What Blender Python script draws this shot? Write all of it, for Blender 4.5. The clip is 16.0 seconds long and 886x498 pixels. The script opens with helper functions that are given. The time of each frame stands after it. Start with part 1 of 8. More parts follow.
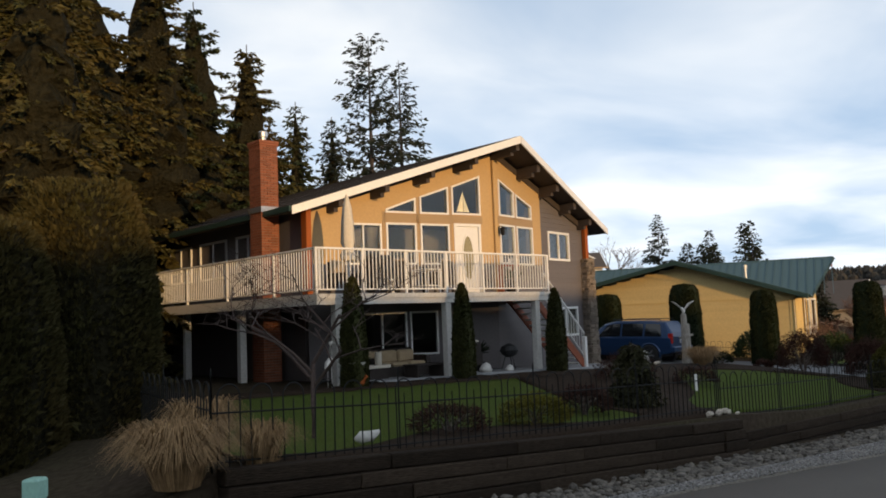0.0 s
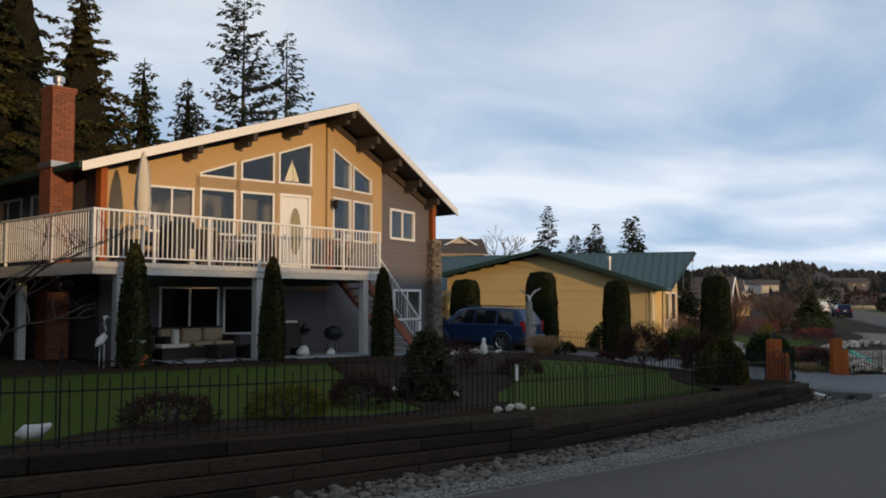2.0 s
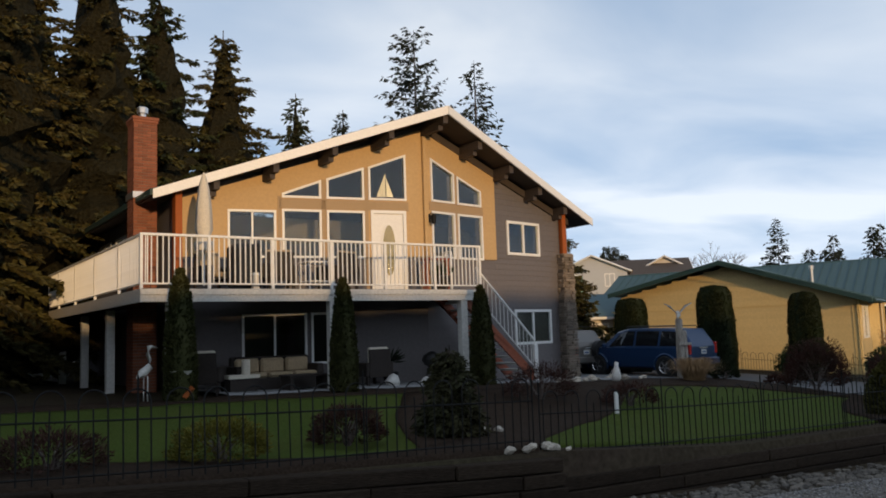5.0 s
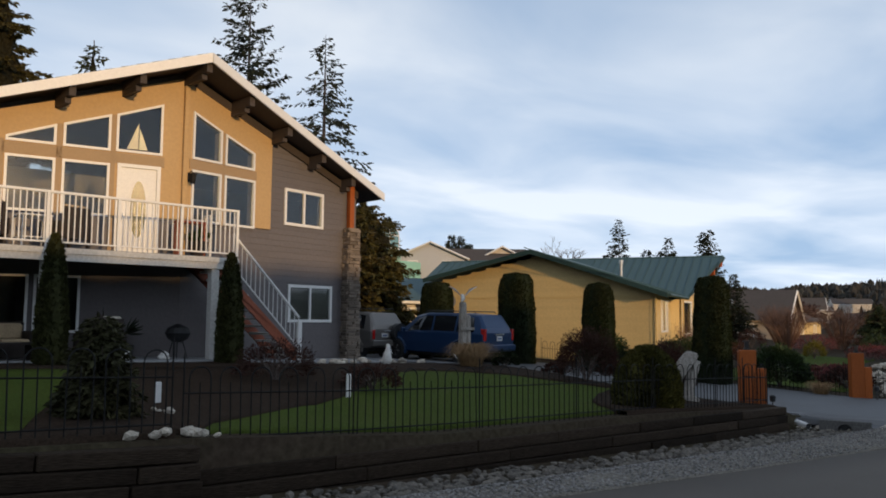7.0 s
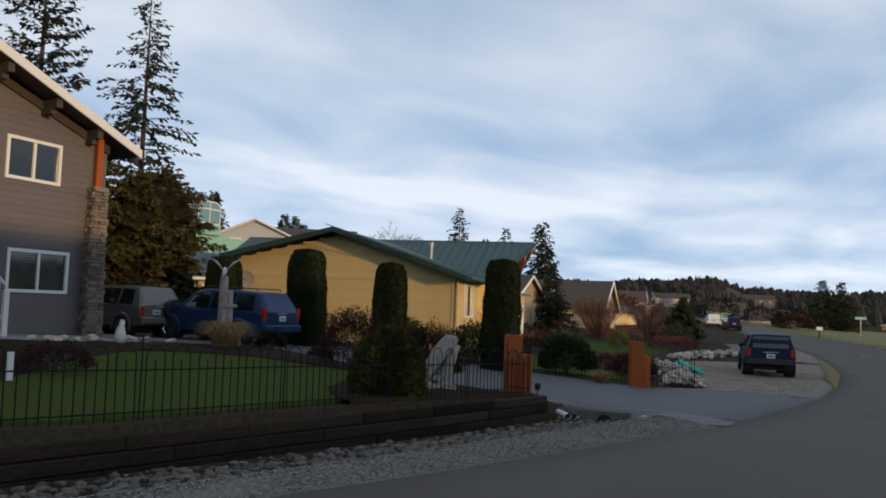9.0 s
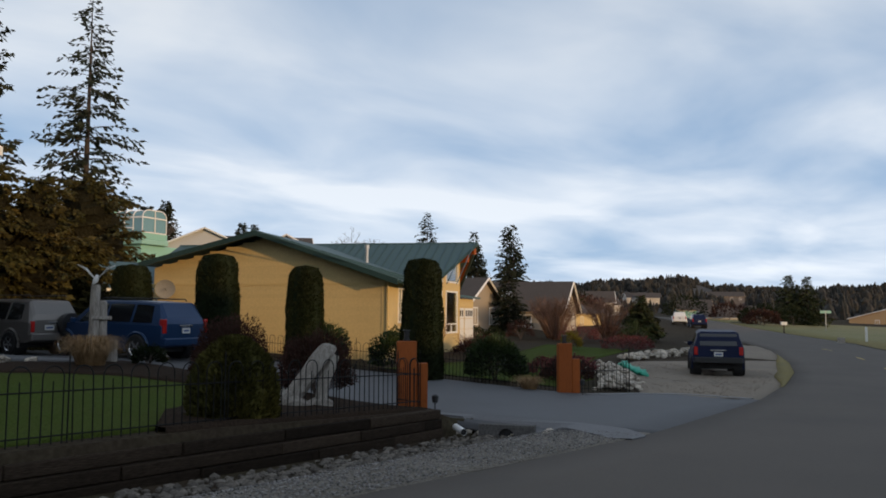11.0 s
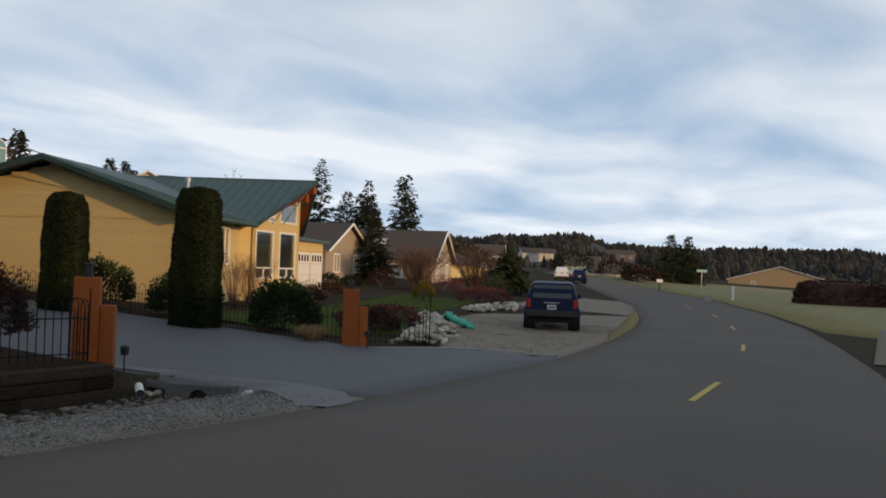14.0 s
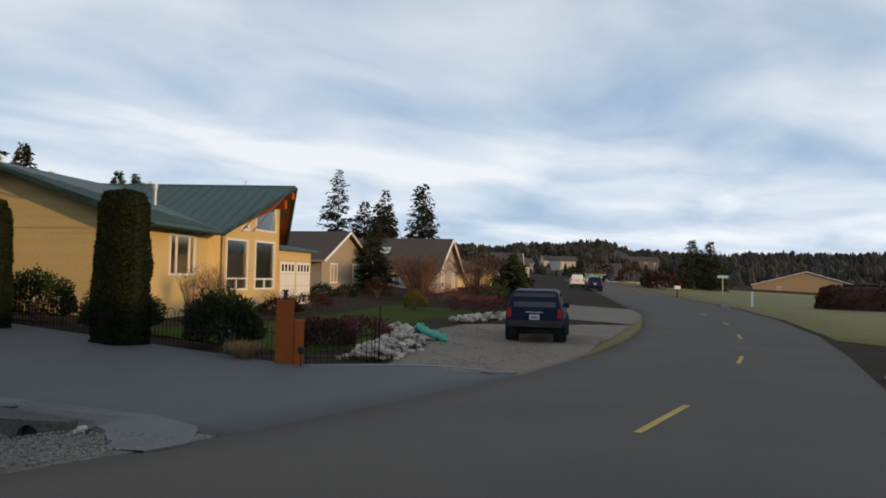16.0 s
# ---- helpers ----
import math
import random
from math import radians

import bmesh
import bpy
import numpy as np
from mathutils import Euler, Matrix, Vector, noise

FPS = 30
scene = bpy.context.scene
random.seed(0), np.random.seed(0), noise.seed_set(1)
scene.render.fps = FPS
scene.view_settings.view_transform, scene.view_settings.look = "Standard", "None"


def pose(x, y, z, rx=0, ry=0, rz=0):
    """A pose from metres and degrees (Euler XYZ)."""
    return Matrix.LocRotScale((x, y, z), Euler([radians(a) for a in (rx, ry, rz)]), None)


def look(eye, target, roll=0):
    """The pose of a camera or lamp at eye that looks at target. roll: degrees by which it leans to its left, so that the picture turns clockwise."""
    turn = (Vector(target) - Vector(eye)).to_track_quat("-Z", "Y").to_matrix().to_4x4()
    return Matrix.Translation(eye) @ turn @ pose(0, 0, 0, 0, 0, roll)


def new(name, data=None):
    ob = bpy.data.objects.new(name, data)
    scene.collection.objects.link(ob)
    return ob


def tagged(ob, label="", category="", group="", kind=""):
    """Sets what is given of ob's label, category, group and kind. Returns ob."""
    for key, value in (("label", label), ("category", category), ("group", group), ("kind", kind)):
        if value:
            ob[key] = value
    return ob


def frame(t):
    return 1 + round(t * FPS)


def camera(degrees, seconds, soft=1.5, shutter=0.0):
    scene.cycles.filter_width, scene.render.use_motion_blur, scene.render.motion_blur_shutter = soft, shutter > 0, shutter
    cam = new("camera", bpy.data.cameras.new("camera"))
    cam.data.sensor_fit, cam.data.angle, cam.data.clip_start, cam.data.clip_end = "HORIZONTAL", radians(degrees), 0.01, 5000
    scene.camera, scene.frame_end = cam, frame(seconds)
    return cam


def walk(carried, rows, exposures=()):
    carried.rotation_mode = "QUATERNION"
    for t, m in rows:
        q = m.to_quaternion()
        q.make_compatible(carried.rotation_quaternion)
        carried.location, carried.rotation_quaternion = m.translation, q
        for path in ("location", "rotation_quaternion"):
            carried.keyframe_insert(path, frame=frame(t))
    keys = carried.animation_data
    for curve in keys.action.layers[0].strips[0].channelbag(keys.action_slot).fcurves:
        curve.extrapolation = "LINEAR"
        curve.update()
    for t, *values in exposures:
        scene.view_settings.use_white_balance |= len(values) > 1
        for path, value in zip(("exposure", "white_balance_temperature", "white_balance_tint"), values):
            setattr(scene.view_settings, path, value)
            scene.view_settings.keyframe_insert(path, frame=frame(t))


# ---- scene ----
cam = camera(56.2, 16.0, soft=1.8)
PATH = [
    (0, (-18.167, -18.552, 1.497), (-11.4553, -11.1874, 2.3429), -2.25),
    (0.5, (-17.628, -18.666, 1.457), (-10.5578, -11.7008, 2.6816), 0.64),
    (1, (-16.944, -18.659, 1.431), (-9.5252, -12.1096, 2.8679), 1.91),
    (1.5, (-16.289, -18.742, 1.435), (-8.4206, -12.6896, 2.6427), -0.80),
    (2, (-15.588, -18.691, 1.381), (-8.0129, -12.1923, 2.0078), -0.07),
    (2.5, (-14.934, -18.776, 1.364), (-7.5618, -12.0661, 2.1594), -0.92),
    (3, (-14.194, -18.799, 1.327), (-7.1699, -11.7299, 2.1542), -2.01),
    (3.5, (-13.532, -18.904, 1.278), (-6.8797, -11.4816, 2.0888), -3.10),
    (3.7, (-13.281, -18.937, 1.248), (-6.8612, -11.2999, 1.9277), -2.81),
    (5.8, (-10.557, -18.972, 1.050), (-5.1181, -10.6618, 2.2117), -1.68),
    (6, (-10.298, -18.986, 1.020), (-4.7219, -10.7647, 2.1662), -1.28),
    (6.5, (-9.628, -19.107, 0.959), (-3.3548, -11.3885, 1.9961), -1.03),
    (7, (-8.884, -19.103, 0.911), (-1.9985, -11.8993, 1.7409), 0.54),
    (7.5, (-8.160, -19.141, 0.924), (-0.6729, -12.6085, 2.0538), 0.79),
    (8, (-7.453, -19.205, 0.875), (0.3823, -13.0470, 1.7001), 2.12),
    (8.5, (-6.773, -19.215, 0.872), (1.4427, -13.5747, 1.7051), 1.46),
    (9, (-6.077, -19.261, 0.791), (2.0183, -13.4320, 1.4857), 2.13),
    (9.5, (-5.374, -19.288, 0.805), (2.8722, -13.7129, 1.7590), 0.77),
    (9.7, (-5.089, -19.310, 0.802), (3.3044, -13.9317, 1.5857), 0.39),
    (11.8, (-2.388, -19.716, 0.761), (5.8049, -14.0248, 1.4617), 0.64),
    (12, (-2.101, -19.774, 0.751), (6.1844, -14.2094, 1.3665), 1.38),
    (12.5, (-1.355, -19.934, 0.711), (7.3087, -14.9763, 1.3077), 1.37),
    (13, (-0.679, -20.122, 0.649), (7.9657, -15.1073, 0.9801), 0.70),
    (13.5, (0.056, -20.305, 0.598), (8.9586, -15.7583, 0.8543), 0.16),
    (14, (0.724, -20.474, 0.602), (9.6086, -15.8886, 0.8142), 2.12),
    (14.5, (1.414, -20.629, 0.581), (10.3434, -16.1392, 0.9077), 0.33),
    (15, (2.093, -20.751, 0.582), (10.8006, -15.8441, 0.8941), 0.56),
    (15.5, (2.770, -20.861, 0.579), (11.5709, -16.1348, 1.0325), 0.92),
    (16, (3.443, -20.940, 0.586), (12.1848, -16.0949, 0.9058), 1.38),
]
walk(cam, [(t, look(eye, target, roll)) for t, eye, target, roll in PATH],
     exposures=((0, 0.36, 6500, 10), (0.5, 0.14, 6300, 10), (1, -0.02, 6150, 10), (3, 0.06, 6150, 10), (6.5, 0.10, 6050, 10), (9, 0.0, 6050, 10), (13, 0.04, 6400, 10), (16, 0.04, 6450, 10)))

from mathutils import geometry

# ---------------------------------------------------------------- light
SUN_UP, SUN_SIDE = 5.0, -11.0
world = bpy.data.worlds.new("sky")
scene.world = world
world.use_nodes = True
wn, wl = world.node_tree.nodes, world.node_tree.links
wn.clear()
w_out = wn.new("ShaderNodeOutputWorld")
w_sky = wn.new("ShaderNodeTexSky")
w_sky.sky_type, w_sky.sun_disc = "NISHITA", False
w_sky.sun_elevation, w_sky.sun_rotation = radians(SUN_UP + 4), radians(180 - SUN_SIDE)
w_sky.dust_density, w_sky.ozone_density = 0.6, 2.5
w_clear = wn.new("ShaderNodeBackground")
w_clear.inputs["Strength"].default_value = 0.1
wl.new(w_sky.outputs[0], w_clear.inputs["Color"])
# stratus sheet: noise on a flat layer overhead, drawn out along the wind
w_co = wn.new("ShaderNodeTexCoord")
w_sep = wn.new("ShaderNodeSeparateXYZ")
wl.new(w_co.outputs["Generated"], w_sep.inputs[0])


def wmath(op, a, b=0.0):
    n = wn.new("ShaderNodeMath")
    n.operation = op
    for i, v in enumerate((a, b)):
        if isinstance(v, (int, float)):
            n.inputs[i].default_value = v
        else:
            wl.new(v, n.inputs[i])
    return n.outputs[0]


w_h = wmath("ADD", wmath("MAXIMUM", w_sep.outputs["Z"], 0.0), 0.10)
w_flat = wn.new("ShaderNodeCombineXYZ")
wl.new(wmath("DIVIDE", w_sep.outputs["X"], w_h), w_flat.inputs[0])
wl.new(wmath("DIVIDE", w_sep.outputs["Y"], w_h), w_flat.inputs[1])


def cloud_noise(scale, detail, rough, turn, stretch, shift):
    m = wn.new("ShaderNodeMapping")
    m.inputs["Rotation"].default_value = (0, 0, radians(turn))
    m.inputs["Scale"].default_value = stretch
    m.inputs["Location"].default_value = shift
    wl.new(w_flat.outputs[0], m.inputs[0])
    n = wn.new("ShaderNodeTexNoise")
    n.inputs["Scale"].default_value, n.inputs["Detail"].default_value = scale, detail
    n.inputs["Roughness"].default_value, n.inputs["Distortion"].default_value = rough, 0.4
    wl.new(m.outputs[0], n.inputs["Vector"])
    return n.outputs["Fac"]


w_mix_noise = wmath("ADD", wmath("MULTIPLY", cloud_noise(1.15, 5, 0.48, 25, (0.75, 1.05, 1), (3.1, 1.4, 0)), 0.7),
                    wmath("MULTIPLY", cloud_noise(0.5, 3, 0.45, 25, (0.8, 1.1, 1), (0.4, 7.7, 0)), 0.45))
w_cover = wn.new("ShaderNodeValToRGB")
w_cover.color_ramp.elements[0].position, w_cover.color_ramp.elements[1].position = 0.42, 0.68
wl.new(w_mix_noise, w_cover.inputs[0])
w_tone = wn.new("ShaderNodeValToRGB")
w_tone.color_ramp.elements[0].position, w_tone.color_ramp.elements[1].position = 0.40, 0.70
w_tone.color_ramp.elements[0].color = (0.41, 0.55, 0.74, 1)
w_tone.color_ramp.elements[1].color = (0.85, 0.89, 0.93, 1)
wl.new(w_mix_noise, w_tone.inputs[0])
w_cloud = wn.new("ShaderNodeBackground")
wl.new(wmath("SUBTRACT", 1.15, wmath("MULTIPLY", w_h, 0.70)), w_cloud.inputs["Strength"])
wl.new(w_tone.outputs[0], w_cloud.inputs["Color"])
w_mix = wn.new("ShaderNodeMixShader")
wl.new(wmath("ADD", wmath("MULTIPLY", w_cover.outputs[0], 0.12), 0.88), w_mix.inputs[0])
wl.new(w_clear.outputs[0], w_mix.inputs[1])
wl.new(w_cloud.outputs[0], w_mix.inputs[2])
wl.new(w_mix.outputs[0], w_out.inputs[0])

sun_data = bpy.data.lights.new("sun", "SUN")
sun_data.energy, sun_data.angle, sun_data.color = 2.4, radians(0.6), (1.0, 0.63, 0.28)
sun = new("sun", sun_data)
sun.matrix_world = look((100 * math.sin(radians(SUN_SIDE)), -100 * math.cos(radians(SUN_SIDE)), 100 * math.tan(radians(SUN_UP))), (0, 0, 0))
scene.view_settings.exposure = 0.0


# ---------------------------------------------------------------- materials
def material(name, color, rough=0.8, metal=0.0, vary=0.18, scale=3.0, fine=40.0, bump=0.15, tint=None, stain=0.0, each=0.0, stretch=(1, 1, 1), spec=0.5, distance=0.01):
    """A surface with colour variation at two scales, optional stains of a second colour, relief, and a shift from piece to piece."""
    m = bpy.data.materials.new(name)
    m.use_nodes = True
    n, l = m.node_tree.nodes, m.node_tree.links
    b = n["Principled BSDF"]
    b.inputs["Roughness"].default_value, b.inputs["Metallic"].default_value = rough, metal
    b.inputs["Specular IOR Level"].default_value = spec
    co = n.new("ShaderNodeTexCoord")
    mp = n.new("ShaderNodeMapping")
    mp.inputs["Scale"].default_value = stretch
    l.new(co.outputs["Object"], mp.inputs[0])
    big, small = n.new("ShaderNodeTexNoise"), n.new("ShaderNodeTexNoise")
    big.inputs["Scale"].default_value, big.inputs["Detail"].default_value = scale, 4
    small.inputs["Scale"].default_value, small.inputs["Detail"].default_value = fine, 3
    l.new(mp.outputs[0], big.inputs["Vector"])
    l.new(mp.outputs[0], small.inputs["Vector"])
    mix = n.new("ShaderNodeMix")
    mix.data_type = "RGBA"
    other = tint or tuple(c * 0.55 for c in color)
    mix.inputs["A"].default_value, mix.inputs["B"].default_value = (*color, 1), (*other, 1)
    ramp = n.new("ShaderNodeMapRange")
    ramp.inputs["From Min"].default_value, ramp.inputs["From Max"].default_value = 0.35, 0.72
    ramp.inputs["To Max"].default_value = max(stain, vary)
    l.new(big.outputs["Fac"], ramp.inputs["Value"])
    l.new(ramp.outputs[0], mix.inputs["Factor"])
    hsv = n.new("ShaderNodeHueSaturation")
    val = n.new("ShaderNodeMapRange")
    val.inputs["From Min"].default_value, val.inputs["From Max"].default_value = 0.3, 0.7
    val.inputs["To Min"].default_value, val.inputs["To Max"].default_value = 1 - vary, 1 + vary
    l.new(small.outputs["Fac"], val.inputs["Value"])
    out = val.outputs[0]
    if each:
        info = n.new("ShaderNodeObjectInfo")
        geo = n.new("ShaderNodeNewGeometry")
        add = n.new("ShaderNodeMath")
        add.operation = "ADD"
        l.new(info.outputs["Random"], add.inputs[0])
        l.new(geo.outputs["Random Per Island"], add.inputs[1])
        fr = n.new("ShaderNodeMath")
        fr.operation = "FRACT"
        l.new(add.outputs[0], fr.inputs[0])
        er = n.new("ShaderNodeMapRange")
        er.inputs["To Min"].default_value, er.inputs["To Max"].default_value = 1 - each, 1 + each
        l.new(fr.outputs[0], er.inputs["Value"])
        mul = n.new("ShaderNodeMath")
        mul.operation = "MULTIPLY"
        l.new(out, mul.inputs[0])
        l.new(er.outputs[0], mul.inputs[1])
        out = mul.outputs[0]
    l.new(out, hsv.inputs["Value"])
    l.new(mix.outputs["Result"], hsv.inputs["Color"])
    l.new(hsv.outputs[0], b.inputs["Base Color"])
    if bump:
        bp = n.new("ShaderNodeBump")
        bp.inputs["Strength"].default_value, bp.inputs["Distance"].default_value = bump, distance
        l.new(small.outputs["Fac"], bp.inputs["Height"])
        l.new(bp.outputs[0], b.inputs["Normal"])
    return m


def leaf_material(name, color, tint, rough=0.65, each=0.35, stain=0.75):
    m = material(name, color, rough, vary=0.3, scale=0.8, fine=9, bump=0.0, tint=tint, stain=stain, each=each, spec=0.10)
    return m


def glass_material(name, tint=(0.55, 0.6, 0.6), rough=0.05):
    m = bpy.data.materials.new(name)
    m.use_nodes = True
    b = m.node_tree.nodes["Principled BSDF"]
    b.inputs["Base Color"].default_value = (*tint, 1)
    b.inputs["Roughness"].default_value = rough
    b.inputs["Transmission Weight"].default_value = 1.0
    b.inputs["IOR"].default_value = 1.5
    return m


M = dict(
    soil=material("soil", (0.045, 0.033, 0.024), 0.95, vary=0.3, scale=0.5, fine=12, bump=0.5, tint=(0.06, 0.055, 0.03), stain=0.6, distance=0.05, spec=0.05),
    mulch=material("bark_mulch", (0.040, 0.028, 0.020), 0.95, vary=0.4, scale=2, fine=30, bump=0.8, distance=0.03, spec=0.05),
    lawn=material("lawn_grass", (0.062, 0.090, 0.018), 0.95, spec=0.04, vary=0.3, scale=0.7, fine=30, bump=0.6, tint=(0.070, 0.086, 0.020), stain=0.7, distance=0.05),
    field=material("winter_field", (0.19, 0.175, 0.052), 0.95, vary=0.2, scale=0.08, fine=2.5, bump=0.3, tint=(0.25, 0.20, 0.085), stain=0.9),
    asphalt=material("asphalt", (0.122, 0.106, 0.090), 0.85, spec=0.2, vary=0.12, scale=0.35, fine=60, bump=0.25, tint=(0.098, 0.087, 0.075), stain=0.8),
    drive=material("driveway_asphalt", (0.104, 0.106, 0.112), 0.75, vary=0.12, scale=0.5, fine=50, bump=0.2, tint=(0.090, 0.091, 0.095), stain=0.7),
    concrete=material("concrete", (0.24, 0.24, 0.245), 0.85, vary=0.15, scale=1.2, fine=30, bump=0.2),
    palepaving=material("worn_apron", (0.165, 0.165, 0.17), 0.85, vary=0.14, scale=1.2, fine=30, bump=0.2),
    gravel=material("gravel", (0.255, 0.212, 0.165), 0.95, spec=0.2, vary=0.22, scale=0.4, fine=26, bump=0.4, tint=(0.19, 0.168, 0.138), stain=0.6, distance=0.03),
    roadgravel=material("grey_road_gravel", (0.225, 0.205, 0.175), 0.95, spec=0.15, vary=0.45, scale=0.6, fine=26, bump=0.9, tint=(0.15, 0.135, 0.112), stain=0.6, distance=0.03),
    paint=material("road_paint", (0.55, 0.38, 0.06), 0.7, vary=0.25, scale=3, fine=30, bump=0.1, tint=(0.3, 0.25, 0.1), stain=0.4),
    tan=material("tan_siding", (0.50, 0.33, 0.15), 0.7, vary=0.06, scale=1.2, fine=14, bump=0.1, stain=0.1),
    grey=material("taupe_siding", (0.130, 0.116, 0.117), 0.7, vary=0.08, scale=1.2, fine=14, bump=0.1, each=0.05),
    trimtan=material("taupe_trim", (0.36, 0.245, 0.13), 0.65, vary=0.08, bump=0.05),
    yellow=material("cream_yellow_siding", (0.62, 0.46, 0.20), 0.7, vary=0.06, scale=0.8, fine=10, bump=0.1, stain=0.12, each=0.04),
    yellow_trim=material("cream_trim", (0.58, 0.42, 0.17), 0.65, vary=0.06, bump=0.05),
    white=material("white_paint", (0.76, 0.75, 0.73), 0.45, vary=0.05, scale=2, fine=25, bump=0.04),
    offwhite=material("weathered_white_paint", (0.62, 0.60, 0.56), 0.6, vary=0.12, scale=2.5, fine=20, bump=0.08),
    shingle=material("dark_shingles", (0.045, 0.040, 0.038), 0.9, vary=0.25, scale=1.5, fine=25, bump=0.4, each=0.12),
    brownroof=material("brown_shingles", (0.075, 0.062, 0.055), 0.9, vary=0.2, scale=0.8, fine=12, bump=0.4),
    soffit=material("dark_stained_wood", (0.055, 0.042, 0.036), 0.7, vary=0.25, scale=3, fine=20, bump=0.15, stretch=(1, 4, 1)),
    cedar=material("orange_stained_cedar", (0.33, 0.085, 0.015), 0.6, spec=0.25, vary=0.15, scale=2.0, fine=18, bump=0.12, stretch=(6, 6, 0.7), each=0.12),
    redwood=material("red_stained_stringer", (0.30, 0.075, 0.030), 0.55, vary=0.15, scale=2.0, fine=18, bump=0.1),
    brick=material("red_brick", (0.25, 0.085, 0.042), 0.85, vary=0.15, scale=4, fine=40, bump=0.25, each=0.22),
    mortar=material("mortar", (0.23, 0.18, 0.15), 0.9, vary=0.12),
    ledge=material("ledge_stone", (0.20, 0.155, 0.115), 0.85, vary=0.2, scale=5, fine=30, bump=0.4, tint=(0.13, 0.12, 0.11), stain=0.7, each=0.38),
    greenmetal=material("teal_green_metal_roof", (0.050, 0.100, 0.110), 0.6, 0.0, vary=0.06, scale=0.5, fine=8, bump=0.03),
    greenfascia=material("dark_green_fascia", (0.022, 0.050, 0.042), 0.5, vary=0.08, bump=0.03),
    iron=material("black_iron", (0.010, 0.010, 0.010), 0.6, 0.0, spec=0.2, vary=0.15, bump=0.05),
    timber=material("creosoted_timber", (0.030, 0.022, 0.016), 0.9, spec=0.08, vary=0.35, scale=2.5, fine=20, bump=0.6, stretch=(0.5, 4, 4), tint=(0.05, 0.037, 0.026), stain=0.7, each=0.5, distance=0.03),
    drift=material("silvered_driftwood", (0.41, 0.375, 0.33), 0.85, vary=0.25, scale=4, fine=14, bump=0.8, stretch=(6, 6, 0.8), tint=(0.16, 0.14, 0.12), stain=0.7, distance=0.04),
    rock=material("pale_boulder", (0.56, 0.51, 0.43), 0.85, vary=0.2, scale=6, fine=30, bump=0.3, tint=(0.24, 0.19, 0.14), stain=0.7, each=0.35),
    cobble=material("grey_cobble", (0.125, 0.110, 0.092), 0.9, vary=0.25, scale=6, fine=30, bump=0.3, each=0.5),
    bark=material("conifer_bark", (0.055, 0.042, 0.034), 0.95, vary=0.3, scale=3, fine=20, bump=0.6, stretch=(4, 4, 0.8)),
    greybark=material("grey_bare_bark", (0.115, 0.092, 0.080), 0.9, vary=0.25, scale=3, fine=25, bump=0.4),
    cherrybark=material("cherry_bark", (0.085, 0.058, 0.050), 0.9, vary=0.25, scale=3, fine=25, bump=0.4),
    fir=leaf_material("fir_needles", (0.028, 0.040, 0.017), (0.055, 0.048, 0.018)),
    firdark=leaf_material("dark_fir_needles", (0.020, 0.028, 0.018), (0.034, 0.034, 0.020)),
    cedarleaf=leaf_material("red_cedar_foliage", (0.050, 0.050, 0.017), (0.078, 0.055, 0.018), each=0.35),
    thuja=leaf_material("clipped_thuja", (0.014, 0.021, 0.008), (0.020, 0.023, 0.009), each=0.15),
    slimthuja=leaf_material("slender_cypress_foliage", (0.034, 0.038, 0.013), (0.048, 0.044, 0.015), each=0.3),
    weep=leaf_material("weeping_cedar_foliage", (0.034, 0.036, 0.017), (0.055, 0.046, 0.020), each=0.35),
    hedge=leaf_material("bronzed_hedge", (0.046, 0.044, 0.016), (0.070, 0.048, 0.017), each=0.25),
    goldtip=leaf_material("gold_tipped_cypress", (0.050, 0.050, 0.014), (0.095, 0.078, 0.016)),
    # dark core colour that stands in for shade inside crowns and hedges
    coreshade=material("dark_crown_core_shade", (0.022, 0.020, 0.011), 0.95, spec=0.05, vary=0.4, scale=1.5, fine=9, bump=1.0, distance=0.15),
    gold=leaf_material("golden_foliage", (0.15, 0.13, 0.020), (0.07, 0.075, 0.016)),
    rhodo=leaf_material("rhododendron_leaves", (0.030, 0.048, 0.018), (0.050, 0.068, 0.026), 0.4),
    barberry=leaf_material("dark_red_twigs", (0.058, 0.027, 0.021), (0.040, 0.024, 0.018)),
    heather=leaf_material("winter_heather", (0.18, 0.055, 0.055), (0.10, 0.045, 0.040)),
    straw=leaf_material("dry_grass", (0.33, 0.215, 0.110), (0.21, 0.13, 0.065)),
    twig=leaf_material("bare_twigs", (0.16, 0.095, 0.070), (0.10, 0.065, 0.05)),
    glass=glass_material("window_glass"),
    carglass=material("tinted_car_glass", (0.012, 0.013, 0.015), 0.06, vary=0.05, bump=0.0, spec=0.7),
    room=material("dim_room_wall", (0.22, 0.19, 0.16), 0.9, vary=0.1),
    blind=material("window_blind", (0.42, 0.38, 0.33), 0.8, vary=0.08),
    bluecar=material("metallic_blue_paint", (0.012, 0.042, 0.115), 0.28, 0.3, vary=0.04, bump=0.0, spec=0.6),
    navycar=material("dark_navy_paint", (0.006, 0.012, 0.046), 0.5, 0.0, vary=0.05, bump=0.0, spec=0.22),
    silvercar=material("silver_grey_paint", (0.20, 0.185, 0.17), 0.32, 0.5, vary=0.04, bump=0.0, spec=0.6),
    rubber=material("tyre_rubber", (0.014, 0.014, 0.014), 0.85, vary=0.15, bump=0.1),
    chrome=material("chrome", (0.62, 0.62, 0.62), 0.18, 1.0, vary=0.04, bump=0.0),
    plasticblack=material("black_plastic", (0.018, 0.018, 0.019), 0.55, vary=0.1, bump=0.03),
    redlens=material("red_lamp_lens", (0.42, 0.016, 0.012), 0.2, vary=0.1, bump=0.0, spec=0.7),
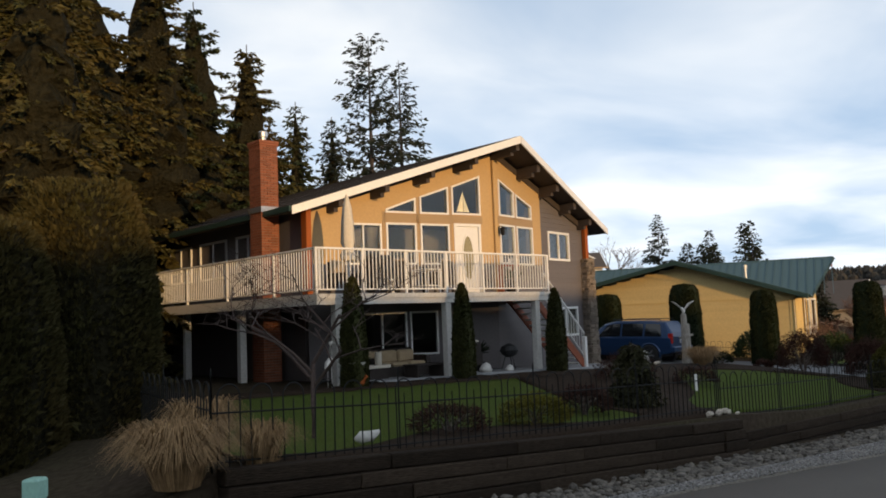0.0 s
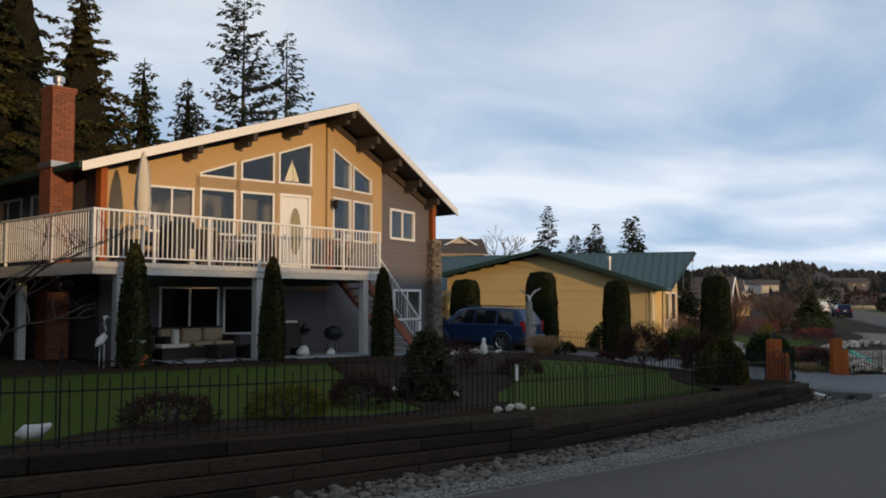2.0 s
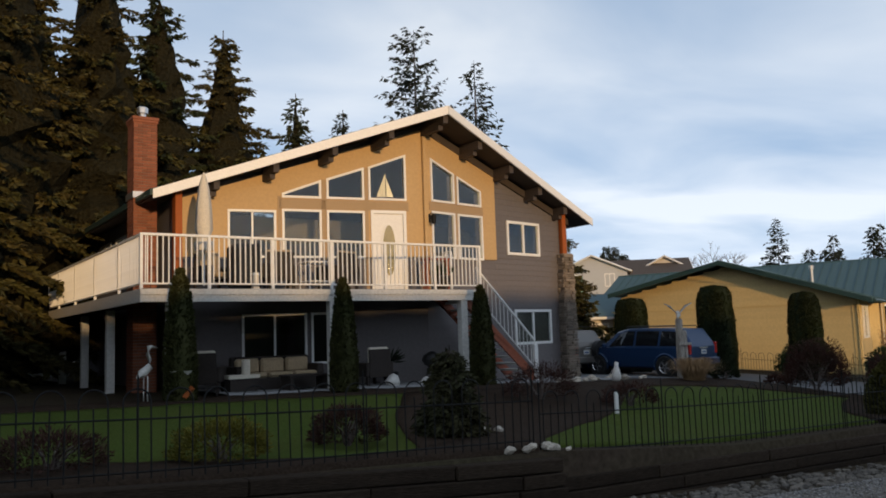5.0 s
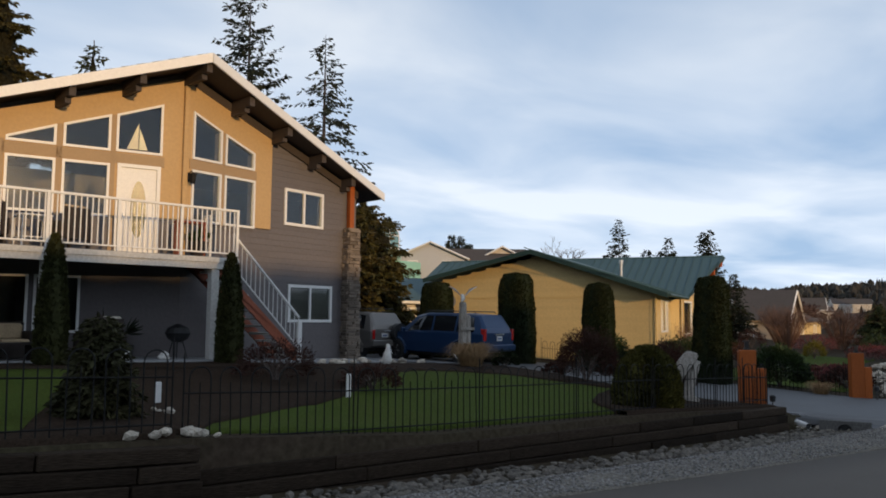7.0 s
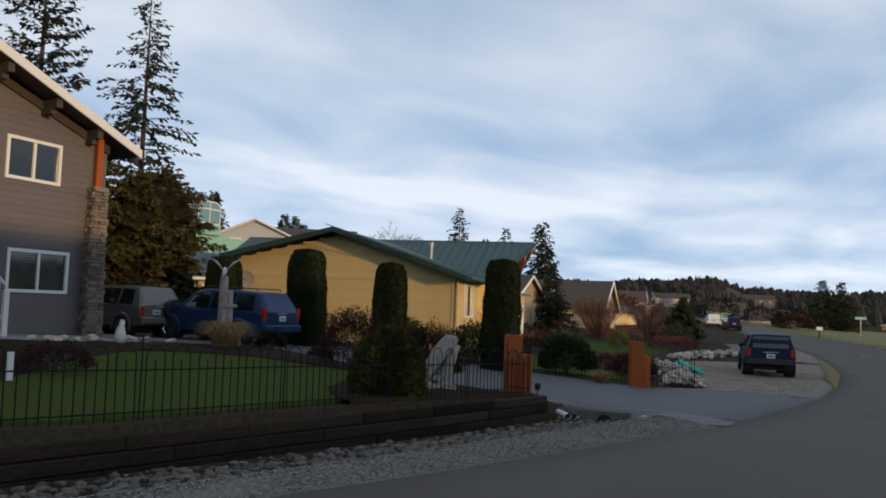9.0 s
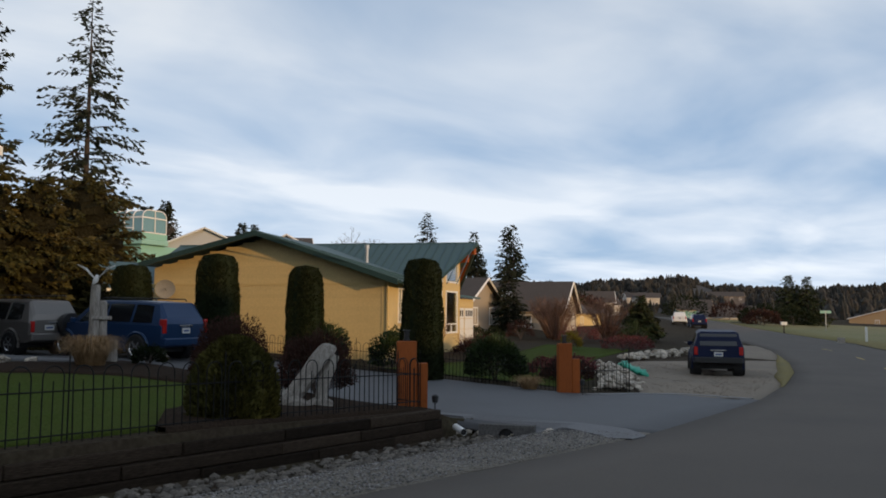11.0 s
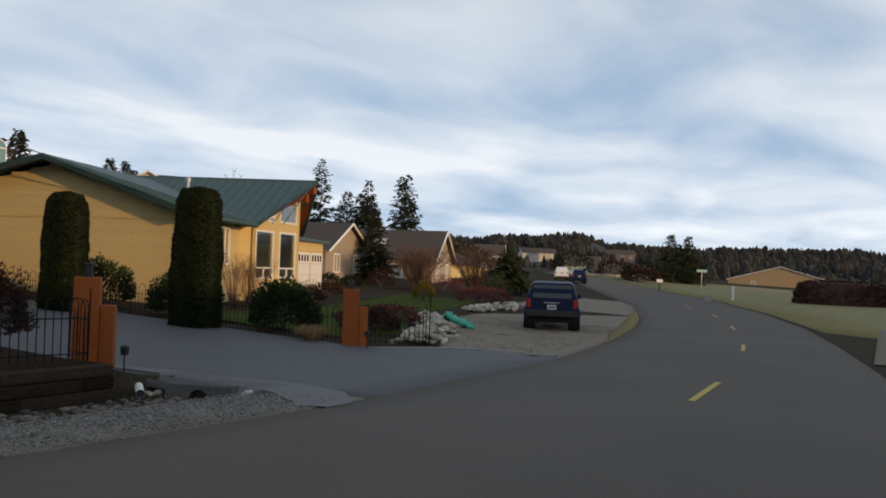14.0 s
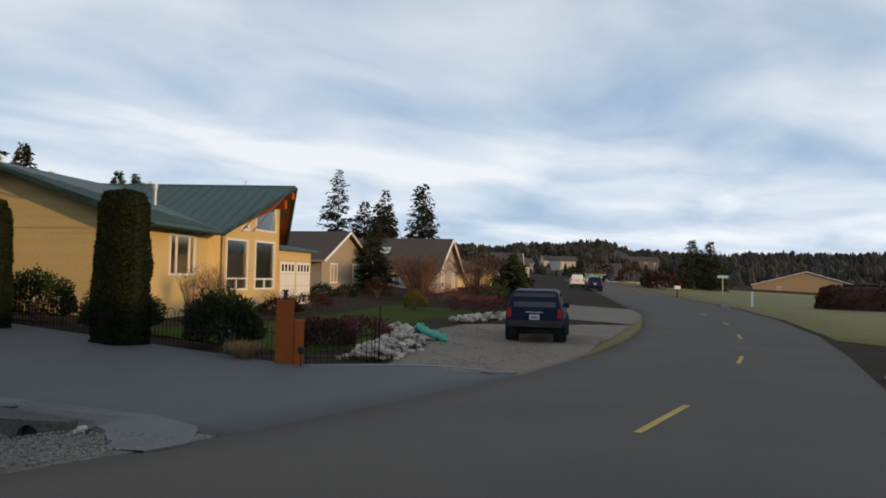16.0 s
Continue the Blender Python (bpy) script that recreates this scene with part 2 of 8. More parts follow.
    plate=material("number_plate", (0.62, 0.62, 0.60), 0.4, vary=0.05, bump=0.0),
    blue=material("plate_bar_blue", (0.05, 0.09, 0.25), 0.5, vary=0.05, bump=0.0),
    tarp=material("green_tarp", (0.05, 0.40, 0.27), 0.45, vary=0.15, scale=5, fine=20, bump=0.3),
    oldconcrete=material("stained_old_concrete", (0.12, 0.115, 0.11), 0.95, vary=0.3, scale=2, fine=25, bump=0.4, spec=0.1),
    greige=material("greige_siding", (0.34, 0.285, 0.22), 0.8, vary=0.06, bump=0.05),
    palewall=material("pale_grey_siding", (0.44, 0.45, 0.47), 0.8, vary=0.06, bump=0.05),
    farwood=leaf_material("far_winter_woods", (0.030, 0.031, 0.026), (0.058, 0.046, 0.040)),
    sunglass=material("tinted_sunroom_glazing", (0.16, 0.30, 0.34), 0.15, vary=0.15, scale=0.6, bump=0.0),
    mint=material("mint_stucco", (0.26, 0.50, 0.42), 0.8, vary=0.06, bump=0.05),
    cream=material("pale_house_paint", (0.52, 0.47, 0.40), 0.8, vary=0.06, bump=0.05),
    wicker=material("dark_wicker", (0.030, 0.022, 0.018), 0.8, vary=0.3, fine=60, bump=0.5),
    cushion=material("tan_cushion", (0.42, 0.32, 0.20), 0.9, vary=0.12, fine=30, bump=0.15),
    canvas=material("ivory_canvas", (0.66, 0.60, 0.50), 0.9, vary=0.1, fine=30, bump=0.15),
    galv=material("galvanised_steel", (0.55, 0.55, 0.54), 0.35, 0.9, vary=0.12, bump=0.05),
    green=material("green_plastic", (0.28, 0.50, 0.42), 0.5, vary=0.08, bump=0.05),
    oval=material("leaded_oval_glass", (0.30, 0.26, 0.13), 0.15, vary=0.3, scale=20, fine=50, bump=0.5, spec=0.7),
    hill=material("far_wooded_hill", (0.030, 0.029, 0.028), 0.95, vary=0.3, scale=0.02, fine=0.25, bump=0.6, tint=(0.055, 0.042, 0.036), stain=0.9, distance=2.0),
    greysky=material("skylight_dome", (0.45, 0.47, 0.50), 0.3, vary=0.1, bump=0.0),
)


# ---------------------------------------------------------------- mesh helpers
def part(name, bm, mat, parent=None, label="", smooth=False):
    me = bpy.data.meshes.new(name)
    bm.normal_update()
    bm.to_mesh(me)
    bm.free()
    me.materials.append(M[mat] if isinstance(mat, str) else mat)
    if smooth:
        me.polygons.foreach_set("use_smooth", [True] * len(me.polygons))
    ob = new(name, me)
    ob.parent = parent
    if label:
        ob["label"] = label
    return ob


def share(name, me, parent, m=None):
    ob = new(name, me)
    ob.parent = parent
    if m is not None:
        ob.matrix_basis = m
    return ob


def thing(name, m, label, category, group="", kind=""):
    ob = new(name)
    ob.empty_display_size = 0.2
    ob.matrix_basis = m
    return tagged(ob, label, category, group, kind)


def box(bm, x0, x1, y0, y1, z0, z1, m=None, bevel=0.0):
    v = [bm.verts.new(p) for p in ((x0, y0, z0), (x1, y0, z0), (x1, y1, z0), (x0, y1, z0), (x0, y0, z1), (x1, y0, z1), (x1, y1, z1), (x0, y1, z1))]
    fs = [bm.faces.new([v[i] for i in q]) for q in ((0, 3, 2, 1), (4, 5, 6, 7), (0, 1, 5, 4), (1, 2, 6, 5), (2, 3, 7, 6), (3, 0, 4, 7))]
    if bevel:
        es = list({e for f in fs for e in f.edges})
        r = bmesh.ops.bevel(bm, geom=es, offset=bevel, segments=1, affect="EDGES")
        v = list({w for f in r["faces"] for w in f.verts} | {w for w in v if w.is_valid})
    if m is not None:
        bmesh.ops.transform(bm, matrix=m, verts=v)
    return bm


def boxes(*args, bevel=0.0):
    bm = bmesh.new()
    for a in args:
        box(bm, *a, bevel=bevel)
    return bm


def tube(bm, pts, r, n=6, taper=None, cap=True):
    """A round bar along points; r may be a list of radii."""
    rs = r if isinstance(r, (list, tuple)) else [r] * len(pts)
    rings = []
    for i, p in enumerate(pts):
        p = Vector(p)
        a, b = Vector(pts[max(i - 1, 0)]), Vector(pts[min(i + 1, len(pts) - 1)])
        d = (b - a).normalized()
        s = d.cross(Vector((0, 0, 1)))
        s = s.normalized() if s.length > 1e-3 else Vector((1, 0, 0))
        t = s.cross(d)
        rings.append([bm.verts.new(p + rs[i] * (math.cos(k * math.tau / n) * s + math.sin(k * math.tau / n) * t)) for k in range(n)])
    for a, b in zip(rings, rings[1:]):
        for k in range(n):
            bm.faces.new((a[k], a[(k + 1) % n], b[(k + 1) % n], b[k]))
    if cap and n > 2:
        bm.faces.new(rings[0][::-1])
        bm.faces.new(rings[-1])
    return bm


def prism(bm, poly, z0, z1, m=None):
    """A polygon in x, y (counter-clockwise) carried from z0 to z1; z0 and z1 may be functions of (x, y)."""
    f0 = z0 if callable(z0) else (lambda x, y: z0)
    f1 = z1 if callable(z1) else (lambda x, y: z1)
    a = [bm.verts.new((x, y, f0(x, y))) for x, y in poly]
    b = [bm.verts.new((x, y, f1(x, y))) for x, y in poly]
    bm.faces.new(a[::-1])
    bm.faces.new(b)
    k = len(poly)
    for i in range(k):
        bm.faces.new((a[i], a[(i + 1) % k], b[(i + 1) % k], b[i]))
    if m is not None:
        bmesh.ops.transform(bm, matrix=m, verts=a + b)
    return bm


def wall_frame(ax, ay, bx, by):
    """Local axes of a wall from a to b: x along it, y inwards (to the left of a to b), z up."""
    d = Vector((bx - ax, by - ay, 0))
    return Matrix.Translation((ax, ay, 0)) @ Matrix.Rotation(math.atan2(d.y, d.x), 4, "Z"), d.length


def wall_mesh(outline, holes, thick):
    """A wall plate in x, z with openings cut through it, its outer face at y = 0."""
    bm = bmesh.new()
    loops = [outline] + holes
    flat = [Vector((x, 0, z)) for lp in loops for x, z in lp]
    tris = geometry.tessellate_polygon([[Vector((x, z, 0)) for x, z in lp] for lp in loops])
    fr = [bm.verts.new(p) for p in flat]
    bk = [bm.verts.new(p + Vector((0, thick, 0))) for p in flat]
    for t in tris:
        for vs in ([fr[i] for i in t], [bk[i] for i in reversed(t)]):
            try:
                bm.faces.new(vs)
            except ValueError:
                pass
    k = 0
    for lp in loops:
        n = len(lp)
        for i in range(n):
            a, b = k + i, k + (i + 1) % n
            bm.faces.new((fr[a], fr[b], bk[b], bk[a]))
        k += n
    bmesh.ops.recalc_face_normals(bm, faces=bm.faces)
    return bm


def spans(outline, z):
    xs = []
    n = len(outline)
    for i in range(n):
        (xa, za), (xb, zb) = outline[i], outline[(i + 1) % n]
        if (za - z) * (zb - z) < 0:
            xs.append(xa + (xb - xa) * (z - za) / (zb - za))
    xs.sort()
    return list(zip(xs[::2], xs[1::2]))


def siding(outline, holes, z0, z1, step, mat, parent, m, name="siding_board"):
    """Lap boards on a wall's face, each an object of its own, cut round the openings."""
    z = z0
    while z < z1 - 0.02:
        t = min(z + step, z1)
        zm = (z + t) / 2
        for (a, b) in spans(outline, zm):
            cuts = [(min(p[0] for p in h), max(p[0] for p in h)) for h in holes if min(p[1] for p in h) < t - 0.02 and max(p[1] for p in h) > z + 0.02]
            cuts.sort()
            x = a
            pieces = []
            for c0, c1 in cuts:
                if c0 > x:
                    pieces.append((x, min(c0, b)))
                x = max(x, c1)
            if x < b:
                pieces.append((x, b))
            for p, q in pieces:
                if q - p < 0.02:
                    continue
                bm = bmesh.new()
                vs = [bm.verts.new(c) for c in ((p, -0.016, z), (q, -0.016, z), (q, -0.004, t), (p, -0.004, t), (p, 0.0, z), (q, 0.0, z))]
                bm.faces.new((vs[0], vs[1], vs[2], vs[3]))
                bm.faces.new((vs[4], vs[5], vs[1], vs[0]))
                part(name, bm, mat, parent).matrix_basis = m
        z = t


def window(parent, m, x0, x1, z0, z1, bars=(), rails=(), top=None, frame_mat="white", border=0.07, name="window", blind=False):
    """A framed window in a wall's axes: frame, panes, glazing bars at x in bars and z in rails. top: the height of the head at x0 and x1 where it slopes."""
    ta, tb = top or (z1, z1)
    head = lambda x: ta + (tb - ta) * (x - x0) / (x1 - x0)
    w = new(name)
    w.parent, w.matrix_basis = parent, m
    sl = (tb - ta) / (x1 - x0)
    bm = bmesh.new()
    b = border
    outer = [(x0, z0), (x1, z0), (x1, tb), (x0, ta)]
    inner = [(x0 + b, z0 + b), (x1 - b, z0 + b), (x1 - b, head(x1 - b) - b * 1.02), (x0 + b, max(head(x0 + b) - b * 1.02, z0 + b + 0.02))]
    f = wall_mesh(outer, [inner], 0.09)
    bmesh.ops.translate(f, verts=f.verts, vec=(0, -0.035, 0))
    part("window_frame", f, frame_mat, w)
    for x in bars:
        part("glazing_bar", boxes((x - b * 0.4, x + b * 0.4, -0.025, 0.04, z0 + b, head(x) - b)), frame_mat, w)
    for z in rails:
        part("glazing_bar", boxes((x0 + b, x1 - b, -0.022, 0.038, z - b * 0.4, z + b * 0.4)), frame_mat, w)
    edges = [x0 + b * 0.6] + list(bars) + [x1 - b * 0.6]
    for xa, xb in zip(edges, edges[1:]):
        g = bmesh.new()
        vs = [g.verts.new((x, y, z)) for y in (0.018, 0.024) for x, z in ((xa, z0 + b * 0.6), (xb, z0 + b * 0.6), (xb, max(head(xb) - b * 0.6, z0 + b)), (xa, max(head(xa) - b * 0.6, z0 + b)))]
        for q in ((0, 1, 2, 3), (7, 6, 5, 4), (0, 4, 5, 1), (1, 5, 6, 2), (2, 6, 7, 3), (3, 7, 4, 0)):
            g.faces.new([vs[i] for i in q])
        p = part("pane", g, "glass", w)
        p.visible_shadow = False
    if blind:
        zz = z0 + b
        bm2 = bmesh.new()
        while zz < z1 - b:
            box(bm2, x0 + b, x1 - b, 0.07, 0.075, zz, zz + 0.035)
            zz += 0.05
        part("blind", bm2, "blind", w)
    bm.free()
    return w


# ---------------------------------------------------------------- the lie of the land
def road_z(x):
    q = x + 18.2
    return -1.85 * (1 - math.exp(-q / 27)) if q > 0 else max(-0.0685 * q, 0)


def smooth(a, b, x):
    t = min(max((x - a) / (b - a), 0), 1)
    return t * t * (3 - 2 * t)


def line(x, pts):
    if x <= pts[0][0]:
        return pts[0][1]
    for (xa, za), (xb, zb) in zip(pts, pts[1:]):
        if x <= xb:
            return za + (zb - za) * (x - xa) / (xb - xa)
    return pts[-1][1]


LAWN_FRONT = [(-14.5, 0.10), (-11, -0.10), (-4.8, -0.34), (-1.2, -0.62), (4, -0.72), (9, -0.95)]
LAWN_BACK = [(-14, 0.10), (-7, 0.02), (0, -0.10), (5, -0.30), (9, -0.45)]


def land(x, y):
    r = road_z(x)
    if y < -11.1:
        d = 0.0
        if -14.6 < x < 10.4:
            d = -0.24 * smooth(-13.3, -12.5, y) * smooth(-14.6, -12.5, x) * (1 - smooth(9.9, 10.4, x))
        if y < -24:
            d -= 0.2 * smooth(-24, -40, y)
        return r + d
    lawn = line(x, LAWN_FRONT) + (line(x, LAWN_BACK) - line(x, LAWN_FRONT)) * smooth(-10.5, -2.5, y)
    k = 0.047 - 0.012 * smooth(13, 21, x)
    yard = r + k * min(max(y + 10, 0), 12.5 if x < 20 else 30)
    z = lawn + (yard - lawn) * smooth(8.6, 9.8, x)
    if x < -14.4:
        z = lawn + (r + 0.012 * (y + 12) - lawn) * smooth(-14.4, -15.6, x)
    back = max(y - 13, 0)
    z += min(back * 0.10, 7.0) * smooth(-60, 25, x) if x < 70 else min(back * 0.03, 7.0)
    return z


def lines(*parts):
    out = []
    for a, b, s in parts:
        n = max(1, round((b - a) / s))
        out += [a + (b - a) * i / n for i in range(n)]
    return out + [parts[-1][1]]


def sheet(name, xs, ys, mat, height, **tags):
    bm = bmesh.new()
    g = [[bm.verts.new((x, y, height(x, y))) for y in ys] for x in xs]
    for i in range(len(xs) - 1):
        for j in range(len(ys) - 1):
            bm.faces.new((g[i][j], g[i + 1][j], g[i + 1][j + 1], g[i][j + 1]))
    return tagged(part(name, bm, mat, smooth=True), **tags)


def strip(name, xs, lo, hi, n, mat, dz, label, category, kind="structure", rough=0.0):
    """A layer laid on the land between y = lo(x) and y = hi(x), with a skirt along its edges."""
    bm = bmesh.new()
    rows = []
    for x in xs:
        a, b = lo(x), hi(x)
        row = []
        for j in range(n + 1):
            y = a + (b - a) * j / n
            row.append(bm.verts.new((x, y, land(x, y) + dz + (rough * noise.noise((x * 2.3, y * 2.3, 1)) if rough else 0))))
        rows.append([bm.verts.new((x, a, row[0].co.z - 0.12))] + row + [bm.verts.new((x, b, row[-1].co.z - 0.12))])
    for p, q in zip(rows, rows[1:]):
        for j in range(n + 2):
            bm.faces.new((p[j], q[j], q[j + 1], p[j + 1]))
    return tagged(part(name, bm, mat, smooth=True), label, category, kind=kind)


def ribbon(name, pts, mat, dz, label, category, kind="structure"):
    """A strip laid on the land along points of (x, y, half width)."""
    bm = bmesh.new()
    rows = []
    fine = []
    for (xa, ya, wa), (xb, yb, wb) in zip(pts, pts[1:]):
        fine += [(xa + (xb - xa) * i / 6, ya + (yb - ya) * i / 6, wa + (wb - wa) * i / 6) for i in range(6)]
    fine.append(pts[-1])
    for i, (x, y, w) in enumerate(fine):
        a, b = fine[max(i - 1, 0)], fine[min(i + 1, len(fine) - 1)]
        d = Vector((b[0] - a[0], b[1] - a[1], 0)).normalized()
        row = []
        for k in (-1, -0.5, 0, 0.5, 1):
            px, py = x - d.y * w * k, y + d.x * w * k
            row.append(bm.verts.new((px, py, land(px, py) + dz)))
        rows.append([bm.verts.new(row[0].co - Vector((0, 0, 0.3)))] + row + [bm.verts.new(row[-1].co - Vector((0, 0, 0.3)))])
    for p, q in zip(rows, rows[1:]):
        for j in range(6):
            bm.faces.new((p[j], p[j + 1], q[j + 1], q[j]))
    bmesh.ops.recalc_face_normals(bm, faces=bm.faces)
    return tagged(part(name, bm, mat, smooth=False), label, category, kind=kind)


sheet("ground", lines((-400, -60, 40), (-60, -24, 4), (-24, 22, 0.6), (22, 60, 2), (60, 140, 8), (140, 900, 60)),
      lines((-400, -60, 40), (-60, -22, 4), (-22, -14, 1.0), (-14, -11.16, 0.35), (-11.16, -11.04, 0.06), (-11.04, -1, 0.8), (-1, 30, 2), (30, 130, 10), (130, 900, 70)),
      "soil", land, label="dark winter soil with moss and thin grass", category="ground", kind="structure")

ROAD_L = [(-60, -13.2), (-10, -13.55), (-1, -14.1), (9.6, -14.65), (18.6, -14.35), (25, -13.6), (33, -12.3), (41.5, -10.4), (56, -6.4), (85, 5.2), (109, 15), (140, 28), (190, 50)]
ROAD_R = [(-60, -23.5), (0, -22.6), (21.3, -20.7), (30.5, -19.6), (42, -17.9), (60, -14), (80.5, -8.1), (102, 1.8), (135, 16), (190, 40)]
edge_l, edge_r = (lambda x: line(x, ROAD_L)), (lambda x: line(x, ROAD_R))
strip("road", lines((-60, -24, 4), (-24, 60, 1), (60, 190, 5)), edge_r, edge_l, 8, "asphalt", 0.03, "worn dark grey asphalt road curving past the houses", "road")
# yellow centre dashes
for (xa, ya), (xb, yb) in (((13.35, -18.17), (16.4, -18.08)), ((25.4, -17.34), (28.1, -17.0)), ((37.2, -15.5), (40.2, -14.9)), ((49.3, -12.9), (52.2, -12.1)), ((61.5, -9.3), (64.3, -8.2))):
    bm = bmesh.new()
    d = Vector((xb - xa, yb - ya, 0)).normalized()
    s = Vector((-d.y, d.x, 0)) * 0.055
    vs = []
    for x, y, k in ((xa, ya, -1), (xb, yb, -1), (xb, yb, 1), (xa, ya, 1)):
        px, py = x + k * s.x, y + k * s.y
        vs.append((px, py, land(px, py) + 0.034))
    lo = [bm.verts.new(v) for v in vs]
    hi = [bm.verts.new((v[0], v[1], v[2] + 0.004)) for v in vs]
    bm.faces.new(hi)
    for i in range(4):
        bm.faces.new((lo[i], lo[(i + 1) % 4], hi[(i + 1) % 4], hi[i]))
    tagged(part("road_marking", bm, "paint"), "faded yellow painted centre dash on asphalt", "road marking", "centre dashes", "structure")

strip("gravel_shoulder", lines((-40, 10, 0.5)), edge_l, lambda x: line(x, [(-15, -13.0), (-2, -13.2), (2, -12.95), (6.6, -12.6), (8.8, -13.0), (10, -14.3)]), 4, "roadgravel", 0.035, "grey crushed gravel along the road's edge", "gravel", rough=0.03)
strip("driveway", lines((9.4, 17.0, 0.4)), lambda x: max(edge_l(x), -14.8) if x > 9.9 else line(x, [(9.4, -9.8), (9.9, -13.6)]), lambda x: 16, 30, "drive", 0.03, "smooth dark asphalt driveway sloping to the road", "driveway")
strip("parking_pad", lines((6.3, 9.4, 0.5)), lambda x: line(x, [(6.3, -0.6), (7.5, -1.6), (9.4, -3.2)]), lambda x: 16, 12, "drive", 0.03, "asphalt parking pad beside the chalet", "driveway")
strip("driveway_mouth", lines((17.0, 18.7, 0.4)), edge_l, lambda x: line(x, [(17.0, -9.75), (17.4, -10.4), (18.7, -11.4)]), 6, "drive", 0.03, "asphalt driveway mouth flaring to the road", "driveway")
ribbon("concrete_edge", [(10.0, -9.6, 0.13), (10.12, -11.0, 0.20), (10.13, -12.2, 0.29), (10.12, -13.1, 0.40), (9.85, -13.85, 0.48), (9.35, -14.38, 0.40), (8.9, -14.55, 0.18)], "palepaving", 0.05, "pale worn concrete apron between driveway and ditch", "edging")
ribbon("concrete_edge", [(17.0, -10.35, 0.10), (18.2, -11.2, 0.12), (19.0, -12.3, 0.12), (18.9, -14.1, 0.1)], "concrete", 0.045, "pale concrete edging along the driveway mouth", "edging")
strip("gravel_parking", lines((18.4, 44, 0.6)), lambda x: edge_l(x) + 0.02, lambda x: line(x, [(18.4, -11.3), (22.5, -9.6), (25, -8.3), (27, -6.6), (34, -5.2), (44, -9.6)]), 10, "gravel", 0.03, "worn gravel parking strip beside the road", "gravel", rough=0.04)
strip("gravel_drive", lines((44, 62, 1)), lambda x: edge_l(x) + 0.02, lambda x: edge_l(x) + 5.5, 6, "gravel", 0.03, "gravel verge along the curving road", "gravel", rough=0.03)
strip("verge", lines((24, 50, 0.5)), lambda x: edge_l(x) - 0.05, lambda x: edge_l(x) + 0.55 * smooth(24, 31, x) * (1 - smooth(40, 50, x)) + 0.04, 2, material("yellowed_verge", (0.20, 0.155, 0.035), 0.95, vary=0.35, scale=1.5, fine=25, bump=0.6, tint=(0.10, 0.095, 0.04), stain=0.6), 0.06, "yellowed grass verge along the asphalt", "verge", rough=0.04)
strip("lawn", lines((-13.6, 8.6, 0.4)), lambda x: -10.7, lambda x: line(x, [(-13.6, -3.2), (-7, -3.6), (-1.5, -3.9), (1.5, -4.4), (5, -4.6), (6.4, -5.2), (8.6, -9.0)]), 14, "lawn", 0.03, "short green winter lawn", "lawn", rough=0.03)
strip("mulch_island", lines((-6.3, 4.0, 0.3)), lambda x: line(x, [(-6.3, -10.9), (-4.5, -10.75), (-3.9, -9.9), (-2.1, -8.6), (-0.5, -7.8), (1.1, -6.6), (2.2, -5.6), (4.0, -4.6)]),
      lambda x: line(x, [(-6.3, -10.6), (-5.6, -9.0), (-4.6, -7.0), (-3.9, -6.0), (-2.6, -4.0), (4.0, -4.4)]), 8, "mulch", 0.055, "dark bark mulch bed winding through the lawn", "garden bed", rough=0.03)
strip("mulch_border", lines((-13.6, 8.6, 0.4)), lambda x: line(x, [(-13.6, -3.3), (-7, -3.7), (-1.5, -4.0), (1.5, -4.5), (5, -4.7), (6.4, -5.3), (8.6, -9.1)]), lambda x: line(x, [(-13.6, -1.5), (-7, -2.6), (0, -2.9), (3, -3.2), (5, -2.5), (8.6, -2.4)]), 5, "mulch", 0.05, "dark bark mulch border below the deck", "garden bed", rough=0.03)
strip("patio", lines((-5.8, 5.4, 0.4)), lambda x: line(x, [(-5.8, -2.5), (2.2, -2.7), (5.4, -2.2)]), lambda x: -(1.0 - 0.2 * abs(x)) - 0.03, 6, "concrete", 0.07, "grey concrete patio below the deck and stairs", "patio")
strip("front_bed", lines((-13.8, -4.9, 0.4)), lambda x: -11.0, lambda x: -10.0 + 0.5 * math.sin(x * 1.1), 3, "mulch", 0.06, "dark mulch bed behind the timber wall", "garden bed", rough=0.03)
strip("corner_bed", lines((3.2, 9.0, 0.4)), lambda x: -11.0, lambda x: line(x, [(3.2, -10.8), (4.4, -9.4), (6, -8.4), (9.0, -7.0)]), 4, "mulch", 0.06, "dark mulch bed beside the driveway entrance", "garden bed", rough=0.03)
strip("neighbour_lawn", lines((18.6, 44, 0.8)), lambda x: line(x, [(18.6, -8.6), (22.5, -8.2), (26, -6.0), (34, -3.2), (44, -1.0)]), lambda x: line(x, [(18.6, -2.2), (27, -1.2), (44, 4.5)]), 8, "lawn", 0.03, "neighbour's mown green lawn", "lawn", rough=0.03)
strip("field", lines((20, 190, 4)), lambda x: -90, lambda x: edge_r(x) - (3.4 if x < 38 else 0.5), 14, "field", 0.03, "wide yellow-green winter field across the road", "field")
strip("side_road", lines((24, 46, 2)), lambda x: line(x, [(24, -30), (46, -24.6)]), lambda x: line(x, [(24, -20.6), (46, -20.9)]), 4, "gravel", 0.036, "gravel verge of a side road", "gravel")

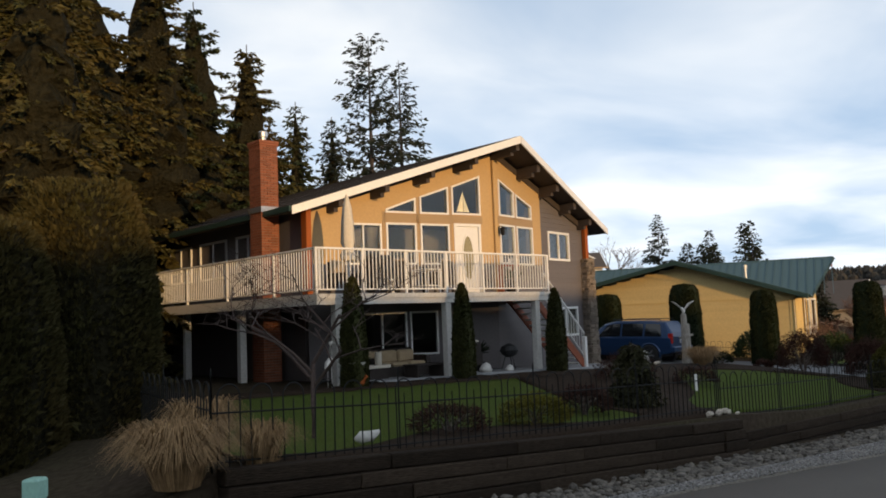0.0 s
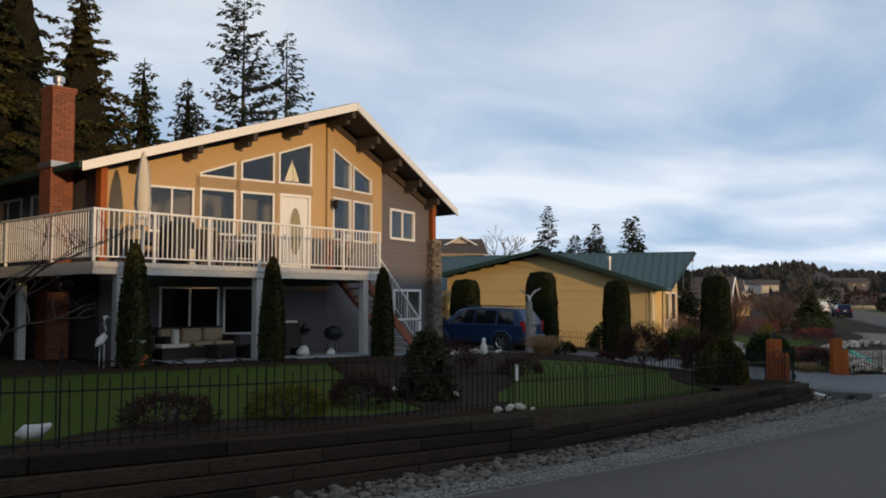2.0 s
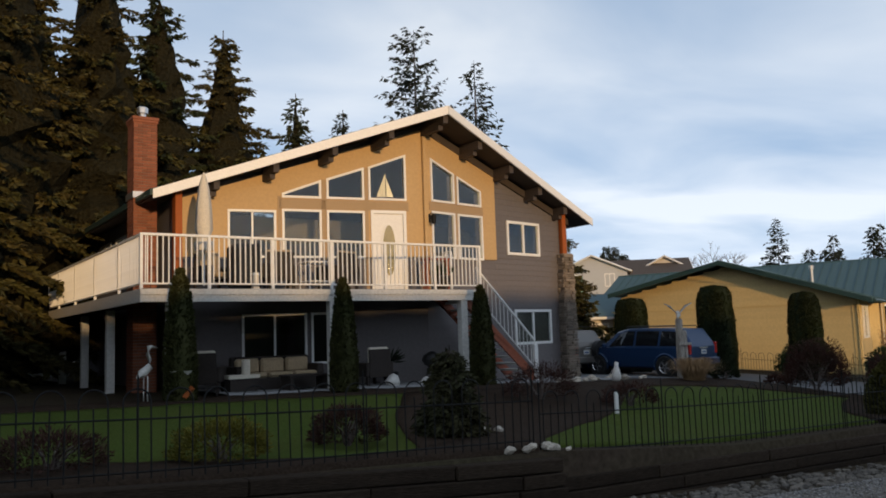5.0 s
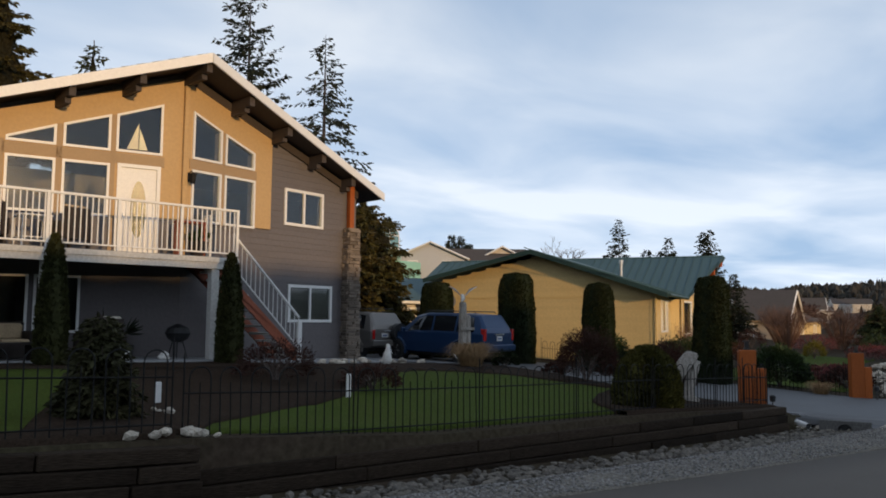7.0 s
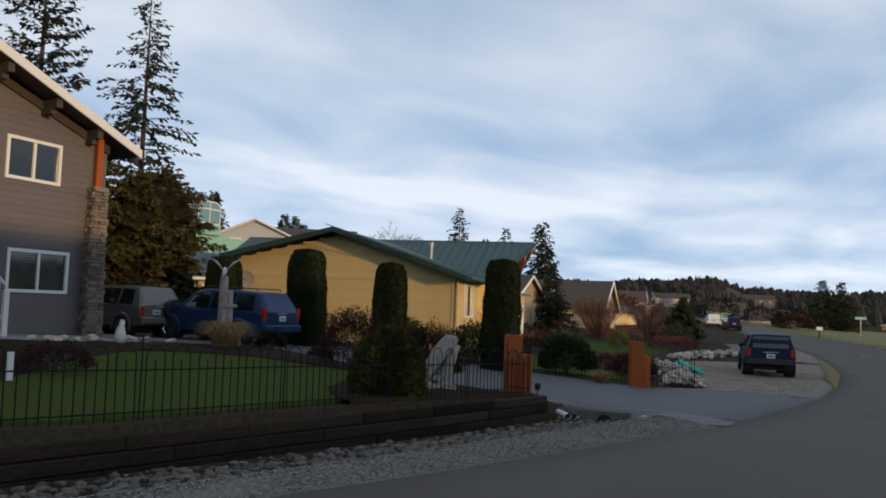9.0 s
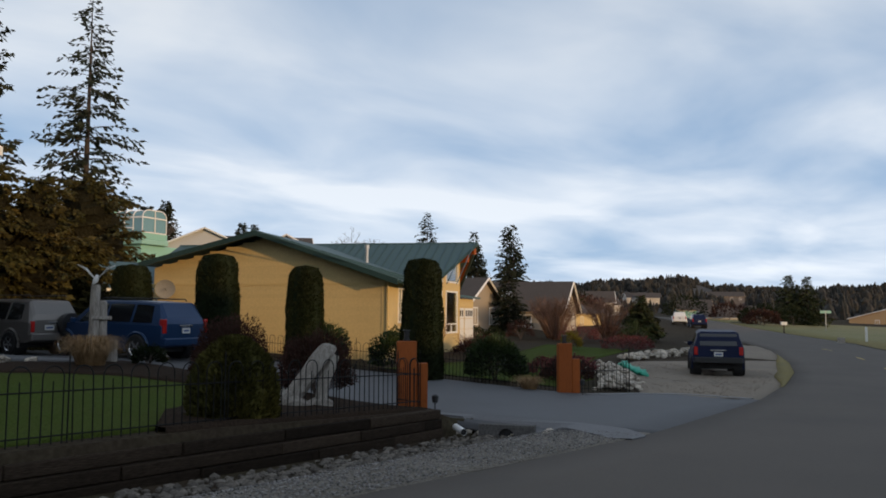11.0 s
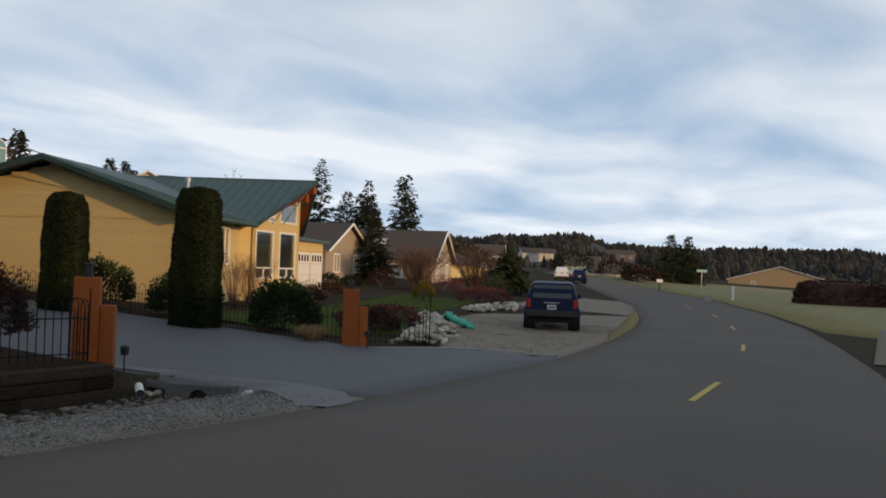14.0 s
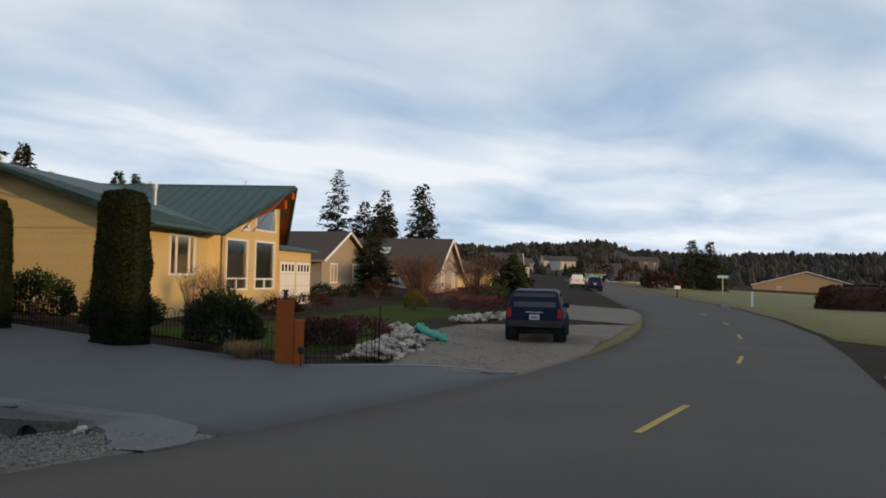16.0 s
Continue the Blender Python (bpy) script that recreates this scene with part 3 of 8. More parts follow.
# unseen conifer belt across the road behind the camera, added to block low sun
def belt(name, xa, xb, y, tops, seed):
    rng = random.Random(seed)
    bm = bmesh.new()
    x = xa
    while x < xb:
        h = tops(x) * rng.uniform(0.97, 1.03)
        w = rng.uniform(2.0, 3.4)
        yy = y + rng.uniform(-2, 2)
        base = bm.verts.new((x, yy, h))
        prev = None
        for lvl in range(7):
            t = lvl / 6
            ring = [bm.verts.new((x + w * (0.42 + 0.7 * t) * math.cos(k * math.tau / 7 + lvl) * rng.uniform(0.8, 1.15), yy + w * (0.42 + 0.7 * t) * math.sin(k * math.tau / 7 + lvl), h - (h + 3) * (0.02 + 0.98 * t))) for k in range(7)]
            for k in range(7):
                if prev:
                    bm.faces.new((prev[k], ring[k], ring[(k + 1) % 7], prev[(k + 1) % 7]))
                else:
                    bm.faces.new((base, ring[k], ring[(k + 1) % 7]))
            prev = ring
        x += w * 0.42
    return tagged(part(name, bm, "firdark"), "unseen belt of dark conifers across the road, added to block low sun", "woods", kind="stuff")


# tops set by where the belt's shadow line should fall on each house
belt("woods", -140, 2.5, -62, lambda x: 2.18 + 60 * math.tan(radians(SUN_UP)), 5)
belt("woods", 4, 140, -62, lambda x: -0.60 + 63 * math.tan(radians(SUN_UP)), 6)

# ---------------------------------------------------------------- chalet house with the prow front
chalet = thing("chalet_house", pose(0, 0, 0), "two-storey tan and taupe chalet with a low gable and glazed prow", "house")
EAVE_X, RIDGE_Z, SLOPE = 6.70, 6.87, 0.338
TIP_Y, SIDE_Y = -2.20, -0.22
rake_y = lambda x: TIP_Y + (SIDE_Y - TIP_Y) * abs(x) / EAVE_X
roof_top = lambda x: RIDGE_Z - SLOPE * abs(x)
front_y = lambda x: -(1.0 - 0.2 * abs(x))
WALL_X, BACK_Y = 6.0, 11.0
under = lambda x: roof_top(x) - 0.27


def roof_half(sgn, bm, z_hi, z_lo, y_tip=TIP_Y, y_eave=SIDE_Y, y_back=11.7, ex=EAVE_X):
    pts = [(0, y_tip), (sgn * ex, y_eave), (sgn * ex, y_back), (0, y_back)]
    if sgn < 0:
        pts = pts[::-1]
    prism(bm, pts, lambda x, y: roof_top(x) - z_lo, lambda x, y: roof_top(x) - z_hi)


for sgn in (-1, 1):
    bm = bmesh.new()
    roof_half(sgn, bm, 0.035, 0.20)
    part("soffit", bm, "soffit", chalet, "dark stained roof deck boards")
    # shingle courses laid up the slope
    for k in range(22):
        xa, xb = EAVE_X * k / 22, EAVE_X * (k + 1) / 22
        ya, yb = rake_y(xa), rake_y(xb)
        c = bmesh.new()
        poly = [(sgn * xa, ya), (sgn * xb, yb), (sgn * xb, 11.75), (sgn * xa, 11.75)]
        prism(c, poly if sgn > 0 else poly[::-1], lambda x, y: roof_top(x) - 0.033, lambda x, y: roof_top(x) - 0.022 + 0.014 * (abs(x) - xa) / (xb - xa))
        part("shingle_course", c, "shingle", chalet)
    # white barge board along the rake
    bm = bmesh.new()
    a, b = Vector((0, TIP_Y, 0)), Vector((sgn * EAVE_X, SIDE_Y, 0))
    n = Vector((0.283 * sgn, -0.959, 0)) * 0.045
    vs = []
    for p in (a, b):
        for q in (Vector((0, 0, 0)), n):
            for dz in (-0.25, -0.03):
                w = p + q
                vs.append(bm.verts.new((w.x, w.y, roof_top(p.x) + dz + 0.0)))
    for q in ((0, 1, 5, 4), (2, 6, 7, 3), (0, 2, 3, 1), (4, 5, 7, 6), (1, 3, 7, 5), (0, 4, 6, 2)):
        bm.faces.new([vs[i] for i in q])
    bmesh.ops.recalc_face_normals(bm, faces=bm.faces)
    part("barge_board", bm, "white", chalet, "white painted barge board")
    # eave gutter
    part("gutter", boxes((sgn * EAVE_X - 0.06, sgn * EAVE_X + 0.06, SIDE_Y + 0.02, 11.7, roof_top(EAVE_X) - 0.16, roof_top(EAVE_X) - 0.02)), "greenfascia", chalet, "dark metal gutter")
    # outlooker beams
    for i, x in enumerate((0.0, 1.35, 2.7, 4.05, 5.35)):
        if i == 0 and sgn > 0:
            continue
        xx = sgn * x
        y_w = front_y(x)
        y_out = rake_y(x) + 0.1
        zt = roof_top(x) - 0.205
        bm = boxes((xx - 0.07, xx + 0.07, y_out, y_w + 0.05, zt - 0.24, zt + 0.0))
        box(bm, xx - 0.065, xx + 0.065, y_out + 0.24, y_w + 0.05, zt - 0.36, zt - 0.24)
        part("outlooker_beam", bm, "soffit", chalet, "dark stepped beam end")

DECK_Z = 2.2


def chalet_wall(sgn, holes):
    """Front wall half: the axes run from its left end to its right end."""
    if sgn < 0:
        m, L = wall_frame(-WALL_X, front_y(WALL_X), 0, -1.0)
        xw = lambda s: -WALL_X + s * WALL_X / L
        out = [(0, -0.4), (L, -0.4), (L, under(0)), (0, under(WALL_X))]
    else:
        m, L = wall_frame(0, -1.0, WALL_X, front_y(WALL_X))
        xw = lambda s: s * WALL_X / L
        out = [(0, -0.6), (L, -0.6), (L, under(WALL_X)), (0, under(0))]
    return m, L, out


ml, LL, out_l = chalet_wall(-1, [])
mr, LR, out_r = chalet_wall(1, [])
sl = lambda x: (x + WALL_X) * LL / WALL_X
sr = lambda x: x * LR / WALL_X
rect = lambda a, b, c, d: [(a, c), (b, c), (b, d), (a, d)]
LEFT_WIN = [  # x0, x1, z0, z1, head at x0, head at x1, bars
    (-4.93, -3.80, 3.09, 4.25, None, (-4.36,)),
    (-3.66, -2.70, 3.09, 4.29, None, ()),
    (-2.57, -1.61, 3.09, 4.29, None, ()),
    (-3.66, -2.70, 4.57, 5.03, (4.68, 5.04), ()),
    (-2.57, -1.61, 4.57, 5.39, (5.08, 5.41), ()),
    (-1.50, -0.50, 4.58, 5.79, (5.43, 5.80), ()),
    (-4.62, -3.10, 0.52, 1.76, None, (-3.86,)),
    (-3.0, -2.1, 0.52, 1.76, None, ()),
]
RIGHT_WIN = [
    (0.17, 1.03, 4.60, 5.43, (5.75, 5.42), ()),
    (1.13, 2.07, 4.60, 5.05, (5.38, 5.05), ()),
    (0.17, 1.03, 3.12, 4.35, None, ()),
    (1.13, 2.10, 3.12, 4.35, None, ()),
    (3.16, 4.62, 3.34, 4.33, None, (3.89,)),
    (3.36, 5.02, 0.76, 1.77, None, (4.19,)),
]
DOOR = (-1.45, -0.52, DECK_Z + 0.02, 4.32)


def hole_of(w, s):
    x0, x1, z0, z1, top, _ = w
    if top:
        return [(s(x0) + 0.03, z0 + 0.03), (s(x1) - 0.03, z0 + 0.03), (s(x1) - 0.03, top[1] - 0.04), (s(x0) + 0.03, top[0] - 0.04)]
    return rect(s(x0) + 0.03, s(x1) - 0.03, z0 + 0.03, z1 - 0.03)


holes_l = [hole_of(w, sl) for w in LEFT_WIN] + [rect(sl(DOOR[0]) + 0.05, sl(DOOR[1]) - 0.05, DOOR[2], DOOR[3] - 0.05)]
holes_r = [hole_of(w, sr) for w in RIGHT_WIN]
split = [h for h in holes_l if max(p[1] for p in h) < 2.2]
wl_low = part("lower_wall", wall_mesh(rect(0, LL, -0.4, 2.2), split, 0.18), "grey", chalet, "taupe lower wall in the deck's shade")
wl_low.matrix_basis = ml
wl_up = part("upper_wall", wall_mesh([(0, 2.2), (LL, 2.2), out_l[2], out_l[3]], [h for h in holes_l if h not in split], 0.18), "tan", chalet, "smooth tan panel siding")
wl_up.matrix_basis = ml
wr = part("gable_wall", wall_mesh(out_r, holes_r, 0.18), "grey", chalet, "taupe lap-sided wall")
wr.matrix_basis = mr
TAN_X = 2.66
tan_out = [(0, 3.16), (sr(TAN_X), 3.16), (sr(TAN_X), under(TAN_X)), (0, under(0))]
panel = part("prow_panel", wall_mesh(tan_out, [h for h in holes_r if h[0][0] < sr(TAN_X)], 0.05), "tan", chalet, "smooth tan panel siding on the prow")
panel.matrix_basis = mr @ pose(0, -0.055, 0)
rest = [(sr(TAN_X), -0.6), (LR, -0.6), (LR, under(WALL_X)), (sr(TAN_X), under(TAN_X))]
siding([(0, -0.6), (sr(TAN_X), -0.6), (sr(TAN_X), 3.16), (0, 3.16)], [], -0.5, 3.16, 0.155, "grey", wr, pose(0, 0, 0))
siding(rest, [h for h in holes_r if h[0][0] > sr(TAN_X)], -0.5, under(TAN_X), 0.155, "grey", wr, pose(0, 0, 0))
siding([(0, 2.25), (LL, 2.25), (LL, 3.11), (0, 3.11)], holes_l, 2.25, 3.11, 0.155, "grey", wl_up, pose(0, 0, 0))
for w in LEFT_WIN:
    window(chalet, ml @ pose(0, 0, 0), sl(w[0]), sl(w[1]), w[2], w[3], [sl(b) for b in w[5]], (), w[4], border=0.055)
for w in RIGHT_WIN:
    y = -0.055 if w[0] < TAN_X else -0.012
    window(chalet, mr @ pose(0, y, 0), sr(w[0]), sr(w[1]), w[2], w[3], [sr(b) for b in w[5]], (), w[4], border=0.055 if w[0] < TAN_X else 0.075, blind=w[0] > TAN_X and w[2] < 2)
# dark band added under the rake for deeper soffit and beam shadow
fl = wall_mesh([(0, under(WALL_X) - 0.10), (LL, under(0) - 0.10), (LL, under(0)), (0, under(WALL_X))], [], 0.05)
part("frieze_board", fl, "soffit", chalet, "dark band added for the soffit and beam shadow").matrix_basis = ml @ pose(0, -0.03, 0)
fr_ = wall_mesh([(0, under(0) - 0.20), (LR, under(WALL_X) - 0.20), (LR, under(WALL_X)), (0, under(0))], [], 0.10)
part("frieze_board", fr_, "soffit", chalet).matrix_basis = mr @ pose(0, -0.09, 0)
# taupe trim grid round the prow glazing
for a, b, c, d in ((-3.72, -0.45, 4.31, 4.55), (-3.76, -3.68, 3.05, 4.6), (-2.69, -2.58, 3.05, 5.05), (-1.60, -1.51, 2.25, 5.4)):
    o = part("trim_board", boxes((sl(a), sl(b), -0.016, 0.0, c, d)), "trimtan", chalet)
    o.matrix_basis = ml
for a, b, c, d in ((0.10, 2.14, 4.36, 4.59), (1.04, 1.12, 3.1, 5.4)):
    o = part("trim_board", boxes((sr(a), sr(b), -0.070, -0.055, c, d)), "trimtan", chalet)
    o.matrix_basis = mr
part("prow_corner_board", boxes((-0.06, 0.06, -1.085, -1.0, 2.25, under(0) - 0.1), bevel=0.01), "tan", chalet)
# front door
door = new("front_door")
door.parent, door.matrix_basis = chalet, ml
f = wall_mesh(rect(sl(DOOR[0]), sl(DOOR[1]), DOOR[2] - 0.02, DOOR[3]), [rect(sl(DOOR[0]) + 0.08, sl(DOOR[1]) - 0.08, DOOR[2], DOOR[3] - 0.08)], 0.12)
bmesh.ops.translate(f, verts=f.verts, vec=(0, -0.03, 0))
part("door_frame", f, "white", door)
part("door_leaf", boxes((sl(DOOR[0]) + 0.085, sl(DOOR[1]) - 0.085, 0.01, 0.055, DOOR[2], DOOR[3] - 0.085)), "white", door)
cx, cz = sl((DOOR[0] + DOOR[1]) / 2), 3.30
for nm, rx, rz, y0, y1, mt in (("oval_moulding", 0.21, 0.70, -0.012, 0.012, "white"), ("oval_glass", 0.17, 0.645, -0.018, 0.0, "oval")):
    bm = bmesh.new()
    ring = [(cx + rx * math.cos(k * math.tau / 28), cz + rz * math.sin(k * math.tau / 28)) for k in range(28)]
    a = [bm.verts.new((x, y0, z)) for x, z in ring]
    b = [bm.verts.new((x, y1, z)) for x, z in ring]
    bm.faces.new(a)
    for k in range(28):
        bm.faces.new((a[k], b[k], b[(k + 1) % 28], a[(k + 1) % 28]))
    bmesh.ops.recalc_face_normals(bm, faces=bm.faces)
    part(nm, bm, mt, door, "leaded oval glass" if mt == "oval" else "")
part("door_handle", tube(bmesh.new(), [(sl(DOOR[0]) + 0.15, -0.05, 3.2), (sl(DOOR[0]) + 0.15, -0.05, 3.05)], 0.014), "chrome", door)
# other walls, floors, ceiling
part("side_wall", boxes((-WALL_X - 0.0, -WALL_X + 0.18, front_y(WALL_X) + 0.16, BACK_Y, -0.5, under(WALL_X))), "grey", chalet)
part("side_wall", boxes((WALL_X - 0.18, WALL_X, front_y(WALL_X) + 0.16, BACK_Y, -0.6, under(WALL_X))), "grey", chalet)
bm = bmesh.new()
prism(bm, [(-WALL_X, BACK_Y), (WALL_X, BACK_Y), (WALL_X, BACK_Y + 0.18), (-WALL_X, BACK_Y + 0.18)], -0.6, lambda x, y: under(x))
part("back_wall", bm, "grey", chalet)
part("floor_slab", boxes((-WALL_X + 0.18, WALL_X - 0.18, 0.3, BACK_Y, 1.95, 2.18), (-WALL_X + 0.18, WALL_X - 0.18, 0.3, BACK_Y, -0.5, -0.1)), "room", chalet)
part("partition", boxes((-5.8, 5.8, 5.0, 5.1, 2.18, 4.9), (-5.8, 5.8, 4.0, 4.1, -0.1, 1.95)), "room", chalet)
# west side windows and dark wood corner posts
for y0, y1 in ((2.6, 4.0), (4.6, 6.4), (7.0, 8.6)):
    w = window(chalet, wall_frame(-WALL_X, y1, -WALL_X, y0)[0] @ pose(0, -0.012, 0), 0, y1 - y0, 3.0, 4.2, ((y1 - y0) / 2,))
part("corner_post", boxes((-6.16, -6.0, -0.06, 0.2, DECK_Z, roof_top(6.1) - 0.2), bevel=0.01), "cedar", chalet, "orange stained corner post")
part("corner_post", boxes((5.58, 5.74, -0.08, 0.08, 3.40, roof_top(5.8) - 0.2), bevel=0.01), "cedar", chalet, "orange stained post on the stone column")

# ---------------------------------------------------------------- deck, rail and stairs
deck = thing("deck", pose(0, 0, 0), "raised wrap-round deck with white posts and grey boards", "deck")
DX0, DX1, DY0 = -7.55, 0.62, -2.55
for i in range(18):
    y0 = DY0 + 0.02 + i * 0.145
    if y0 < front_y(4) - 0.1:
        part("deck_board", boxes((DX0 + 0.02, DX1 - 0.02, y0, y0 + 0.138, DECK_Z - 0.045, DECK_Z)), "concrete", deck, "grey deck board" if i == 0 else "")
for i in range(10):
    x0 = DX0 + 0.02 + i * 0.145
    part("deck_board", boxes((x0, x0 + 0.138, 0.1, 9.0, DECK_Z - 0.045, DECK_Z)), "concrete", deck)
part("rim_beam", boxes((DX0, DX1, DY0, DY0 + 0.09, DECK_Z - 0.26, DECK_Z - 0.01), (DX0, DX1, DY0 - 0.025, DY0, DECK_Z - 0.12, DECK_Z - 0.015)), "offwhite", deck, "white painted rim beam")
part("rim_beam", boxes((DX0, DX0 + 0.09, DY0 + 0.09, 9.0, DECK_Z - 0.26, DECK_Z - 0.01)), "offwhite", deck)
part("rim_beam", boxes((DX1 - 0.09, DX1, DY0 + 0.09, -0.95, DECK_Z - 0.26, DECK_Z - 0.01)), "offwhite", deck)
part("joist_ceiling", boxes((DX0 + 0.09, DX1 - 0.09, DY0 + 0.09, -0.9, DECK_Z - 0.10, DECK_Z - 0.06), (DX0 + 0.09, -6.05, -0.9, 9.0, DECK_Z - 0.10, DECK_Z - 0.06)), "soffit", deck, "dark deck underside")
for x, y in ((-6.92, -2.42), (-3.43, -2.42), (0.08, -2.42), (-7.2, 1.6), (-7.1, 5.1), (-7.1, 8.4)):
    z = land(x, y)
    bm = boxes((x - 0.095, x + 0.095, y - 0.095, y + 0.095, z - 0.05, DECK_Z - 0.26), bevel=0.012)
    part("deck_post", bm, "offwhite", deck, "white painted square post")

rail = thing("deck_railing", pose(0, 0, 0), "white metal deck railing with thin balusters", "railing")
RB, RT = 2.30, 3.27
bal = boxes((-0.011, 0.011, -0.011, 0.011, 0, RT - RB - 0.03))
bal_ob = part("baluster", bal, "white", rail)
bal_ob.matrix_basis = pose(DX0 + 0.15, DY0 + 0.05, RB)


def rail_run(a, b, posts):
    a, b = Vector(a), Vector(b)
    d = b - a
    L = d.length
    ang = math.degrees(math.atan2(d.y, d.x))
    m = pose(a.x, a.y, 0, 0, 0, ang)
    for z0, z1, w in ((RT - 0.035, RT + 0.015, 0.032), (RB - 0.02, RB + 0.015, 0.018)):
        part("rail_bar", boxes((0, L, -w, w, z0, z1), bevel=0.006), "white", rail).matrix_basis = m
    n = round(L / 0.112)
    for i in range(1, n):
        p = a + d * i / n
        share("baluster", bal_ob.data, rail, pose(p.x, p.y, RB, 0, 0, ang))
    for t in posts:
        p = a + d * t
        part("rail_post", boxes((-0.03, 0.03, -0.03, 0.03, DECK_Z - 0.03, RT - 0.03), bevel=0.005), "white", rail).matrix_basis = pose(p.x, p.y, 0, 0, 0, ang)


rail_run((DX0, DY0 + 0.05, 0), (DX1, DY0 + 0.05, 0), (0.004, 0.167, 0.333, 0.5, 0.667, 0.833, 0.996))
rail_run((DX0 + 0.05, 9.0, 0), (DX0 + 0.05, DY0 + 0.1, 0), (0.01, 0.21, 0.42, 0.63, 0.84))
rail_run((DX1 - 0.02, -1.25, 0), (DX1 - 0.02, -0.98, 0), (0.05, 0.95))

stairs = thing("deck_stairs", pose(0, 0, 0), "open-riser stairs with red-stained stringers below the deck", "stairs")
SX0, SZ0, SX1, SZ1 = 0.45, 1.98, 2.42, -0.20
sl_s = (SZ1 - SZ0) / (SX1 - SX0)
for y in (-2.26, -1.30):
    bm = bmesh.new()
    vs = [bm.verts.new(p) for p in ((SX0 - 0.55, y - 0.03, SZ0 - sl_s * 0.55 - 0.30), (SX1, y - 0.03, SZ1 - 0.02), (SX1, y - 0.03, SZ1 + 0.28), (SX0 - 0.22, y - 0.03, SZ0 + 0.22), (SX0 - 0.55, y - 0.03, SZ0 + 0.1))]
    r = bmesh.ops.extrude_face_region(bm, geom=[bm.faces.new(vs)])
    bmesh.ops.translate(bm, vec=(0, 0.055, 0), verts=[v for v in r["geom"] if isinstance(v, bmesh.types.BMVert)])
    for v in bm.verts:
        v.co.z = min(v.co.z, DECK_Z - 0.06)
    bmesh.ops.recalc_face_normals(bm, faces=bm.faces)
    part("stringer", bm, "redwood", stairs, "red-stained stringer")
for i in range(12):
    t = (i + 0.6) / 12.4
    x, z = SX0 - 0.1 + (SX1 - SX0 + 0.1) * t, SZ0 + (SZ1 - SZ0) * t + 0.06
    part("tread", boxes((x - 0.14, x + 0.14, -2.22, -1.33, z - 0.045, z), bevel=0.006), "offwhite", stairs, "pale tread" if i == 0 else "")
for y in (-2.31,):
    tp, bt = Vector((SX0 + 0.15, y, SZ0 + 0.78)), Vector((SX1 - 0.01, y, SZ1 + 1.10))
    part("handrail", tube(bmesh.new(), [tp, bt], 0.03, 6), "white", stairs, "white handrail")
    lo_a, lo_b = tp - Vector((0, 0, 0.72)), bt - Vector((0, 0, 0.72))
    part("lower_rail", tube(bmesh.new(), [lo_a, lo_b], 0.018, 5), "white", stairs)
    for i in range(16):
        p, q = tp.lerp(bt, i / 15), lo_a.lerp(lo_b, i / 15)
        part("baluster", tube(bmesh.new(), [q, p], 0.011, 4), "white", stairs)
    part("newel_post", boxes((SX1 - 0.05, SX1 + 0.06, y - 0.055, y + 0.055, land(SX1, y) - 0.05, SZ1 + 1.0), bevel=0.012), "white", stairs, "white newel post")

# ---------------------------------------------------------------- stone column, chimney
column = thing("stone_column", pose(5.66, -0.02, land(5.7, -0.4) - 0.06), "tapered column of brown stacked ledge stone below the eave", "column")
part("core", boxes((-0.135, 0.135, -0.135, 0.135, 0, 3.80)), "mortar", column)
rng = random.Random(3)
stone = boxes((-0.5, 0.5, -0.5, 0.5, -0.5, 0.5), bevel=0.10)
stone_me = part("ledge_stone", stone, "ledge", column)
stone_me.matrix_basis = Matrix.LocRotScale((0, 0, 3.82), None, (0.40, 0.40, 0.06))
back_stones = bmesh.new()
z = 0.0
count = 0
while z < 3.8:
    h = rng.uniform(0.05, 0.10)
    half = 0.225 - 0.04 * z / 3.8
    for side in range(4):
        s = -half
        while s < half - 0.05:
            w = min(rng.uniform(0.14, 0.34), half - s)
            if half - s - w < 0.08:
                w = half - s
            off = half - 0.045 + rng.uniform(-0.03, 0.035)
            c = Vector((s + w / 2, -off, z + h / 2))
            r = Matrix.Rotation(side * math.pi / 2, 4, "Z")
            mm = r @ Matrix.LocRotScale(c, Euler((0, 0, rng.uniform(-0.06, 0.06))), (w - 0.012, 0.13, h - 0.008))
            if side in (0, 3) and count < 299:
                share("ledge_stone", stone_me.data, column, mm)
                count += 1
            else:
                box(back_stones, -0.5, 0.5, -0.5, 0.5, -0.5, 0.5, mm)
            s += w
    z += h

tagged(part("back_stonework", back_stones, "ledge", column), kind="stuff")

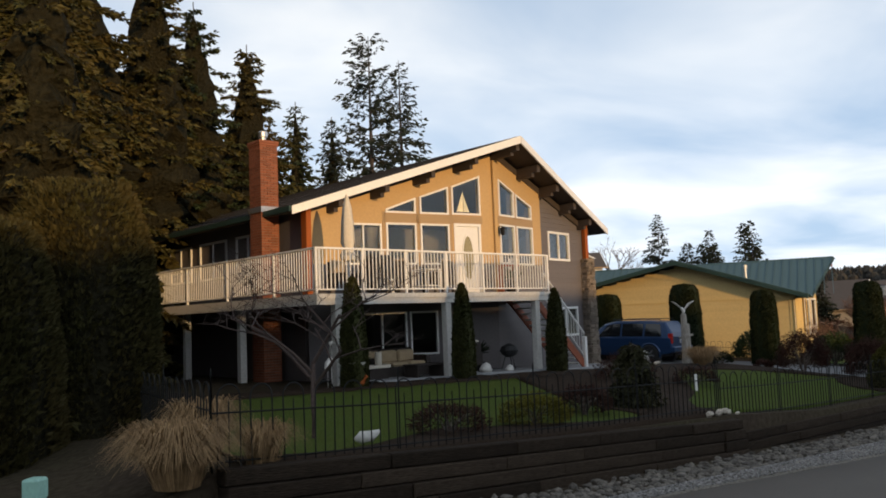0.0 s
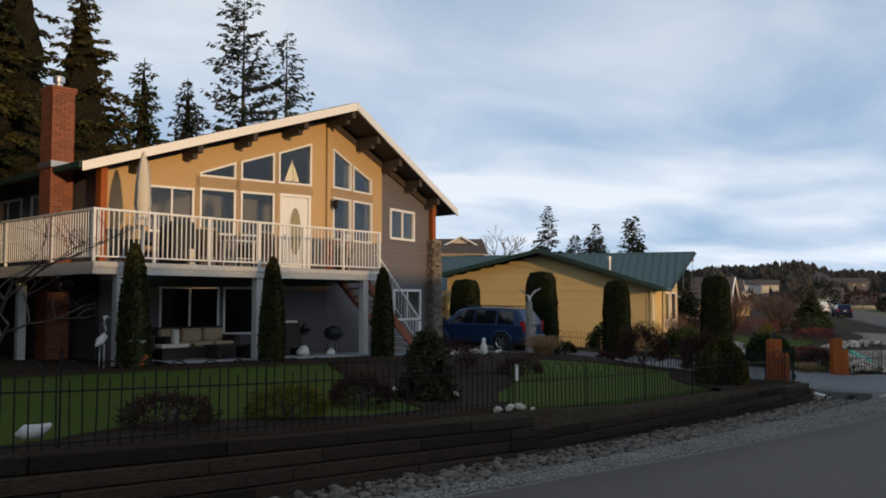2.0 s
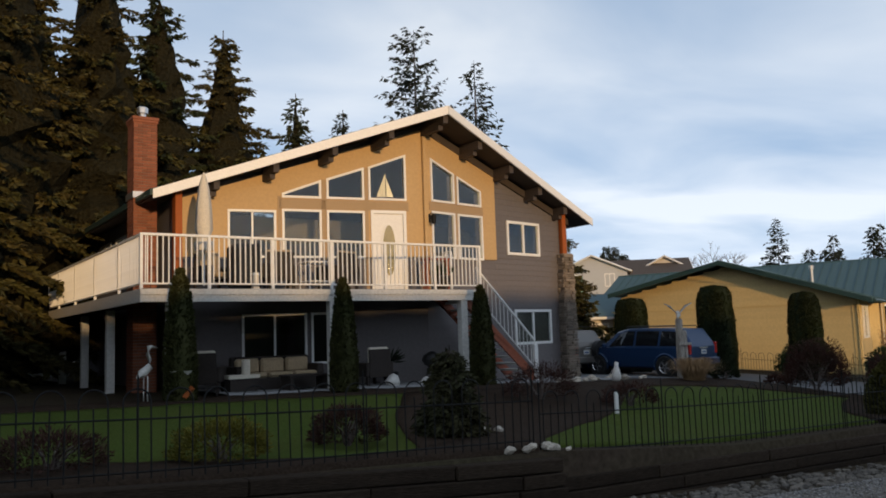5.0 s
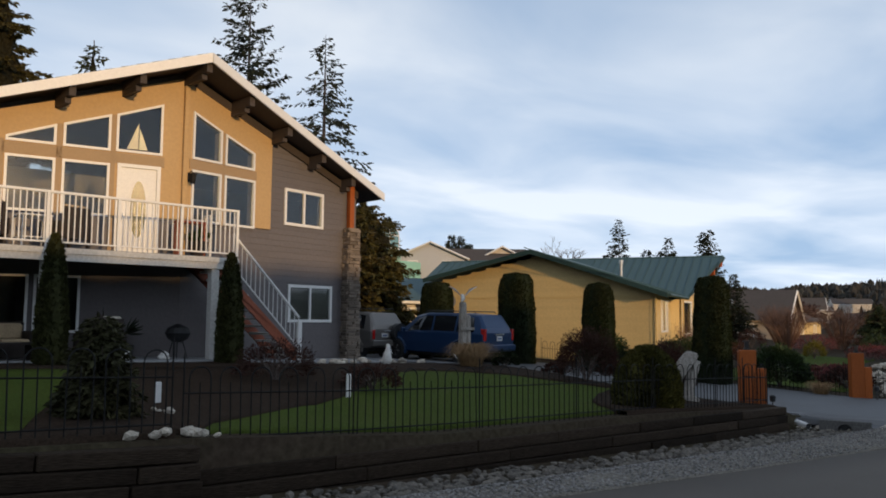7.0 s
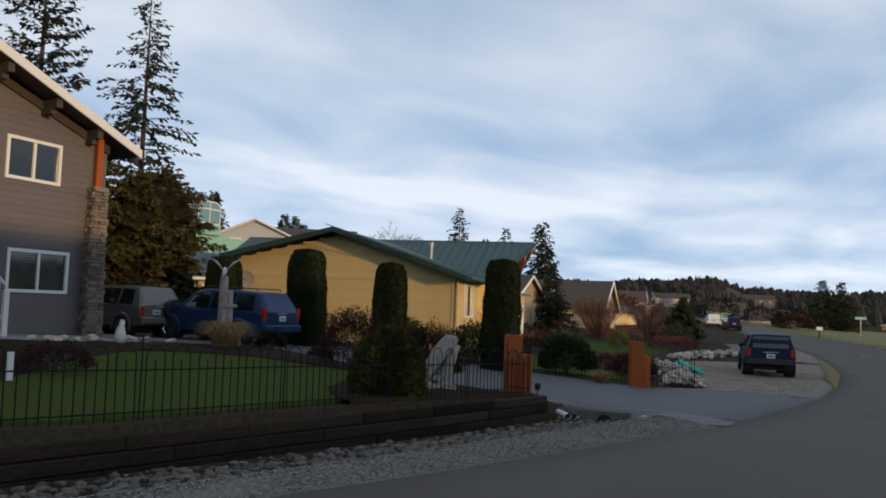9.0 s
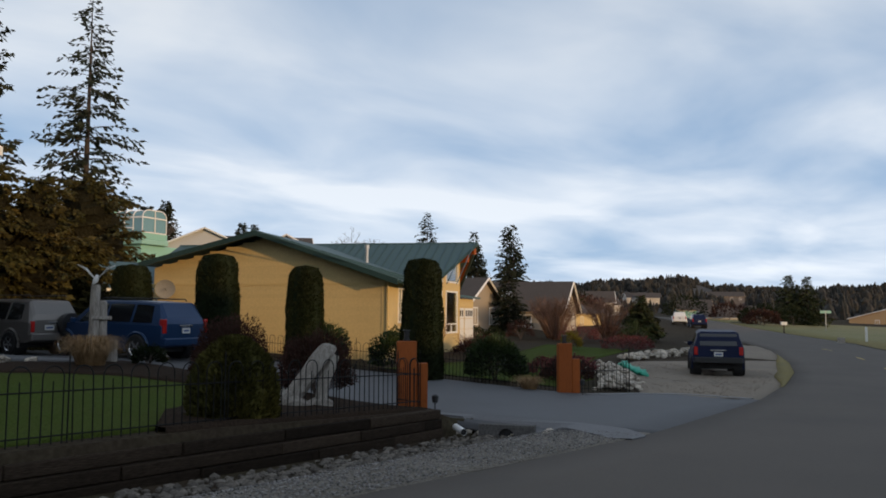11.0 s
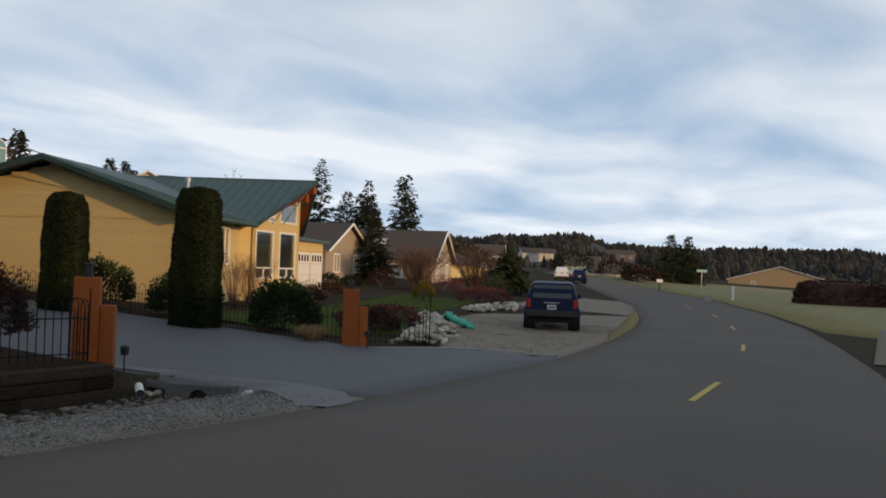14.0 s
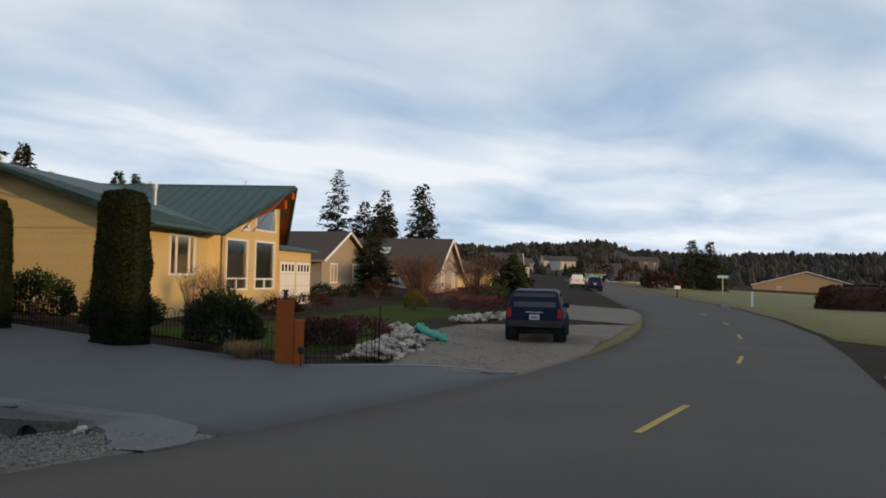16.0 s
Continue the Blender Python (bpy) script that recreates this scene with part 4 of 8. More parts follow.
chimney = thing("brick_chimney", pose(-6.52, 1.46, 0), "tall red brick chimney with a metal flue cap", "chimney")
CHT = 6.55
part("core", boxes((-0.25, 0.25, -0.28, 0.28, -0.3, CHT - 0.02)), "mortar", chimney)
brick_ob = part("brick", boxes((-0.0975, 0.0975, -0.05, 0.05, -0.03, 0.03)), "brick", chimney)
brick_ob.matrix_basis = pose(-0.15, -0.253, 2.33)
lo_b = bmesh.new()
nb = 0
for r_ in range(int((CHT - 0.1 + 0.3) / 0.0725)):
    zc = -0.3 + 0.036 + r_ * 0.0725
    shift = 0.1 if r_ % 2 else 0.0
    for side, half, dep in ((0, 0.27, 0.265), (1, 0.30, 0.235), (3, 0.30, 0.235)):
        s = -half + (0.0 if not shift else -0.1)
        while s < half - 0.02:
            a, b = max(s, -half), min(s + 0.195, half)
            if b - a > 0.04:
                mm = Matrix.Rotation(side * math.pi / 2, 4, "Z") @ Matrix.LocRotScale(((a + b) / 2, -dep + 0.012, zc), None, ((b - a) / 0.195, 1, 1))
                if zc > 3.6 and side != 1 and nb < 299:
                    share("brick", brick_ob.data, chimney, mm)
                    nb += 1
                else:
                    box(lo_b, -0.0975, 0.0975, -0.05, 0.05, -0.03, 0.03, mm)
            s += 0.205
tagged(part("lower_brickwork", lo_b, "brick", chimney), kind="stuff")
part("corbel", boxes((-0.31, 0.31, -0.34, 0.34, CHT - 0.06, CHT + 0.02), (-0.295, 0.295, -0.325, 0.325, CHT - 0.12, CHT - 0.06), bevel=0.01), "brick", chimney, "corbelled brick top")
bm = tube(bmesh.new(), [(0, 0, CHT + 0.02), (0, 0, CHT + 0.22)], 0.09, 14)
tube(bm, [(0, 0, CHT + 0.17), (0, 0, CHT + 0.30), (0, 0, CHT + 0.33)], [0.135, 0.135, 0.10], 14)
part("flue_cap", bm, "galv", chimney, "bright metal flue cap")
part("roof_flashing", boxes((-0.30, 0.33, -0.36, 0.36, roof_top(6.4) - 0.12, roof_top(6.4) + 0.03)), "galv", chimney)

# ---------------------------------------------------------------- timber retaining wall and iron fence
TIER1 = [(-14.4, 0.17), (-5.0, -0.40)]
TIER2 = [(-4.8, -0.66), (8.9, -0.92)]
rng = random.Random(11)
for nm, x_a, x_b, top, y_f, rows in (("timber_wall", -14.4, -4.75, TIER1, -11.28, 5), ("timber_wall", -4.72, 8.9, TIER2, -11.2, 4)):
    w = thing(nm, pose(0, 0, 0), "dark railway-tie retaining wall along the lawn's edge", "retaining wall", "timber walls", "structure")
    for r_ in range(rows):
        x = x_a
        while x < x_b - 0.05:
            L = min(rng.uniform(1.5, 2.6), x_b - x)
            if x_b - x - L < 0.5:
                L = x_b - x
            zt0, zt1 = line(x, top) - r_ * 0.165, line(x + L, top) - r_ * 0.165
            jut = 0.035 * r_ + rng.uniform(-0.02, 0.02)
            bm = boxes((0, L - 0.012, -0.0, 0.20 + 0.035 * r_, -0.155, 0), bevel=0.012)
            ob = part("timber", bm, "timber", w)
            ob.matrix_basis = Matrix.Translation((x, y_f - jut, (zt0 + 0.0))) @ Matrix.Rotation(-math.atan2(zt1 - zt0, L), 4, "Y") @ Matrix.Rotation(rng.uniform(-0.006, 0.006), 4, "Z")
            x += L
    if x_b < 0:
        for r_ in range(rows):
            part("timber", boxes((x_b - 0.2, x_b, y_f + 0.21, y_f + 1.2, line(x_b, top) - 0.155 - r_ * 0.165, line(x_b, top) - r_ * 0.165), bevel=0.012), "timber", w)
    else:
        for r_ in range(rows):
            part("timber", boxes((x_b - 0.2, x_b, y_f + 0.21, y_f + 1.6, line(x_b, top) - 0.155 - r_ * 0.165, line(x_b, top) - r_ * 0.165), bevel=0.012), "timber", w)

PK_TALL, PK_SHORT = 0.86, 0.70
bm = tube(bmesh.new(), [(-0.125, 0, -0.12)] + [(-0.125, 0, PK_TALL - 0.125)] + [(-0.125 * math.cos(a * math.pi / 8), 0, PK_TALL - 0.125 + 0.125 * math.sin(a * math.pi / 8)) for a in range(1, 8)] + [(0.125, 0, PK_TALL - 0.125), (0.125, 0, -0.0)], 0.0085, 5)
hoop_bm = bm
bm = tube(bmesh.new(), [(0, 0, -0.06), (0, 0, PK_SHORT - 0.02), (0, 0, PK_SHORT)], [0.0075, 0.0075, 0.002], 5)
short_bm = bm


def fence(name, a, b, base, label):
    f = thing(name, pose(0, 0, 0), label, "fence", "garden fences")
    a, b = Vector(a), Vector(b)
    d = b - a
    L = d.length
    ang = math.degrees(math.atan2(d.y, d.x))
    n = max(2, round(L / 0.375))
    z_at = lambda p: base(p.x, p.y)
    hoop = short = None
    for i in range(n):
        p = a + d * (i + 0.5) / n
        z = z_at(p)
        m = pose(p.x, p.y, z, 0, 0, ang)
        lean = pose(0, 0, 0, 0, random.Random(i * 7 + n).uniform(-1.2, 1.2), 0)
        if hoop is None:
            hoop = part("hoop", hoop_bm.copy(), "iron", f)
            short = part("picket", short_bm.copy(), "iron", f)
            hoop.matrix_basis, short.matrix_basis = m, m
        else:
            share("hoop", hoop.data, f, m @ lean)
            share("picket", short.data, f, m @ lean)
    k = max(1, round(L / 2.2))
    for i in range(k):
        p, q = a + d * i / k, a + d * (i + 1) / k
        for h in (0.10, 0.58):
            P, Q = Vector((p.x, p.y, z_at(p) + h)), Vector((q.x, q.y, z_at(q) + h))
            part("fence_rail", tube(bmesh.new(), [P, Q], 0.009, 4), "iron", f)
    for i in range(k + 1):
        p = a + d * i / k
        part("fence_post", tube(bmesh.new(), [(p.x, p.y, z_at(p) - 0.15), (p.x, p.y, z_at(p) + 0.96), (p.x, p.y, z_at(p) + 1.0)], [0.010, 0.010, 0.003], 6), "iron", f)
    return f


lawn_base = lambda x, y: land(x, y) + 0.02
fence("iron_fence", (-14.35, -10.9, 0), (-4.9, -10.9, 0), lambda x, y: line(x, [(-14.4, 0.09), (-10.7, -0.10), (-4.5, -0.32)]), "low black wrought-iron hoop fence behind the timber wall")
fence("iron_fence", (-4.75, -10.85, 0), (8.75, -10.85, 0), lambda x, y: line(x, [(-4.8, -0.50), (-1.4, -0.64), (3.5, -0.74), (8.8, -0.90)]) + 0.02, "low black wrought-iron hoop fence along the lawn")
fence("iron_fence", (-14.35, -10.9, 0), (-13.3, -6.3, 0), lawn_base, "short black iron fence return among dry grass")
fence("iron_fence", (8.75, -10.85, 0), (8.95, -10.2, 0), lambda x, y: -0.9, "end of the black iron fence at the gate post")
fence("iron_fence", (17.3, 2.5, 0), (17.3, -9.3, 0), lawn_base, "black iron fence along the neighbour's driveway")
fence("iron_fence", (17.5, -9.9, 0), (18.9, -10.7, 0), lawn_base, "short black iron fence by the gate post")


def gate_post(x, y, turn, label):
    """Orange stained boards in three stepped heights."""
    g = thing("gate_post", pose(x, y, land(x, y), 0, 0, turn), label, "gate post", "gate posts")
    for i, (dx, dy, w, h) in enumerate(((0, 0, 0.37, 1.34), (0.295, 0.02, 0.21, 0.93), (0.0, 0.17, 0.33, 1.30), (0.295, 0.18, 0.19, 0.89))):
        part("post_board", boxes((dx - w / 2, dx + w / 2, dy - 0.08, dy + 0.075, -0.1, h), bevel=0.012), "cedar", g)
    part("lamp_base", boxes((-0.06, 0.06, -0.02, 0.10, 1.34, 1.38), (-0.045, 0.045, -0.005, 0.085, 1.38, 1.52), (-0.07, 0.07, -0.03, 0.11, 1.52, 1.55), bevel=0.006), "plasticblack", g, "small black lantern")
    return g


gate_post(9.28, -10.15, -50, "orange-stained stepped timber gate post with a small lantern")
gate_post(16.95, -9.75, -50, "orange-stained stepped timber gate post beside white stones")

for x, y in ((9.66, -10.55), (16.75, -10.35)):
    p = thing("path_light", pose(x, y, land(x, y)), "small black solar path light on a stake", "path light", "path lights")
    part("stake", tube(bmesh.new(), [(0, 0, -0.05), (0, 0, 0.30)], 0.012, 6), "plasticblack", p)
    part("lamp_head", tube(bmesh.new(), [(0, 0, 0.28), (0, 0, 0.40), (0, 0, 0.43)], [0.055, 0.07, 0.03], 10), "plasticblack", p)

# ---------------------------------------------------------------- foliage
def kites(name, P, D, L, W, mat, parent=None, seed=0, label=""):
    """Many small leaf or needle sprays: each a folded kite from P along D."""
    r = np.random.RandomState(seed)
    P, D = np.asarray(P, float), np.asarray(D, float)
    n = len(P)
    D = D / (np.linalg.norm(D, axis=1, keepdims=True) + 1e-9)
    A = r.normal(size=(n, 3))
    S = np.cross(D, A)
    S /= np.linalg.norm(S, axis=1, keepdims=True) + 1e-9
    L, W = np.broadcast_to(L, n)[:, None], np.broadcast_to(W, n)[:, None]
    N = np.cross(S, D)
    mid = P + D * L * 0.45 + N * W * 0.25
    V = np.stack([P, mid - S * W * 0.5, P + D * L, mid + S * W * 0.5], 1).reshape(-1, 3)
    me = bpy.data.meshes.new(name)
    i = np.arange(n) * 4
    F = np.stack([i, i + 1, i + 2, i + 3], 1)
    me.from_pydata(V.tolist(), [], F.tolist())
    me.materials.append(M[mat])
    ob = new(name, me)
    ob.parent = parent
    if label:
        ob["label"] = label
    return ob


def conifer_parts(tree, h, rad, seed, mat, clear=0.08, density=1.0, spray=0.4, droop=0.35, power=0.85, upper=1.0, trunk_r=None, gaps=0.0, core=0.0):
    """Trunk with tapered limbs in whorls and a ragged crown of sprays along them."""
    rng = random.Random(seed)
    tr = trunk_r or h * 0.013
    bm = tube(bmesh.new(), [(0, 0, -0.2), (0, 0, h * 0.3), (rng.uniform(-0.1, 0.1), 0, h * 0.7), (0, 0, h)], [tr, tr * 0.8, tr * 0.4, 0.02], 8)
    P, D, Ls = [], [], []
    z = h * clear
    while z < h * 0.985:
        t = (z / h - clear) / (1 - clear)
        reach = rad * (1 - t) ** power * (0.35 + 0.65 * min(1, t * 6 + 0.45)) + 0.12
        for k in range(rng.randint(4, 6)):
            if rng.random() < gaps:
                continue
            a = rng.uniform(0, math.tau)
            R = reach * rng.uniform(0.55, 1.2)
            lift = (0.35 * t + 0.05) * R
            pts = []
            segs = 4
            for s in range(segs + 1):
                u = s / segs
                pts.append(Vector((R * u * math.cos(a), R * u * math.sin(a), z + lift * u - droop * R * u * u + (0.12 * R * u ** 3))))
            if R > rad * 0.25:
                tube(bm, pts, [tr * 0.22 * (1 - t) + 0.012, tr * 0.16 * (1 - t) + 0.01, 0.012, 0.008, 0.004], 3, cap=False)
            m = max(3, int(R / (spray * 0.30) * density))
            for j in range(m):
                u = 0.12 + 0.88 * (j + rng.random()) / m
                s = min(int(u * segs), segs - 1)
                q = pts[s].lerp(pts[s + 1], u * segs - s)
                b = a + rng.choice((-1, 1)) * rng.uniform(0.2, 1.2)
                P.append((q.x + rng.uniform(-1, 1) * 0.08 * spray, q.y + rng.uniform(-1, 1) * 0.08, q.z + rng.uniform(-0.1, 0.1) * spray))
                D.append((math.cos(b), math.sin(b), rng.uniform(-1.1, 0.25)))
                Ls.append(spray * rng.uniform(0.6, 1.3) * (1 - 0.35 * t))
        z += h * 0.017 * rng.uniform(0.7, 1.4)
    part("trunk", bm, "bark", tree)
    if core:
        # ragged core, whorl by whorl, coloured dark for shade inside the crown
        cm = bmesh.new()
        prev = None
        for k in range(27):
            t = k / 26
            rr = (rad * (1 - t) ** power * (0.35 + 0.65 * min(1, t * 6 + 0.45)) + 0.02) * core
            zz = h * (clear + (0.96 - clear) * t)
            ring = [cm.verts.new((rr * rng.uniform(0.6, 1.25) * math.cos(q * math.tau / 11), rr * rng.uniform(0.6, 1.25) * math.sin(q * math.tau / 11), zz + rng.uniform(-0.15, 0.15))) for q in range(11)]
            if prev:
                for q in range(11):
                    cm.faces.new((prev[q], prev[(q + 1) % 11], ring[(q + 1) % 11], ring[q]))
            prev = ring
        part("inner_growth", cm, "coreshade", tree, "dark core in the crown, its colour standing in for shade")
    Ls = np.array(Ls)
    kites("crown", P, D, Ls, Ls * 0.42, mat, tree, seed)
    return tree


def conifer(x, y, h, rad, seed, mat, label, z=None, group="", **k):
    t = thing("conifer_tree", pose(x, y, land(x, y) if z is None else z, 0, 0, seed * 37), label, "tree", group)
    return conifer_parts(t, h, rad, seed, mat, **k)


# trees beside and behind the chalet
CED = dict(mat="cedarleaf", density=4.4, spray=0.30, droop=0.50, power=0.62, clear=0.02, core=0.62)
conifer(-11.6, 5.6, 17.0, 4.2, 1, label="tall dense bronze-green cedar beside the deck", **CED)
conifer(-15.2, -0.6, 19.0, 3.9, 2, label="tall dense bronze-green cedar behind the hedge", **CED)
conifer(-18.2, 3.2, 20.0, 4.6, 3, label="broad bronze-green cedar at the lot's edge", **CED)
conifer(-13.4, 1.8, 16.0, 3.6, 16, label="dense bronze-green cedar close behind the hedge", **CED)
conifer(-9.0, 9.5, 16.2, 4.4, 4, label="bronze-green cedar at the chalet's side", **CED)
conifer(-5.6, 11.0, 16.0, 3.9, 5, "cedarleaf", "tall dense cedar behind the chalet roof", density=4.0, spray=0.34, power=0.7, droop=0.45, core=0.6)
conifer(-7.6, 14.8, 16.6, 4.0, 17, "cedarleaf", "dense cedar behind the chalet's side", density=3.6, spray=0.36, power=0.65, droop=0.45, core=0.6)
conifer(-0.4, 13.2, 13.9, 4.1, 6, "cedarleaf", "broad green-bronze cedar behind the chalet roof", density=4.0, spray=0.33, power=0.85, core=0.58)
conifer(-3.1, 12.7, 15.0, 3.9, 14, "fir", "tall green fir in the row behind the roof", density=4.0, spray=0.33, power=0.8, core=0.58)
conifer(4.5, 17.1, 12.8, 2.5, 7, "fir", "slender fir behind the chalet roof", density=2.0, spray=0.42, core=0.4)
conifer(7.9, 18.8, 12.8, 2.9, 8, "firdark", "slender dark fir behind the chalet roof", density=1.9, spray=0.44, core=0.3)
conifer(1.6, 18.0, 11.6, 2.8, 15, "fir", "green fir behind the chalet roof", density=1.8, spray=0.5, core=0.5)
conifer(5.6, 21.0, 10.5, 2.6, 18, "firdark", "dark fir behind the chalet roof", density=1.6, spray=0.5)
conifer(20.8, 32.0, 22.4, 3.6, 9, "firdark", "tall open-crowned pine behind the houses", density=1.5, spray=0.62, gaps=0.30, clear=0.25, power=0.35, droop=0.05)
conifer(47.9, 61.0, 30.5, 7.6, 10, "firdark", "tall fir with drooping open branches", density=1.25, spray=0.95, gaps=0.22, clear=0.10, power=0.72, droop=0.40)
for i, (x, y, h, r) in enumerate(((201, 124, 33, 8.5), (197, 112, 23, 7.0), (194, 103, 25.5, 6.0), (198, 94.6, 27, 6.0), (196, 91.4, 27, 5.6), (190, 99.5, 21, 6), (196, 107, 22, 6))):
    conifer(x, y, h, r, 20 + i, "firdark", "dark fir in a far group against the sky", z=-1.5, group="far fir group", density=1.2, spray=1.5, gaps=0.1, clear=0.06, power=0.75)
for i, (x, y, z, h, r) in enumerate(((80, 72, 4, 9.8, 2.2), (88, 78, 4, 10.5, 2.4), (62, 66, 5, 9.5, 2.2), (86, 74, 4, 9, 2.2))):
    conifer(x, y, h, r, 30 + i, "firdark", "dark fir top behind the roofs", z=z, group="roofline firs", density=1.6, spray=0.8, power=0.7)
conifer(54.6, 13.2, 5.6, 1.7, 40, "firdark", "dark dense fir between the tan houses", density=1.6, spray=0.35)
conifer(57.2, 3.2, 3.6, 1.7, 41, "fir", "young rounded fir beside the gravel", density=1.6, spray=0.35)
conifer(60.8, 4.2, 3.0, 1.5, 42, "firdark", "young dark fir beside the gravel", density=1.6, spray=0.35)
conifer(169.5, 15.2, 10.6, 4.6, 43, "fir", "pair of broad firs by the far bend", z=-1.8, density=0.9, spray=0.9, clear=0.03)
conifer(170, 11.8, 10.4, 4.6, 44, "fir", "pair of broad firs by the far bend", z=-1.8, density=0.9, spray=0.9, clear=0.03)


def clipped(name, m, w, d, h, seed, mat, label, category="shrub", group="", leaf=0.07, n=12000, taper=0.84, belly=0.05, round_top=0.16, sink=0.22, core=None):
    """A clipped evergreen: solid core with small sprays all over its faces."""
    t = thing(name, m, label, category, group)
    rng = random.Random(seed)

    def surf(a, v):
        if v < 1:
            k = (1 - (1 - taper) * v) * (1 + belly * math.sin(math.pi * v))
            k *= 1 - sink * max(0, (v - (1 - round_top)) / round_top) ** 3
            z = h * v
        else:
            k, z = taper * (1 - sink) * (2 - v), h * (1 + 0.02 * (v - 1))
        ca, sa = math.cos(a), math.sin(a)
        e = 0.62
        x = math.copysign(abs(ca) ** e, ca) * w / 2 * k
        y = math.copysign(abs(sa) ** e, sa) * d / 2 * k
        b = 1 + 0.07 * noise.noise((x * 2.2 + seed, y * 2.2, z * 1.3)) + 0.05 * noise.noise((x * 6 + seed, y * 6, z * 5))
        return Vector((x * b, y * b, z))

    bm = bmesh.new()
    vs = [0, 0.1, 0.25, 0.4, 0.55, 0.7, 0.82, 0.9, 0.96, 1.0, 1.5, 1.95]
    rings = [[bm.verts.new(Matrix.Diagonal((0.965, 0.965, 0.992)) @ surf(k * math.tau / 20, v)) for k in range(20)] for v in vs]
    for a, b in zip(rings, rings[1:]):
        for k in range(20):
            bm.faces.new((a[k], a[(k + 1) % 20], b[(k + 1) % 20], b[k]))
    bm.faces.new(rings[-1])
    # hedges pass the dark core colour, which paints shade behind their leaves
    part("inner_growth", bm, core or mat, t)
    P, D = [], []
    for _ in range(n):
        a, v = rng.uniform(0, math.tau), rng.uniform(0, 1.12)
        if v > 1:
            v = 1 + (v - 1) / 0.12
        p = surf(a, v)
        q = Vector((p.x, p.y, 0)).normalized() * (0.8 if v < 0.95 else 0.2)
        P.append(p * 0.985)
        D.append((q.x + rng.uniform(-.6, .6), q.y + rng.uniform(-.6, .6), rng.uniform(0.2, 1.3)))
    Ls = np.array([leaf * rng.uniform(0.6, 1.4) for _ in P])
    kites("foliage", P, D, Ls, Ls * 0.5, mat, t, seed)
    return t


# clipped columns by the neighbour's drive
for x, y, w, h, s in ((14.7, 5.9, 1.25, 3.10, 1), (15.15, 1.95, 1.26, 3.42, 2), (15.72, -1.45, 1.0, 3.14, 3), (16.4, -5.45, 1.06, 3.48, 4)):
    clipped("clipped_cypress", pose(x, y, land(x, y) - 0.03), w, w, h, s, "thuja", "dark green clipped columnar cypress with a flat rounded top", "shrub", "clipped columns")
# slender pyramids in front of the deck posts
for x, y, w, h, s in ((-6.95, -3.1, 0.50, 2.5, 5), (-3.50, -3.1, 0.46, 2.42, 6), (0.13, -3.1, 0.46, 2.35, 7)):
    clipped("slender_cypress", pose(x, y, land(x, y) - 0.03), w, w, h, s, "slimthuja", "slender dark green cypress beside a deck post", "shrub", "slender cypresses", n=4200, taper=0.42, belly=0.30, leaf=0.07, round_top=0.2, sink=0.5)
# tall hedge at the lot's west edge
for i, (x, y, w, d, h) in enumerate(((-14.0, -6.1, 2.0, 1.9, 3.6), (-14.6, -4.4, 2.2, 2.4, 3.75), (-15.6, -6.9, 1.9, 1.9, 3.1), (-12.9, -2.2, 2.0, 3.0, 3.7), (-12.2, 0.6, 2.2, 3.2, 3.8), (-16.6, -5.2, 2.0, 2.4, 3.0))):
    clipped("clipped_hedge", pose(x, y, land(x, y) - 0.05, 0, 0, 20 * i), w, d, h, 50 + i, "hedge", "tall clipped dark green thuja hedge", "hedge", "boundary hedge", n=20000, taper=0.80, leaf=0.095, belly=0.10, round_top=0.35, core="coreshade")
LOW = dict(CED, spray=0.20, density=5.0, core=0.70, droop=0.75)
for x, y, h, r, sd in ((-14.3, -5.3, 7.6, 1.75, 71), (-13.2, -3.0, 7.0, 1.7, 72), (-15.4, -4.2, 9.4, 2.0, 73), (-12.5, -0.6, 7.6, 1.8, 74)):
    conifer(x, y, h, r, sd, label="bronze-green cedar drooping over the boundary hedge", group="boundary cedars", **LOW)
clipped("golden_cypress", pose(-16.5, -5.4, land(-16.5, -5.4)), 1.3, 1.3, 4.4, 71, "goldtip", "gold-tipped cypress among the boundary cedars", "shrub", n=6000, taper=0.4, belly=0.2, leaf=0.10, sink=0.5)
# dark cedar clump behind the parked cars
conifer(12.0, 11.3, 8.6, 2.7, 45, label="broad bronze-green cedar behind the parked cars", **CED)
for i, (x, y, h, r) in enumerate(((16.3, 11.4, 4.6, 1.9), (9.4, 12.6, 6.2, 2.4), (14.0, 10.9, 6.6, 2.3))):
    conifer(x, y, h, r, 80 + i, "cedarleaf", "broad bronze-green cedar screen behind the parked cars", group="cedar screen", density=3.0, spray=0.36, droop=0.3, power=0.45, clear=0.02, core=0.6)
for i, (x, y, h, r) in enumerate(((22.6, 21.1, 8.6, 3.9), (29.8, 29.1, 5.4, 2.6))):
    conifer(x, y, h, r, 90 + i, "cedarleaf", "broad bronze-green cedar at the far corner of the yard", z=-0.6, group="cedar screen", density=3.0, spray=0.40, droop=0.3, power=0.42, clear=0.02, core=0.7)


